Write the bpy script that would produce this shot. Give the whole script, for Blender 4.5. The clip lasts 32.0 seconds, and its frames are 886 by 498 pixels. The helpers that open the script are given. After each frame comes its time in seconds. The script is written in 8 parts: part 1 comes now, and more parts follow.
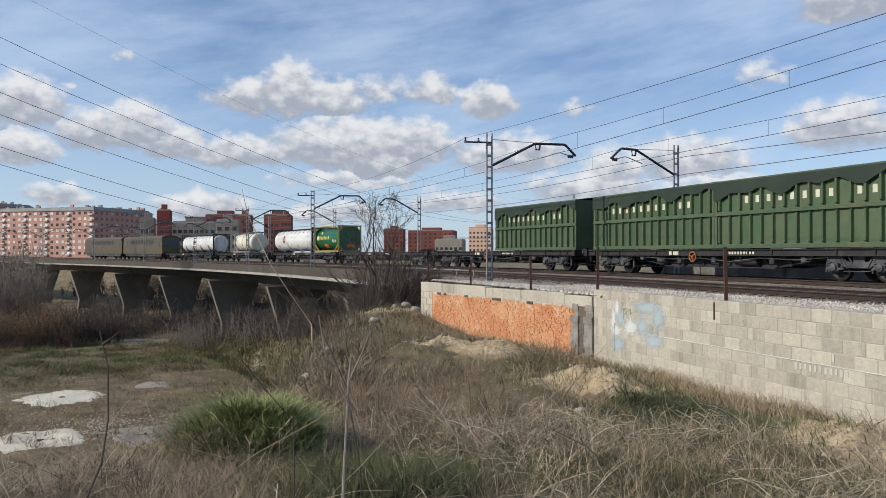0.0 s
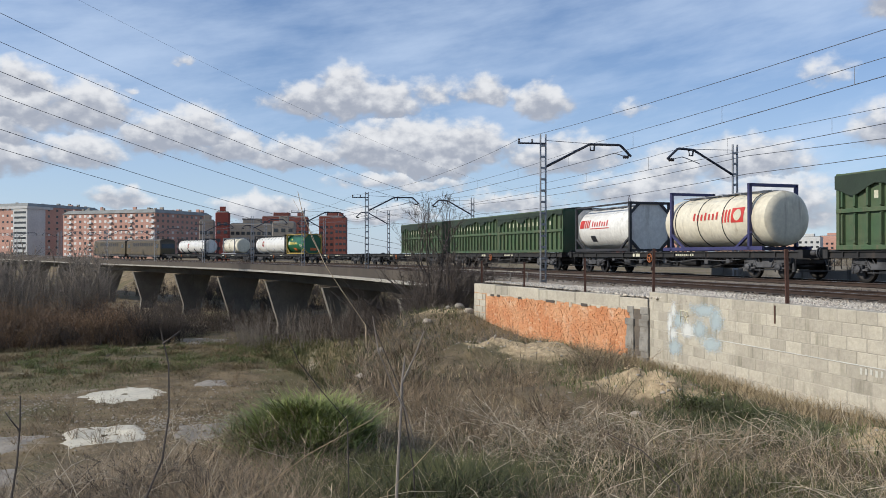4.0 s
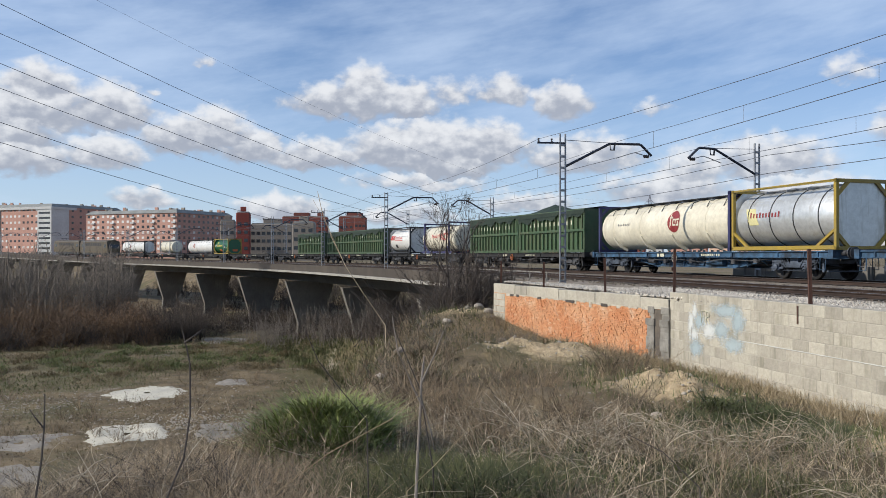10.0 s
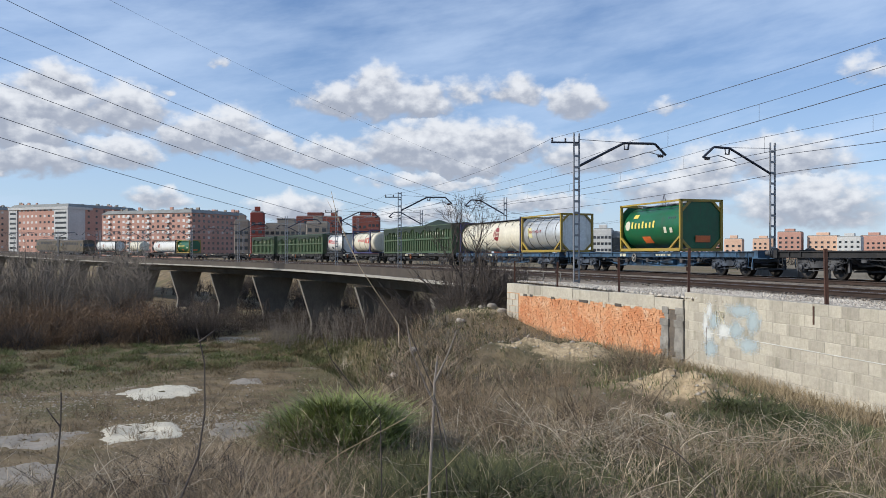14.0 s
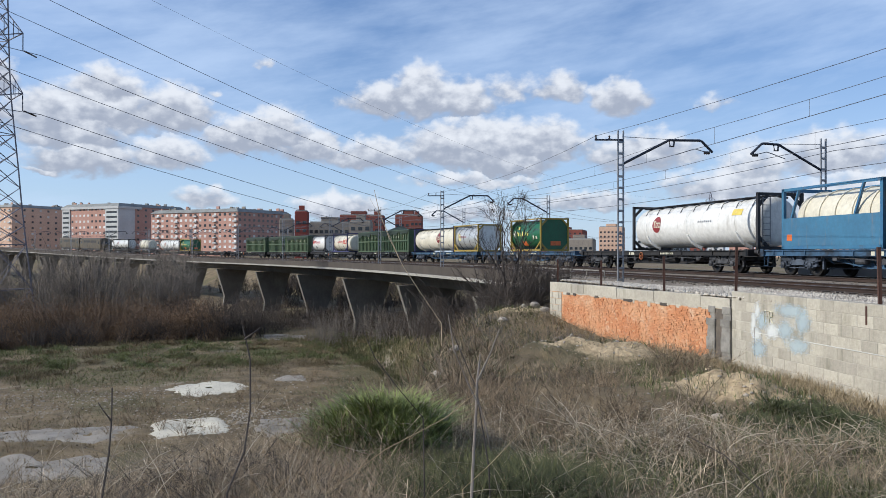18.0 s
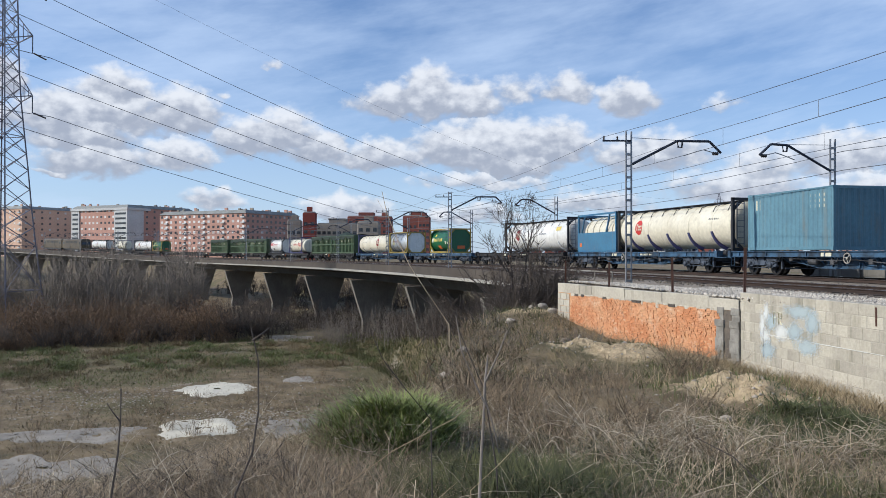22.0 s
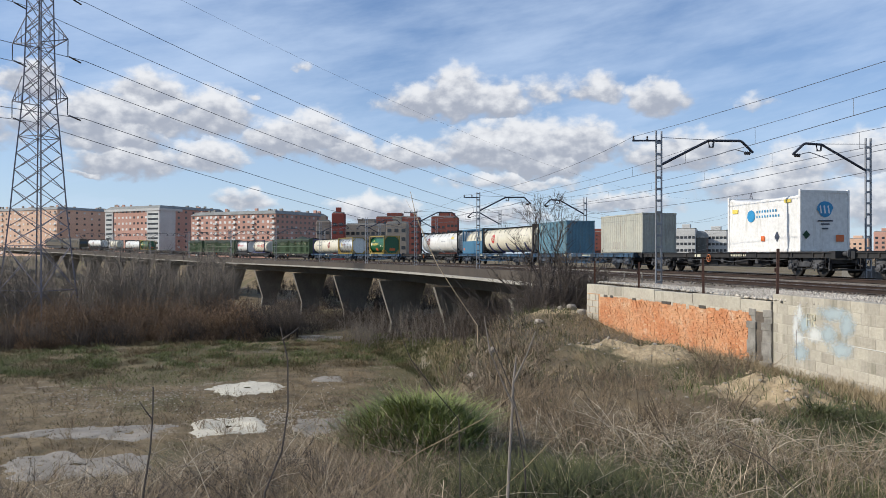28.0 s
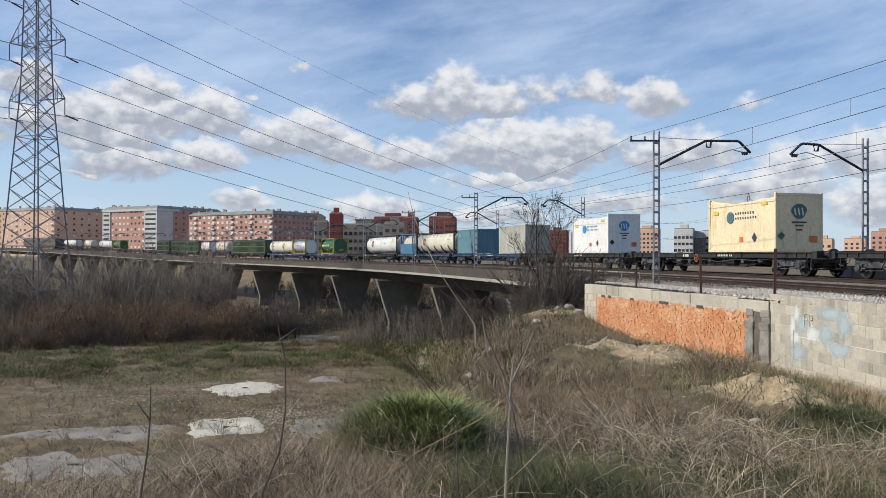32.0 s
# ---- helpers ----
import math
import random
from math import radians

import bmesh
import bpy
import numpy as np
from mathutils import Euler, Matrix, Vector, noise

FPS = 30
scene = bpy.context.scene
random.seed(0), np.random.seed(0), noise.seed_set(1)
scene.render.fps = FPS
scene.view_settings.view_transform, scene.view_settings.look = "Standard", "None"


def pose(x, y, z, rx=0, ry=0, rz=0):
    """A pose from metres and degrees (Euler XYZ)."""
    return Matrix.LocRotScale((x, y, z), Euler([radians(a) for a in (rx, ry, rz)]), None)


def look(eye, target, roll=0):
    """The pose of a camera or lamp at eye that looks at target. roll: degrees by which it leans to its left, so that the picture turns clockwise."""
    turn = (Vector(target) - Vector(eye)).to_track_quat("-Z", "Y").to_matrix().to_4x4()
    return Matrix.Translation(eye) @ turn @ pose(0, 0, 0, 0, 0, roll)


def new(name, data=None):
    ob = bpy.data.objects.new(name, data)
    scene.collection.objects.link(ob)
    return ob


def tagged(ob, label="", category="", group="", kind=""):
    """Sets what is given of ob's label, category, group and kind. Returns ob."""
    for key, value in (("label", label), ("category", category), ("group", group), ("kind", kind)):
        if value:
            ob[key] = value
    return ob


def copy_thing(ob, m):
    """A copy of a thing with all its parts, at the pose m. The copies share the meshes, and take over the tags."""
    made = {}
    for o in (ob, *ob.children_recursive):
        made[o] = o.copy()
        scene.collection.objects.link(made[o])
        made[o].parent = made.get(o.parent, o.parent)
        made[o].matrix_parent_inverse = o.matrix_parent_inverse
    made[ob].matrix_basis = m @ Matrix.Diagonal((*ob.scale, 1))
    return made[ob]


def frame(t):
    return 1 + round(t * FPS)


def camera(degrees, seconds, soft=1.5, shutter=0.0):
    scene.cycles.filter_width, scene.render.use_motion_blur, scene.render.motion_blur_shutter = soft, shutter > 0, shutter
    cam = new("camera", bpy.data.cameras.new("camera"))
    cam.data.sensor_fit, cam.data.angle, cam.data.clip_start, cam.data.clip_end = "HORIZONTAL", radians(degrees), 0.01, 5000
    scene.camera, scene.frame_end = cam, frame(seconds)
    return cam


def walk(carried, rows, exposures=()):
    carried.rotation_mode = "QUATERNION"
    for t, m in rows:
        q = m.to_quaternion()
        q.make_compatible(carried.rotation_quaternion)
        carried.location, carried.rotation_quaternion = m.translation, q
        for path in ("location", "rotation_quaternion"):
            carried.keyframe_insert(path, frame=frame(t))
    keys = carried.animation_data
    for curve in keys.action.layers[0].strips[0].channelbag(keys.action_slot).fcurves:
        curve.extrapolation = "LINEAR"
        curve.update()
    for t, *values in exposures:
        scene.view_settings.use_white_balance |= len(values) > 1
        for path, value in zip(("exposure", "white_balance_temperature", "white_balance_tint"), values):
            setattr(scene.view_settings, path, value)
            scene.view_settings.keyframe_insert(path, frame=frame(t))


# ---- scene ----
EYE = 0.93
cam = camera(57.40, 32.0, soft=0.8)
PAN = (  # seconds, pan to the left, tilt, roll in degrees
    (0, 0.000, 0.309, 0.000),
    (0.5, 0.496, 0.309, 0.025),
    (1, 1.323, 0.341, 0.010),
    (1.5, 1.927, 0.356, 0.038),
    (2, 2.590, 0.340, 0.042),
    (2.5, 3.183, 0.371, 0.029),
    (3, 3.462, 0.405, 0.071),
    (3.5, 3.677, 0.415, 0.070),
    (5.5, 3.841, 0.416, 0.074),
    (6, 3.829, 0.419, 0.058),
    (6.5, 3.788, 0.416, 0.073),
    (7, 3.902, 0.401, 0.051),
    (7.5, 4.292, 0.398, 0.069),
    (8, 4.801, 0.399, 0.031),
    (8.5, 4.857, 0.391, 0.032),
    (9, 4.844, 0.402, 0.066),
    (9.5, 4.983, 0.429, 0.054),
    (10, 5.139, 0.410, 0.080),
    (10.5, 5.555, 0.422, 0.078),
    (11, 5.850, 0.408, 0.092),
    (11.5, 5.964, 0.416, 0.065),
    (12, 6.055, 0.425, 0.047),
    (12.5, 6.077, 0.400, 0.063),
    (13, 6.065, 0.409, 0.085),
    (13.5, 6.077, 0.400, 0.063),
    (14, 6.085, 0.389, 0.109),
    (14.5, 6.101, 0.344, 0.067),
    (16.5, 7.219, 0.295, 0.087),
    (17, 7.769, 0.258, 0.137),
    (17.5, 8.462, 0.273, 0.108),
    (18, 9.098, 0.275, 0.124),
    (18.5, 9.541, 0.279, 0.133),
    (19, 9.905, 0.281, 0.160),
    (19.5, 10.039, 0.281, 0.170),
    (20, 10.038, 0.316, 0.116),
    (20.5, 9.918, 0.312, 0.120),
    (21, 9.807, 0.368, 0.100),
    (21.5, 9.734, 0.372, 0.107),
    (22, 9.641, 0.359, 0.100),
    (22.5, 9.580, 0.371, 0.075),
    (23, 9.548, 0.371, 0.083),
    (23.5, 9.538, 0.332, 0.114),
    (24, 10.307, 0.316, 0.129),
    (24.5, 11.045, 0.305, 0.123),
    (25, 11.160, 0.305, 0.141),
    (25.5, 11.403, 0.301, 0.168),
    (27.5, 11.708, 0.391, 0.163),
    (28, 11.646, 0.390, 0.181),
    (28.5, 11.606, 0.399, 0.158),
    (29, 11.584, 0.398, 0.160),
    (29.5, 11.547, 0.398, 0.164),
    (30, 11.539, 0.398, 0.162),
    (30.5, 11.524, 0.399, 0.154),
    (31, 11.520, 0.399, 0.157),
    (31.5, 11.491, 0.398, 0.154),
    (32, 11.487, 0.398, 0.162),
)
walk(cam, [(t, pose(0, 0, EYE, 90 + tilt, 0, pan) @ pose(0, 0, 0, 0, 0, roll)) for t, pan, tilt, roll in PAN],
     [(0, -0.06, 6300, 10), (6, -0.02, 6250, 10), (13, 0.0, 6150, 10), (18, 0.02, 5950, 10), (25, 0.04, 5950, 10), (28, 0.03, 6250, 10), (32, 0.0, 6300, 10)])

# ---- light ----
SUN_AZ, SUN_EL = 108.5, 31.0     # degrees to the left of the y axis, and above the horizon
world = bpy.data.worlds.new("sky")
scene.world = world
world.use_nodes = True


class Nodes:
    """Short hand for a node tree."""

    def __init__(self, tree):
        self.t = tree

    def node(self, kind):
        return self.t.nodes.new(kind)

    def link(self, a, b):
        self.t.links.new(a, b)

    def put(self, socket, value):
        if isinstance(value, bpy.types.NodeSocket):
            self.link(value, socket)
        else:
            socket.default_value = value

    def math(self, op, a, b=0.0, c=None, clamp=False):
        n = self.node("ShaderNodeMath")
        n.operation, n.use_clamp = op, clamp
        self.put(n.inputs[0], a)
        self.put(n.inputs[1], b)
        if c is not None:
            self.put(n.inputs[2], c)
        return n.outputs[0]

    def mix(self, fac, a, b, blend="MIX"):
        n = self.node("ShaderNodeMix")
        n.data_type, n.blend_type = "RGBA", blend
        self.put(n.inputs[0], fac)
        self.put(n.inputs[6], a if isinstance(a, bpy.types.NodeSocket) else (*a, 1)[:4])
        self.put(n.inputs[7], b if isinstance(b, bpy.types.NodeSocket) else (*b, 1)[:4])
        return n.outputs[2]

    def noise(self, vec, scale, detail=4.0, rough=0.55, out=0):
        n = self.node("ShaderNodeTexNoise")
        if vec is not None:
            self.link(vec, n.inputs["Vector"])
        n.inputs["Scale"].default_value, n.inputs["Detail"].default_value, n.inputs["Roughness"].default_value = scale, detail, rough
        return n.outputs[out]

    def ramp(self, fac, lo, hi):
        n = self.node("ShaderNodeMapRange")
        n.interpolation_type = "SMOOTHSTEP"
        self.put(n.inputs[0], fac)
        n.inputs[1].default_value, n.inputs[2].default_value = lo, hi
        return n.outputs[0]


# clouds: azimuth to the left, base, top, half width (degrees), strength
LEFT_BANK = (
    (31.6, 9.6, 12.0, 1.8, 1.0), (34.9, 7.4, 10.5, 2.2, 1.0), (32.0, 8.0, 11.1, 3.1, 1.0), (27.5, 8.0, 11.0, 2.4, 1.0), (33.5, 6.6, 9.0, 2.9, 1.0), (38.5, 9.9, 11.9, 1.6, 1.0), (38.6, 7.9, 9.5, 1.6, 0.8),
    (33.0, 5.1, 7.4, 3.1, 0.95), (28.0, 5.7, 7.8, 2.6, 0.85), (25.4, 3.2, 4.4, 2.3, 0.7), (35.2, 5.0, 5.6, 1.5, 0.7), (24.7, 10.5, 11.3, 0.8, 0.25), (44.0, 6.5, 11.0, 4.0, 1.0), (21.6, 12.7, 13.6, 0.8, 0.3),
)
MIDDLE_BANK = (
    (12.4, 9.7, 11.8, 3.0, 1.0), (10.6, 9.7, 12.9, 2.0, 1.0), (7.9, 9.5, 12.1, 1.9, 1.0), (4.3, 10.5, 12.6, 2.1, 0.45), (0.7, 10.5, 12.6, 1.9, 0.7), (-3.2, 9.6, 11.7, 1.8, 1.0),
    (8.6, 6.4, 9.0, 3.2, 1.0), (5.8, 5.8, 9.5, 3.6, 1.0), (2.2, 6.6, 9.1, 3.2, 1.0), (4.2, 5.6, 7.8, 2.8, 1.0), (14.3, 6.1, 7.9, 3.0, 1.0), (22.6, 6.8, 9.3, 2.5, 1.0), (20.8, 7.2, 9.7, 2.3, 1.0), (18.3, 6.5, 8.5, 1.9, 1.0),
    (6.6, 4.6, 6.0, 5.2, 0.5), (16.5, 2.3, 4.2, 2.7, 0.9), (8.0, 2.2, 3.6, 3.5, 0.7),
)
RIGHT_BANK = (
    (-9.5, 9.6, 10.8, 1.6, 0.25), (-4.7, 5.9, 8.3, 4.0, 0.8), (-10.3, 3.7, 5.8, 4.2, 0.8), (-17.0, 5.2, 8.0, 3.4, 0.85), (-12.0, 4.6, 7.5, 2.5, 0.6), (-18.3, 1.9, 5.5, 4.4, 0.8), (-21.5, 10.9, 12.9, 2.0, 0.2),
    (-26.2, 6.7, 9.6, 2.8, 0.9), (-26.8, 14.6, 18.0, 2.6, 1.0), (-1.0, 3.0, 4.6, 3.6, 0.7), (-36.0, 5.0, 10.0, 5.0, 0.9),
)
grp = bpy.data.node_groups.new("cloud_cover", "ShaderNodeTree")
for side, names in (("INPUT", ("Az", "El")), ("OUTPUT", ("Cover", "Height"))):
    for socket in names:
        grp.interface.new_socket(socket, in_out=side, socket_type="NodeSocketFloat")
g = Nodes(grp)
gi, go = g.node("NodeGroupInput"), g.node("NodeGroupOutput")
vec = g.node("ShaderNodeCombineXYZ")
g.link(gi.outputs[0], vec.inputs[0])
g.link(g.math("MULTIPLY", gi.outputs[1], 1.4), vec.inputs[1])
warp = g.noise(vec.outputs[0], 0.5, 6.0, 0.55, 1)
sep = g.node("ShaderNodeSeparateColor")
g.link(warp, sep.inputs[0])
az = g.math("ADD", gi.outputs[0], g.math("MULTIPLY", g.math("SUBTRACT", sep.outputs[0], 0.5), 3.0))
el = g.math("ADD", gi.outputs[1], g.math("MULTIPLY", g.math("SUBTRACT", sep.outputs[1], 0.5), 1.8))
best, tall = None, None
for ca, low, top, w, s in LEFT_BANK + MIDDLE_BANK + RIGHT_BANK:
    deep = top - low
    dx = g.math("MULTIPLY", g.math("SUBTRACT", az, ca), 0.86 / w)
    up = g.math("SUBTRACT", el, low + 0.32 * deep)
    dy = g.math("MAXIMUM", g.math("MULTIPLY", up, 1 / (0.75 * deep)), g.math("MULTIPLY", up, -1 / (0.42 * deep)))
    m = g.math("SUBTRACT", s, g.math("ADD", g.math("MULTIPLY", dx, dx), g.math("MULTIPLY", dy, dy)))
    v = g.math("MULTIPLY_ADD", up, 1 / deep, 0.32 + (1 - s) * 0.4)
    if best is None:
        best, tall = m, v
        continue
    over = g.ramp(g.math("SUBTRACT", m, best), -0.25, 0.25)
    tall = g.math("ADD", tall, g.math("MULTIPLY", over, g.math("SUBTRACT", v, tall)))
    best = g.math("SMOOTH_MAX", best, m, 0.45)
fine = g.noise(vec.outputs[0], 0.85, 7.0, 0.5)
puff = g.math("SUBTRACT", fine, 0.5)
g.link(g.math("ADD", g.math("MAXIMUM", best, -1.5), g.math("MULTIPLY", puff, 1.7)), go.inputs[0])
g.link(g.math("ADD", tall, g.math("MULTIPLY", puff, 2.0)), go.inputs[1])

w = Nodes(world.node_tree)
world.node_tree.nodes.clear()
coord = w.node("ShaderNodeTexCoord")
xyz = w.node("ShaderNodeSeparateXYZ")
w.link(coord.outputs["Generated"], xyz.inputs[0])
DEG = 57.29578
az = w.math("MULTIPLY", w.math("ARCTAN2", w.math("MULTIPLY", xyz.outputs[0], -1.0), xyz.outputs[1]), DEG)
el = w.math("MULTIPLY", w.math("ARCSINE", xyz.outputs[2]), DEG)
cloud = w.node("ShaderNodeGroup")
cloud.node_tree = grp
w.link(az, cloud.inputs[0])
w.link(el, cloud.inputs[1])
sky = w.node("ShaderNodeTexSky")
sky.sky_type, sky.sun_disc, sky.sun_elevation, sky.sun_rotation = "NISHITA", False, radians(SUN_EL), radians(-SUN_AZ)
sky.air_density, sky.dust_density, sky.ozone_density = 1.0, 0.35, 3.0
# high thin veil
flat = w.node("ShaderNodeCombineXYZ")
w.link(w.math("MULTIPLY", az, 0.6), flat.inputs[0])
w.link(w.math("ADD", w.math("MULTIPLY", el, 2.2), w.math("MULTIPLY", az, 0.35)), flat.inputs[1])
veil = w.ramp(w.noise(flat.outputs[0], 0.085, 6.0, 0.6), 0.22, 0.74)
low = w.ramp(el, 22.0, -2.0)
veil = w.math("MAXIMUM", w.math("MULTIPLY", veil, 0.68), w.math("MULTIPLY", low, 0.55))
blue = w.mix(veil, w.mix(1.0, sky.outputs[0], (1.0, 1.12, 1.3), "MULTIPLY"), (7.0, 8.3, 10.2))
mask = w.ramp(cloud.outputs[0], -0.5, 0.55)
tone = w.mix(w.ramp(cloud.outputs[1], 0.0, 1.1), (4.5, 4.75, 5.4), (9.5, 9.4, 9.3))
both = w.mix(w.math("MULTIPLY", mask, 0.94), blue, tone)
back = w.node("ShaderNodeBackground")
w.link(both, back.inputs[0])
back.inputs[1].default_value = 0.091
w.link(back.outputs[0], w.node("ShaderNodeOutputWorld").inputs[0])

sun = new("sun", bpy.data.lights.new("sun", "SUN"))
sun.data.energy, sun.data.angle, sun.data.color = 4.8, radians(0.6), (1.0, 0.915, 0.78)
toward = Vector((-math.sin(radians(SUN_AZ)) * math.cos(radians(SUN_EL)), math.cos(radians(SUN_AZ)) * math.cos(radians(SUN_EL)), math.sin(radians(SUN_EL))))
sun.matrix_world = look(toward * 50, (0, 0, 0))

# ---- materials ----
def surface(name, a, b, rough=0.75, big=0.6, small=9.0, bump=0.25, metal=0.0, spread=0.12, stain=None, streak=0.0, island=0.0):
    """A weathered surface: two colours in large clouds, fine grain, relief, an own shade for each object, stains that run down."""
    m = bpy.data.materials.new(name)
    m.use_nodes = True
    n = Nodes(m.node_tree)
    bsdf = m.node_tree.nodes["Principled BSDF"]
    at = n.node("ShaderNodeTexCoord").outputs["Object"]
    own = n.node("ShaderNodeObjectInfo").outputs["Random"]
    shift = n.node("ShaderNodeVectorMath")
    shift.operation = "ADD"
    n.link(at, shift.inputs[0])
    off = n.node("ShaderNodeCombineXYZ")
    for k in range(3):
        n.link(n.math("MULTIPLY", own, 37.0 + 11 * k), off.inputs[k])
    n.link(off.outputs[0], shift.inputs[1])
    at = shift.outputs[0]
    col = n.mix(n.ramp(n.noise(at, big, 5.0, 0.6), 0.32, 0.68), a, b)
    grain = n.noise(at, small, 4.0, 0.65)
    col = n.mix(0.55, col, n.mix(grain, (0.45, 0.45, 0.45), (1.55, 1.55, 1.55)), "MULTIPLY")
    if stain:
        tall = n.node("ShaderNodeMapping")
        tall.inputs["Scale"].default_value = (3.0, 3.0, 0.35 if streak else 3.0)
        n.link(at, tall.inputs[0])
        mark = n.ramp(n.noise(tall.outputs[0], 0.9, 6.0, 0.7), 0.52, 0.72)
        col = n.mix(n.math("MULTIPLY", mark, 0.75), col, stain)
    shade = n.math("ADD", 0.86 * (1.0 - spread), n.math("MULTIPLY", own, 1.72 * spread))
    if island:
        piece = n.node("ShaderNodeNewGeometry").outputs["Random Per Island"]
        shade = n.math("MULTIPLY", shade, n.math("ADD", 1.0 - island, n.math("MULTIPLY", piece, 2 * island)))
    tint = n.node("ShaderNodeCombineXYZ")
    for k in range(3):
        n.link(shade, tint.inputs[k])
    col = n.mix(1.0, col, tint.outputs[0], "MULTIPLY")
    n.link(col, bsdf.inputs["Base Color"])
    n.link(n.math("ADD", rough - 0.12, n.math("MULTIPLY", grain, 0.24), clamp=True), bsdf.inputs["Roughness"])
    bsdf.inputs["Metallic"].default_value = metal
    if bump:
        bm = n.node("ShaderNodeBump")
        bm.inputs["Strength"].default_value, bm.inputs["Distance"].default_value = bump, 0.03
        n.link(grain, bm.inputs["Height"])
        n.link(bm.outputs[0], bsdf.inputs["Normal"])
    return m


def plain(name, col, rough=0.5, metal=0.0):
    return surface(name, col, tuple(c * 0.8 for c in col), rough, 1.5, 25.0, 0.05, metal, 0.04)


GREEN = surface("green_paint", (0.043, 0.092, 0.040), (0.074, 0.101, 0.048), 0.6, 0.7, 6.0, 0.2, 0, 0.1, (0.13, 0.105, 0.06), 1)
GREEN_TOP = surface("green_tarpaulin", (0.010, 0.022, 0.013), (0.018, 0.034, 0.02), 0.75, 0.8, 8.0, 0.5)
LETTER = plain("faded_white_lettering", (0.62, 0.60, 0.46), 0.7)
WHITE_TANK = surface("white_tank_paint", (0.78, 0.77, 0.73), (0.66, 0.65, 0.61), 0.35, 0.5, 5.0, 0.03, 0, 0.03, (0.42, 0.39, 0.34), 1)
CREAM_TANK = surface("cream_tank_paint", (0.74, 0.69, 0.55), (0.63, 0.58, 0.45), 0.38, 0.5, 5.0, 0.03, 0, 0.03, (0.40, 0.34, 0.25), 1)
STEEL_TANK = surface("brushed_steel_cladding", (0.70, 0.71, 0.70), (0.58, 0.59, 0.58), 0.38, 0.7, 6.0, 0.04, 0.55, 0.03, (0.4, 0.38, 0.33), 1)
GREEN_TANK = surface("green_tank_paint", (0.010, 0.125, 0.048), (0.014, 0.095, 0.04), 0.35, 0.5, 6.0, 0.03, 0, 0.03, (0.04, 0.08, 0.04), 1)
BLUE_BOX = surface("blue_container_paint", (0.12, 0.25, 0.315), (0.095, 0.20, 0.26), 0.5, 0.6, 6.0, 0.1, 0, 0.04, (0.16, 0.2, 0.2), 1)
GREY_BOX = surface("grey_container_paint", (0.44, 0.43, 0.36), (0.36, 0.36, 0.31), 0.6, 0.6, 6.0, 0.1, 0, 0.04, (0.24, 0.2, 0.15), 1)
WHITE_BOX = surface("white_box_panel", (0.80, 0.79, 0.76), (0.72, 0.71, 0.68), 0.45, 0.5, 6.0, 0.04, 0, 0.02, (0.5, 0.47, 0.4), 1)
YELLOW_BOX = surface("cream_yellow_box_panel", (0.80, 0.67, 0.42), (0.74, 0.62, 0.41), 0.5, 0.5, 6.0, 0.04, 0, 0.02, (0.5, 0.36, 0.18), 1)
BLUE_FRAME = surface("blue_frame_paint", (0.035, 0.13, 0.26), (0.05, 0.17, 0.28), 0.5, 0.8, 8.0, 0.1, 0, 0.06, (0.10, 0.08, 0.06), 1)
DARK_FRAME = surface("dark_frame_paint", (0.016, 0.016, 0.02), (0.03, 0.03, 0.033), 0.6, 0.8, 8.0, 0.1, 0, 0.1)
NAVY_FRAME = surface("navy_frame_paint", (0.03, 0.03, 0.10), (0.045, 0.045, 0.13), 0.5, 0.8, 8.0, 0.1)
YELLOW_FRAME = surface("yellow_frame_paint", (0.38, 0.26, 0.03), (0.30, 0.215, 0.045), 0.5, 0.8, 8.0, 0.1, 0, 0.06, (0.25, 0.18, 0.08), 1)
ORANGE_MARK = plain("orange_plate", (0.75, 0.17, 0.04))
RED_LOGO = plain("dark_red_paint", (0.26, 0.03, 0.03))
BRIGHT_RED = plain("red_paint", (0.55, 0.04, 0.03))
BLUE_LOGO = plain("logo_blue_paint", (0.03, 0.28, 0.55))
NAVY_LOGO = plain("dark_marking_paint", (0.05, 0.06, 0.09))
GOLD_MARK = plain("yellow_marking_paint", (0.8, 0.62, 0.12))
WAGON_BLUE = surface("wagon_blue_paint", (0.045, 0.115, 0.21), (0.012, 0.02, 0.032), 0.65, 1.7, 8.0, 0.15, 0, 0.1, (0.025, 0.027, 0.03), 1)
WAGON_DARK = surface("wagon_dirty_paint", (0.022, 0.021, 0.021), (0.011, 0.011, 0.012), 0.75, 0.9, 8.0, 0.2, 0, 0.12, (0.06, 0.045, 0.035), 1)
BOGIE = surface("bogie_grimy_steel", (0.10, 0.10, 0.105), (0.018, 0.019, 0.023), 0.7, 1.5, 12.0, 0.2, 0.1)
BOGIE_BLUE = surface("bogie_blue_steel", (0.085, 0.105, 0.14), (0.018, 0.022, 0.03), 0.65, 1.5, 12.0, 0.2, 0.1)
WHEEL = surface("wheel_steel", (0.02, 0.018, 0.016), (0.035, 0.03, 0.026), 0.5, 2.0, 12.0, 0.1, 0.6)
LOCO_YELLOW = surface("locomotive_yellow_paint", (0.105, 0.072, 0.024), (0.075, 0.054, 0.022), 0.5, 0.6, 6.0, 0.08, 0, 0.05, (0.12, 0.09, 0.05), 1)
LOCO_GREY = surface("locomotive_grey_paint", (0.105, 0.078, 0.042), (0.07, 0.054, 0.033), 0.55, 0.6, 6.0, 0.08, 0, 0.05, (0.07, 0.06, 0.05), 1)
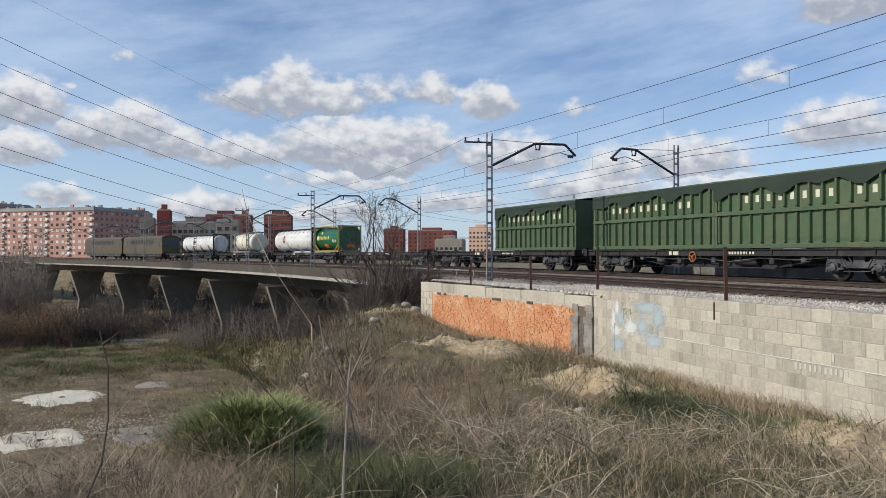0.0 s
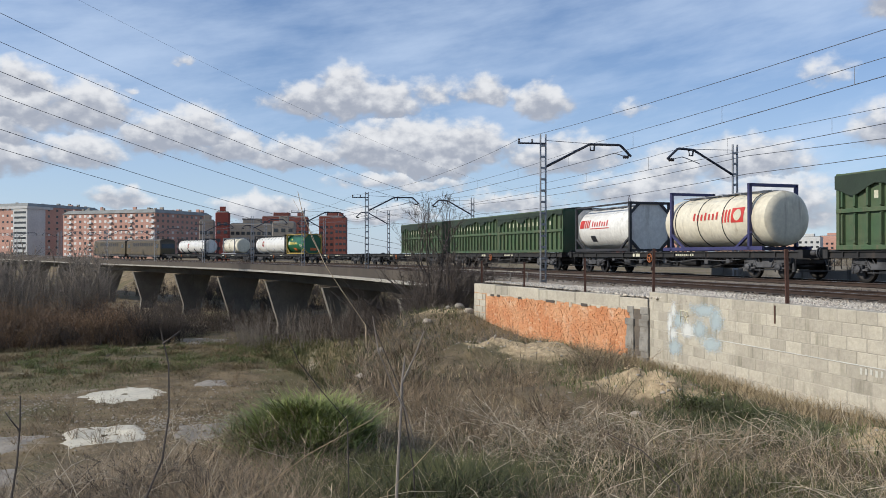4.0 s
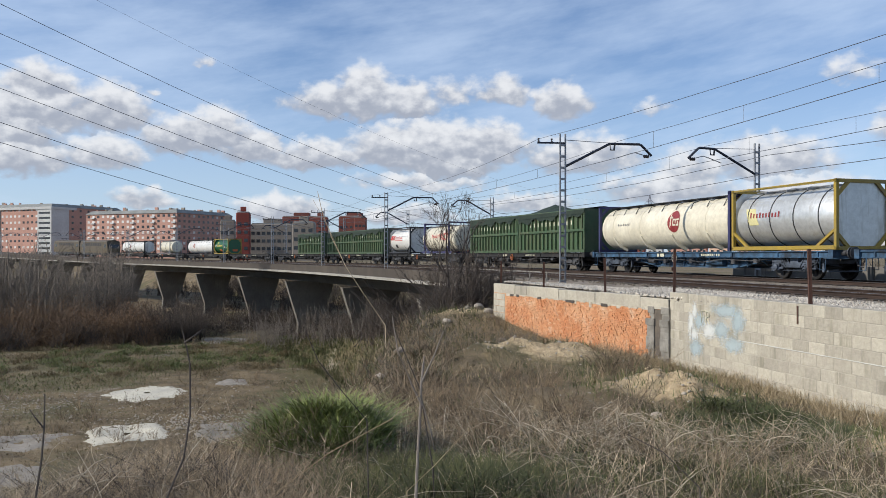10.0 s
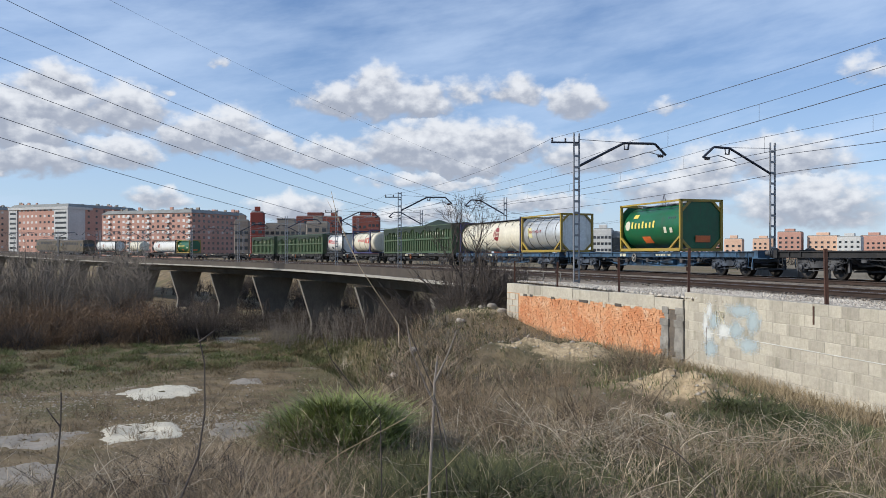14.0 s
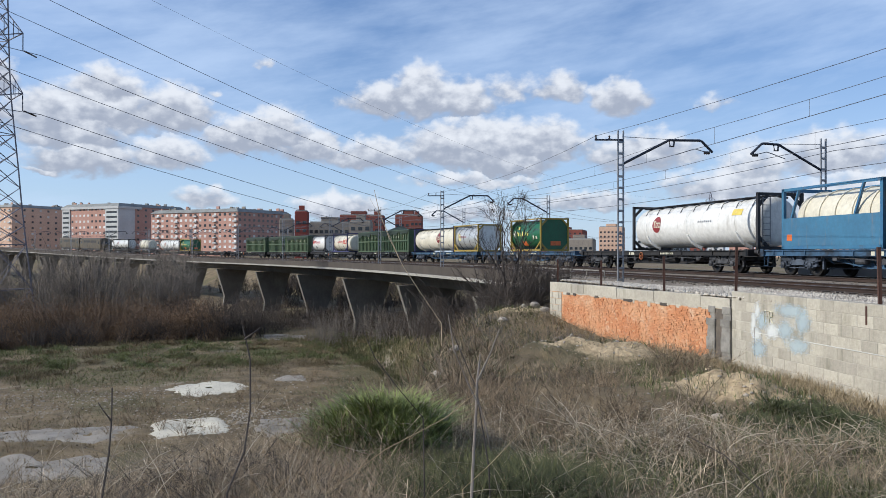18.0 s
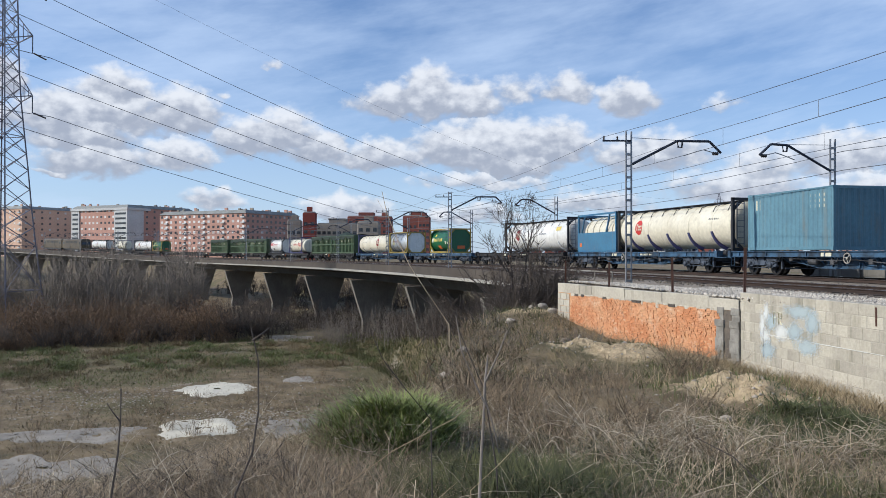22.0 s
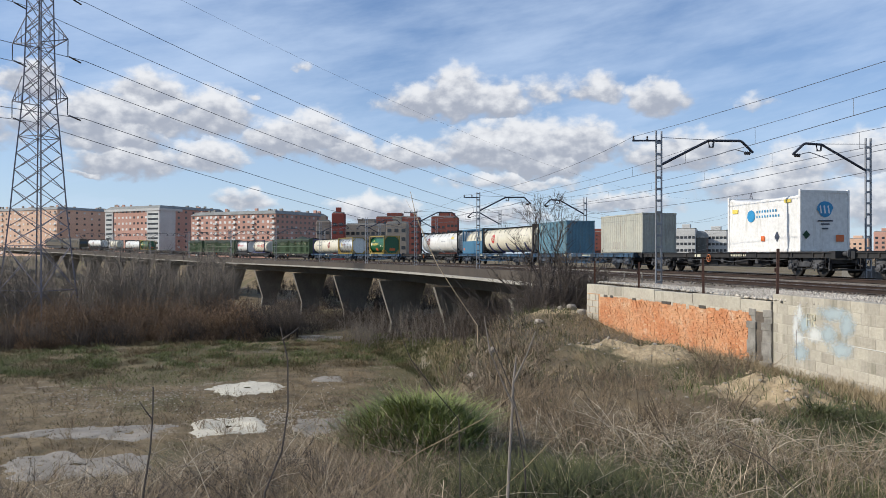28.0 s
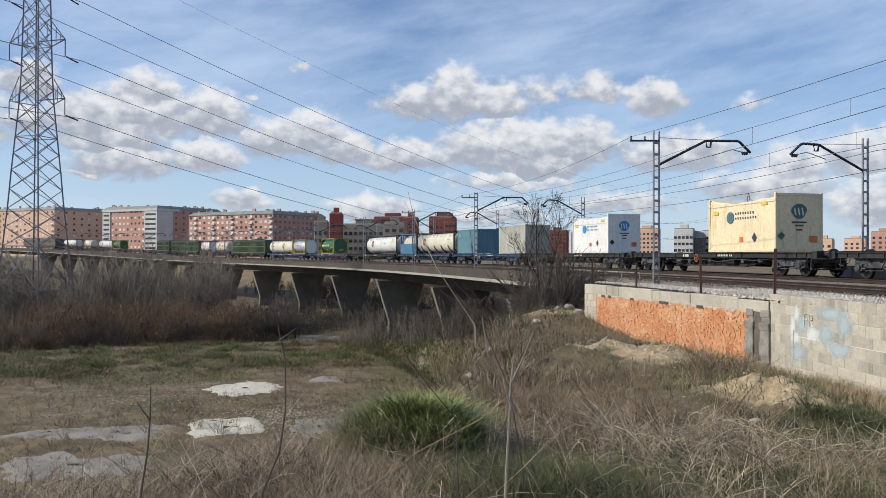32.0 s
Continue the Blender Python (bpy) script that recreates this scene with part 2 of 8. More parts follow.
# stained, and darkened further for the shade under the edge beam
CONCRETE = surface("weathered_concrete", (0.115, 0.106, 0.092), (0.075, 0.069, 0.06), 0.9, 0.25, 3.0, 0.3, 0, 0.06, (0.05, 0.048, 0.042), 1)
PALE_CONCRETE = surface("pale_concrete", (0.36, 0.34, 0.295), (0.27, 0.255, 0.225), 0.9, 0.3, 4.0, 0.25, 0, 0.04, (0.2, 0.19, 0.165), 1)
BLOCK = surface("concrete_block", (0.47, 0.43, 0.345), (0.385, 0.35, 0.285), 0.92, 0.9, 14.0, 0.5, 0, 0.13, (0.22, 0.205, 0.15), 1, 0.0)
MORTAR = surface("grey_mortar", (0.42, 0.385, 0.315), (0.32, 0.295, 0.245), 0.95, 1.0, 18.0, 0.4)
BRICK = surface("broken_orange_brick", (0.49, 0.20, 0.085), (0.55, 0.29, 0.15), 0.92, 1.6, 14.0, 0.7, 0, 0.1, (0.62, 0.46, 0.32), 0, 0.10)
BRICK_BED = surface("brick_bedding_mortar", (0.60, 0.36, 0.20), (0.56, 0.27, 0.12), 0.95, 0.9, 10.0, 0.7, 0, 0.05, (0.48, 0.42, 0.32))
BALLAST = surface("ballast_stone", (0.54, 0.495, 0.43), (0.40, 0.36, 0.305), 0.92, 0.5, 14.0, 0.5, 0, 0.1, None, 0, 0.35)
BALLAST_BED = surface("ballast_bed", (0.23, 0.20, 0.165), (0.15, 0.125, 0.10), 0.95, 0.6, 16.0, 1.0, 0, 0.05)
RAIL = surface("rusty_rail_steel", (0.035, 0.021, 0.015), (0.055, 0.033, 0.023), 0.65, 1.2, 15.0, 0.1, 0.3)
RAIL_TOP = surface("polished_rail_head", (0.42, 0.40, 0.38), (0.34, 0.32, 0.30), 0.3, 1.2, 15.0, 0.02, 0.9)
SLEEPER = surface("brown_sleeper", (0.06, 0.044, 0.033), (0.04, 0.03, 0.023), 0.9, 1.2, 12.0, 0.3)
GALV = surface("galvanised_steel", (0.34, 0.345, 0.36), (0.25, 0.255, 0.27), 0.5, 1.0, 9.0, 0.05, 0.5)
PYLON_STEEL = surface("pylon_steel", (0.20, 0.19, 0.22), (0.15, 0.145, 0.17), 0.55, 0.5, 6.0, 0.05, 0.4)
DARK_STEEL = surface("dark_painted_steel", (0.035, 0.04, 0.06), (0.05, 0.055, 0.075), 0.5, 1.0, 9.0, 0.05, 0.4)
RUST = surface("rusty_steel_post", (0.06, 0.028, 0.02), (0.09, 0.04, 0.026), 0.85, 3.0, 25.0, 0.3, 0.1)
WIRE = plain("weathered_copper_wire", (0.10, 0.105, 0.12), 0.5, 0.3)
PORCELAIN = plain("brown_glazed_porcelain", (0.06, 0.045, 0.04), 0.25)
PINK = surface("salmon_brick_facade", (0.53, 0.30, 0.235), (0.47, 0.265, 0.205), 0.9, 0.08, 1.2, 0.1, 0, 0.05)
RED_BRICK = surface("red_brick_facade", (0.24, 0.072, 0.052), (0.19, 0.06, 0.045), 0.9, 0.08, 1.2, 0.1, 0, 0.05)
PALE_WALL = surface("pale_grey_facade", (0.60, 0.60, 0.58), (0.52, 0.52, 0.51), 0.9, 0.08, 1.2, 0.1, 0, 0.05)
TAN_WALL = surface("tan_brick_facade", (0.70, 0.47, 0.34), (0.64, 0.42, 0.30), 0.9, 0.08, 1.2, 0.1, 0, 0.05)
SLATE = surface("grey_green_roof", (0.27, 0.275, 0.26), (0.20, 0.205, 0.195), 0.8, 0.2, 2.0, 0.2)
SHED = surface("grey_hall_cladding", (0.30, 0.258, 0.21), (0.25, 0.215, 0.18), 0.8, 0.1, 1.5, 0.1, 0, 0.06, (0.14, 0.13, 0.12), 1)
GLASS_FAR = surface("dark_window_glass", (0.03, 0.035, 0.042), (0.05, 0.055, 0.06), 0.15, 0.4, 3.0, 0.0, 0, 0.3)
BLIND = surface("white_window_blind", (0.74, 0.73, 0.70), (0.62, 0.61, 0.58), 0.7, 0.4, 3.0, 0.0, 0, 0.15)
BARK = surface("grey_brown_bark", (0.062, 0.05, 0.044), (0.10, 0.082, 0.07), 0.95, 1.0, 14.0, 0.4, 0, 0.2, None, 0, 0.2)
PALE_TWIG = surface("pale_dry_twig", (0.38, 0.30, 0.20), (0.55, 0.445, 0.31), 0.95, 0.7, 10.0, 0.2, 0, 0.1, None, 0, 0.6)
BROWN_TWIG = surface("brown_twig", (0.17, 0.126, 0.082), (0.29, 0.222, 0.145), 0.95, 0.5, 10.0, 0.2, 0, 0.1, None, 0, 0.65)
GREY_TWIG = surface("grey_twig", (0.15, 0.128, 0.108), (0.20, 0.172, 0.145), 0.95, 0.4, 10.0, 0.2, 0, 0.1, None, 0, 0.35)
REED = surface("brown_reed", (0.16, 0.102, 0.058), (0.10, 0.066, 0.042), 0.95, 0.3, 10.0, 0.2, 0, 0.1, None, 0, 0.4)
STRAW = surface("dry_grass", (0.40, 0.315, 0.19), (0.30, 0.23, 0.135), 0.9, 0.5, 10.0, 0.1, 0, 0.1, None, 0, 0.35)
GRASS = surface("green_grass", (0.075, 0.095, 0.022), (0.125, 0.135, 0.042), 0.8, 0.5, 10.0, 0.1, 0, 0.1, None, 0, 0.4)
STONE = surface("pale_rubble_stone", (0.46, 0.41, 0.34), (0.34, 0.295, 0.24), 0.95, 1.0, 9.0, 0.5, 0, 0.15)
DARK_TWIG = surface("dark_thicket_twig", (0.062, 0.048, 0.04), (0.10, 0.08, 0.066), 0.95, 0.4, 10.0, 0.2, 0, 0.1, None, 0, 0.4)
FIELD_GRASS = surface("olive_field_grass", (0.185, 0.138, 0.07), (0.115, 0.092, 0.043), 0.95, 0.06, 6.0, 0.1, 0, 0.1, None, 0, 0.35)
TRACK_STONE = surface("oily_track_stone", (0.20, 0.17, 0.14), (0.13, 0.11, 0.09), 0.95, 0.8, 14.0, 0.4, 0, 0.05, None, 0, 0.35)
BROWN_LEAF = surface("brown_bramble_leaf", (0.21, 0.13, 0.07), (0.13, 0.084, 0.052), 0.95, 0.25, 8.0, 0.1, 0, 0.1, None, 0, 0.5)
# bramble leaf darkened to carry the shade under and behind the viaduct
DARK_LEAF = surface("shaded_bramble_leaf", (0.05, 0.038, 0.03), (0.075, 0.056, 0.042), 0.95, 0.25, 8.0, 0.1, 0, 0.1, None, 0, 0.5)
CLUMP_GRASS = surface("fresh_grass_blade", (0.088, 0.14, 0.03), (0.215, 0.245, 0.066), 0.7, 0.5, 10.0, 0.1, 0, 0.1, None, 0, 0.45)
CLOD = surface("tan_dirt_clod", (0.44, 0.33, 0.205), (0.55, 0.43, 0.29), 0.95, 1.0, 12.0, 0.5, 0, 0.1, None, 0, 0.3)
CANE = surface("bleached_dry_cane", (0.52, 0.45, 0.34), (0.28, 0.23, 0.165), 0.9, 1.2, 10.0, 0.2, 0, 0.05, None, 0, 0.45)
LOW_GRASS = surface("dark_olive_grass", (0.052, 0.060, 0.018), (0.085, 0.085, 0.026), 0.85, 0.5, 10.0, 0.1, 0, 0.1, None, 0, 0.45)
# weed green taken darker to hold the shade beside the heap
GREEN_WEED = surface("darkened_green_weed", (0.052, 0.064, 0.019), (0.088, 0.098, 0.032), 0.85, 0.6, 10.0, 0.1, 0, 0.1, None, 0, 0.5)
SAPLING = surface("grey_sapling_bark", (0.30, 0.26, 0.22), (0.20, 0.165, 0.135), 0.9, 2.0, 20.0, 0.3, 0, 0.05)
RED_TOWER = surface("bright_red_brick", (0.27, 0.056, 0.040), (0.21, 0.045, 0.034), 0.9, 0.1, 1.2, 0.1, 0, 0.05)
RUST_RED = plain("faded_orange_paint", (0.42, 0.13, 0.04), 0.7)

# ---- mesh builder ----
class Shape:
    """Collects vertices and faces of one mesh."""

    def __init__(self):
        self.v, self.f, self.cut = [], [], []

    def add(self, verts, faces):
        k = len(self.v)
        self.cut.append((k, len(self.f)))
        self.v += [tuple(p) for p in verts]
        self.f += [tuple(i + k for i in q) for q in faces]
        return self

    def box(self, x0, y0, z0, x1, y1, z1, c=0.0):
        """A box; c bevels the upright and the top edges a little."""
        if not c:
            v = [(x, y, z) for z in (z0, z1) for y in (y0, y1) for x in (x0, x1)]
            return self.add(v, [(0, 2, 3, 1), (4, 5, 7, 6), (0, 1, 5, 4), (2, 6, 7, 3), (0, 4, 6, 2), (1, 3, 7, 5)])
        ring = lambda e, z: [(x0 + e, y0 + c, z), (x0 + c, y0 + e, z), (x1 - c, y0 + e, z), (x1 - e, y0 + c, z), (x1 - e, y1 - c, z), (x1 - c, y1 - e, z), (x0 + c, y1 - e, z), (x0 + e, y1 - c, z)]
        v = ring(0, z0) + ring(0, z1 - c) + ring(c * 0.7, z1)
        f = [tuple(range(7, -1, -1)), tuple(range(16, 24))]
        for a in (0, 8):
            f += [(a + i, a + (i + 1) % 8, a + 8 + (i + 1) % 8, a + 8 + i) for i in range(8)]
        return self.add(v, f)

    def beam(self, p, q, w, h=None, up=(0, 0, 1)):
        """A bar of section w by h from p to q."""
        p, q = Vector(p), Vector(q)
        d = (q - p).normalized()
        side = d.cross(Vector(up))
        if side.length < 1e-4:
            side = d.cross(Vector((0, 1, 0)))
        side.normalize()
        top = side.cross(d).normalized()
        a, b = side * w / 2, top * (h or w) / 2
        v = [e + s * a + t * b for e in (p, q) for s, t in ((-1, -1), (1, -1), (1, 1), (-1, 1))]
        return self.add(v, [(3, 2, 1, 0), (4, 5, 6, 7), (0, 1, 5, 4), (1, 2, 6, 5), (2, 3, 7, 6), (3, 0, 4, 7)])

    def tube(self, pts, r, n=6, r1=None):
        """A round bar along pts, tapering from r to r1."""
        pts = [Vector(p) for p in pts]
        r1 = r if r1 is None else r1
        v, f = [], []
        for i, p in enumerate(pts):
            d = (pts[min(i + 1, len(pts) - 1)] - pts[max(i - 1, 0)]).normalized()
            a = d.cross(Vector((0, 0, 1)) if abs(d.z) < 0.95 else Vector((0, 1, 0))).normalized()
            b = a.cross(d)
            rr = r + (r1 - r) * i / max(1, len(pts) - 1)
            v += [p + (a * math.cos(2 * math.pi * k / n) + b * math.sin(2 * math.pi * k / n)) * rr for k in range(n)]
        for i in range(len(pts) - 1):
            f += [(i * n + k, i * n + (k + 1) % n, (i + 1) * n + (k + 1) % n, (i + 1) * n + k) for k in range(n)]
        f += [tuple(range(n - 1, -1, -1)), tuple(range(len(v) - n, len(v)))]
        return self.add(v, f)

    def lathe(self, prof, n=24, cz=0.0, cy=0.0, turn=None):
        """prof: (x, r) pairs turned about the x axis at height cz; turn maps each point."""
        v, f = [], []
        for x, r in prof:
            for k in range(n):
                a = 2 * math.pi * (k + 0.5) / n
                v.append((x, cy + r * math.cos(a), cz + r * math.sin(a)))
        for i in range(len(prof) - 1):
            f += [(i * n + k, (i + 1) * n + k, (i + 1) * n + (k + 1) % n, i * n + (k + 1) % n) for k in range(n)]
        f += [tuple(range(n)), tuple(range(len(v) - 1, len(v) - n - 1, -1))]
        if turn:
            v = [turn(Vector(p)) for p in v]
        return self.add(v, f)

    def prism(self, poly, y0, y1):
        """poly: (x, z) points, extruded from y0 to y1."""
        n = len(poly)
        v = [(x, y0, z) for x, z in poly] + [(x, y1, z) for x, z in poly]
        f = [tuple(range(n)), tuple(range(2 * n - 1, n - 1, -1))] + [(i, i + n, (i + 1) % n + n, (i + 1) % n) for i in range(n)]
        return self.add(v, f)

    def mesh(self, name, material, smooth=False):
        me = bpy.data.meshes.new(name)
        me.from_pydata(self.v, [], self.f)
        bm = bmesh.new()
        bm.from_mesh(me)
        bmesh.ops.recalc_face_normals(bm, faces=bm.faces)
        if smooth:
            for e in bm.edges:
                e.smooth = e.calc_face_angle(0) < 0.6
            for q in bm.faces:
                q.smooth = True
        bm.to_mesh(me)
        bm.free()
        me.materials.append(material)
        return me


def array_mesh(name, verts, quads, material):
    """A mesh from arrays of many loose pieces; quads may hold triangles of three columns."""
    me = bpy.data.meshes.new(name)
    verts, quads = np.asarray(verts, np.float32), np.asarray(quads, np.int32)
    k = quads.shape[1]
    me.vertices.add(len(verts))
    me.vertices.foreach_set("co", verts.ravel())
    me.loops.add(quads.size)
    me.loops.foreach_set("vertex_index", quads.ravel())
    me.polygons.add(len(quads))
    me.polygons.foreach_set("loop_start", np.arange(0, quads.size, k, dtype=np.int32))
    me.update(calc_edges=True)
    me.materials.append(material)
    return me


def thing(name, label, category, m=None, group="", kind=""):
    ob = tagged(new(name), label, category, group, kind)
    ob.empty_display_size = 0.3
    if m is not None:
        ob.matrix_basis = m
    return ob


def part(name, shape, material, parent, label="", m=None, smooth=False):
    ob = new(name, shape if isinstance(shape, bpy.types.Mesh) else shape.mesh(name, material, smooth))
    ob.parent = parent
    if m is not None:
        ob.matrix_basis = m
    return tagged(ob, label) if label else ob


def part_each(name, shape, material, parent, label="", per=1, smooth=False):
    """Each piece of the shape (per of them together) as a part of its own."""
    cuts = shape.cut[::per] + [(len(shape.v), len(shape.f))]
    made = []
    for (v0, f0), (v1, f1) in zip(cuts, cuts[1:]):
        one = Shape()
        one.v, one.f = shape.v[v0:v1], [tuple(i - v0 for i in q) for q in shape.f[f0:f1]]
        made.append(part(name, one, material, parent, label, smooth=smooth))
    return made


# ---- the line of the railway ----
BEND = ((-140, -40, 0, 30, 60, 100, 150, 210, 280, 420), (0.0, 0.65, 3.41, 2.78, 3.17, 3.37, 1.03, 0.91, 0.91, 0.91))
LEVEL = ((-140, -20, 20, 80, 110, 140, 175, 210, 257, 300, 420), (0.0, 0.0, -0.06, -0.13, -0.10, 0.02, 0.38, 0.95, 1.85, 2.6, 4.4))
STEP = np.arange(-140, 420.5, 0.5)
HEAD = np.cumsum(np.interp(STEP, BEND[0], np.array(BEND[1]) * 1e-3)) * 0.5
HEAD += radians(23.63) - np.interp(0, STEP, HEAD)
PX = np.concatenate([[0], np.cumsum(-np.sin((HEAD[1:] + HEAD[:-1]) / 2))]) * 0.5
PY = np.concatenate([[0], np.cumsum(np.cos((HEAD[1:] + HEAD[:-1]) / 2))]) * 0.5
PX += 4.54 - np.interp(0, STEP, PX)
PY += 51.02 - np.interp(0, STEP, PY)
PZ = np.convolve(np.pad(np.interp(STEP, *LEVEL), 20, mode="edge"), np.ones(41) / 41, "valid")


def line_at(s, o=0.0, z=0.0):
    """The point s metres along the far track, o metres to its left, z above its rails."""
    h = np.interp(s, STEP, HEAD)
    return Vector((np.interp(s, STEP, PX) - math.cos(h) * o, np.interp(s, STEP, PY) - math.sin(h) * o, np.interp(s, STEP, PZ) + z))


def along(s, half=7.1, o=0.0, z=0.0):
    """The pose of a thing of the railway: x ahead, y to the left."""
    a, b = line_at(s - half, o, z), line_at(s + half, o, z)
    d = (b - a).normalized()
    left = Vector((0, 0, 1)).cross(d).normalized()
    up = d.cross(left)
    m = Matrix((d, left, up)).transposed().to_4x4()
    m.translation = (a + b) / 2
    return m


def strip(s0, s1, step, section):
    """A sheet or closed bar of the section ((o, z), ...) along the line."""
    sh = Shape()
    ss = np.linspace(s0, s1, max(2, int(abs(s1 - s0) / step) + 1))
    n = len(section)
    for s in ss:
        sh.v += [tuple(line_at(s, o, z)) for o, z in section]
    for i in range(len(ss) - 1):
        sh.f += [(i * n + k, i * n + (k + 1) % n, (i + 1) * n + (k + 1) % n, (i + 1) * n + k) for k in range(n)]
    sh.f += [tuple(range(n)), tuple(range(len(sh.v) - 1, len(sh.v) - n - 1, -1))]
    return sh

# ---- ground ----
def nearest(x, y):
    """Place along the line and distance to its left, for arrays of points."""
    k = np.arange(0, len(STEP), 4)
    s, o = np.empty(len(x)), np.empty(len(x))
    for a in range(0, len(x), 4000):
        dx, dy = x[a:a + 4000, None] - PX[k], y[a:a + 4000, None] - PY[k]
        i = k[np.argmin(dx * dx + dy * dy, 1)]
        ex, ey, h = x[a:a + 4000] - PX[i], y[a:a + 4000] - PY[i], HEAD[i]
        s[a:a + 4000] = STEP[i] - np.sin(h) * ex + np.cos(h) * ey
        o[a:a + 4000] = -np.cos(h) * ex - np.sin(h) * ey
    return s, o


HEAPS = ((-1.6, 27.6, 2.6, 0.55), (0.85, 18.4, 1.3, 0.40), (-0.5, 18.6, 1.1, 0.26), (2.35, 13.9, 1.05, 0.34), (3.0, 13.2, 0.7, 0.2), (4.5, 9.0, 0.8, 0.40), (-4.2, 9.6, 1.6, 0.25), (-2.05, 8.6, 0.6, 0.40))


def ground_height(x, y):
    x, y = np.asarray(x, float), np.asarray(y, float)
    r, b = np.hypot(x, y), np.degrees(np.arctan2(-x, y))
    s, o = nearest(x, y)
    crest = np.interp(b, (-180, -60, -40, 1, 5, 7.5, 10, 14, 20, 28, 38, 60, 110, 180), (60, 60, 60, 36, 30, 24, 15.5, 9.8, 8.6, 7.6, 6.9, 6.0, 60, 60))
    hill = -0.75 - 0.06 * np.minimum(r, 12) - 0.38 * np.maximum(0, r - crest)
    valley = np.full(len(x), -8.8) + 0.18 * np.sin(x * 0.13 + 1) * np.sin(y * 0.11)
    valley = valley + np.interp(s, (-40, -12, 9, 30, 51, 72, 100), (3.0, 4.6, 4.1, 2.1, 0.2, -0.3, -0.5)) * np.clip((12 - o) / 2.6, 0, 1)
    d1 = np.hypot(np.maximum(0, o - 8.0) * 1.3, np.maximum(0, s + 5.0))
    d2 = np.hypot(8 * np.maximum(0, o - 12.4), np.maximum(0, s + 20.5))
    bank = -0.62 - np.minimum(d1, d2) / 1.3 + 0.55 * np.clip((-o - 5) / 4, 0, 1)
    over = -8.8 + np.clip((-o - 17) / 2.4, 0, 7.4)
    far = -8.8 + 7.0 * np.clip((r - 330) / 150, 0, 1)
    z = valley
    for other in (over, far, bank, hill):
        k = np.clip(0.5 + (z - other) / 1.2, 0, 1)
        z = z * k + other * (1 - k) + 0.6 * k * (1 - k)
    for hx, hy, w, h in HEAPS:
        z = z + h * np.exp(-((x - hx) ** 2 + (y - hy) ** 2) / (w * w))
    near = np.exp(-r / 60)
    z = z + near * (0.05 * np.sin(x * 2.1 + 0.7 * y) * np.sin(y * 1.7) + 0.025 * np.sin(x * 5.3) * np.sin(y * 4.7 + x))
    k = np.nonzero((r < 48) & (r > 1.5))[0]
    rough = np.zeros(len(x))
    for a, h in ((0.55, 0.13), (1.7, 0.09), (4.5, 0.05)):
        rough[k] += h * np.array([noise.noise(Vector((x[i] * a, y[i] * a, 4.0 * a))) for i in k])
    for hx, hy, w, h in HEAPS[1:6]:
        rough = rough * (1 + 0.8 * np.exp(-((x - hx) ** 2 + (y - hy) ** 2) / (w * w)))
    calm = np.clip((o - 13.2) / 1.5, 0.15, 1)
    z = z + rough * calm
    return np.where(r < 1.5, np.minimum(z, -0.7), z)


def ground_material():
    m = bpy.data.materials.new("rough_field_soil")
    m.use_nodes = True
    n = Nodes(m.node_tree)
    bsdf = m.node_tree.nodes["Principled BSDF"]
    at = n.node("ShaderNodeTexCoord").outputs["Object"]
    big, mid, fine = n.noise(at, 0.09, 5.0, 0.6), n.noise(at, 0.55, 6.0, 0.65), n.noise(at, 7.0, 6.0, 0.7)
    col = n.mix(n.ramp(mid, 0.35, 0.66), (0.108, 0.079, 0.042), (0.20, 0.148, 0.082))
    col = n.mix(n.math("MULTIPLY", n.ramp(big, 0.48, 0.60), 0.6), col, (0.085, 0.082, 0.028))
    col = n.mix(n.math("MULTIPLY", n.ramp(n.noise(at, 0.22, 6.0, 0.7), 0.56, 0.68), 0.7), col, (0.31, 0.265, 0.205))
    # soil close to the eye painted darker, as shade among the weeds
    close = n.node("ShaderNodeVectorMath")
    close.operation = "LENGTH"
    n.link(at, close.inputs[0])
    weed_shade = n.math("MULTIPLY", n.ramp(n.math("ADD", close.outputs["Value"], n.math("MULTIPLY", mid, 6.0)), 15.0, 8.0), 0.8)
    col = n.mix(weed_shade, col, (0.040, 0.036, 0.019))
    bare = None
    for (hx, hy, w, h), share in zip(HEAPS[:6], (0.55, 1.0, 0.6, 1.2, 1.0, 1.2)):
        d = n.node("ShaderNodeVectorMath")
        d.operation = "DISTANCE"
        n.link(at, d.inputs[0])
        d.inputs[1].default_value = (hx, hy, -1.2)
        q = n.math("SUBTRACT", 1.0, n.math("DIVIDE", d.outputs["Value"], w * share))
        bare = q if bare is None else n.math("MAXIMUM", bare, q)
    bare = n.ramp(n.math("ADD", bare, n.math("MULTIPLY", n.math("SUBTRACT", mid, 0.5), 2.0)), 0.05, 0.5)
    col = n.mix(bare, col, n.mix(n.ramp(fine, 0.3, 0.7), (0.40, 0.30, 0.172), (0.56, 0.435, 0.27)))
    col = n.mix(0.7, col, n.mix(fine, (0.35, 0.35, 0.35), (1.65, 1.65, 1.65)), "MULTIPLY")
    n.link(col, bsdf.inputs["Base Color"])
    bsdf.inputs["Roughness"].default_value = 0.95
    bm = n.node("ShaderNodeBump")
    bm.inputs["Strength"].default_value, bm.inputs["Distance"].default_value = 0.9, 0.12
    n.link(n.math("ADD", n.math("MULTIPLY", mid, 0.6), fine), bm.inputs["Height"])
    n.link(bm.outputs[0], bsdf.inputs["Normal"])
    return m


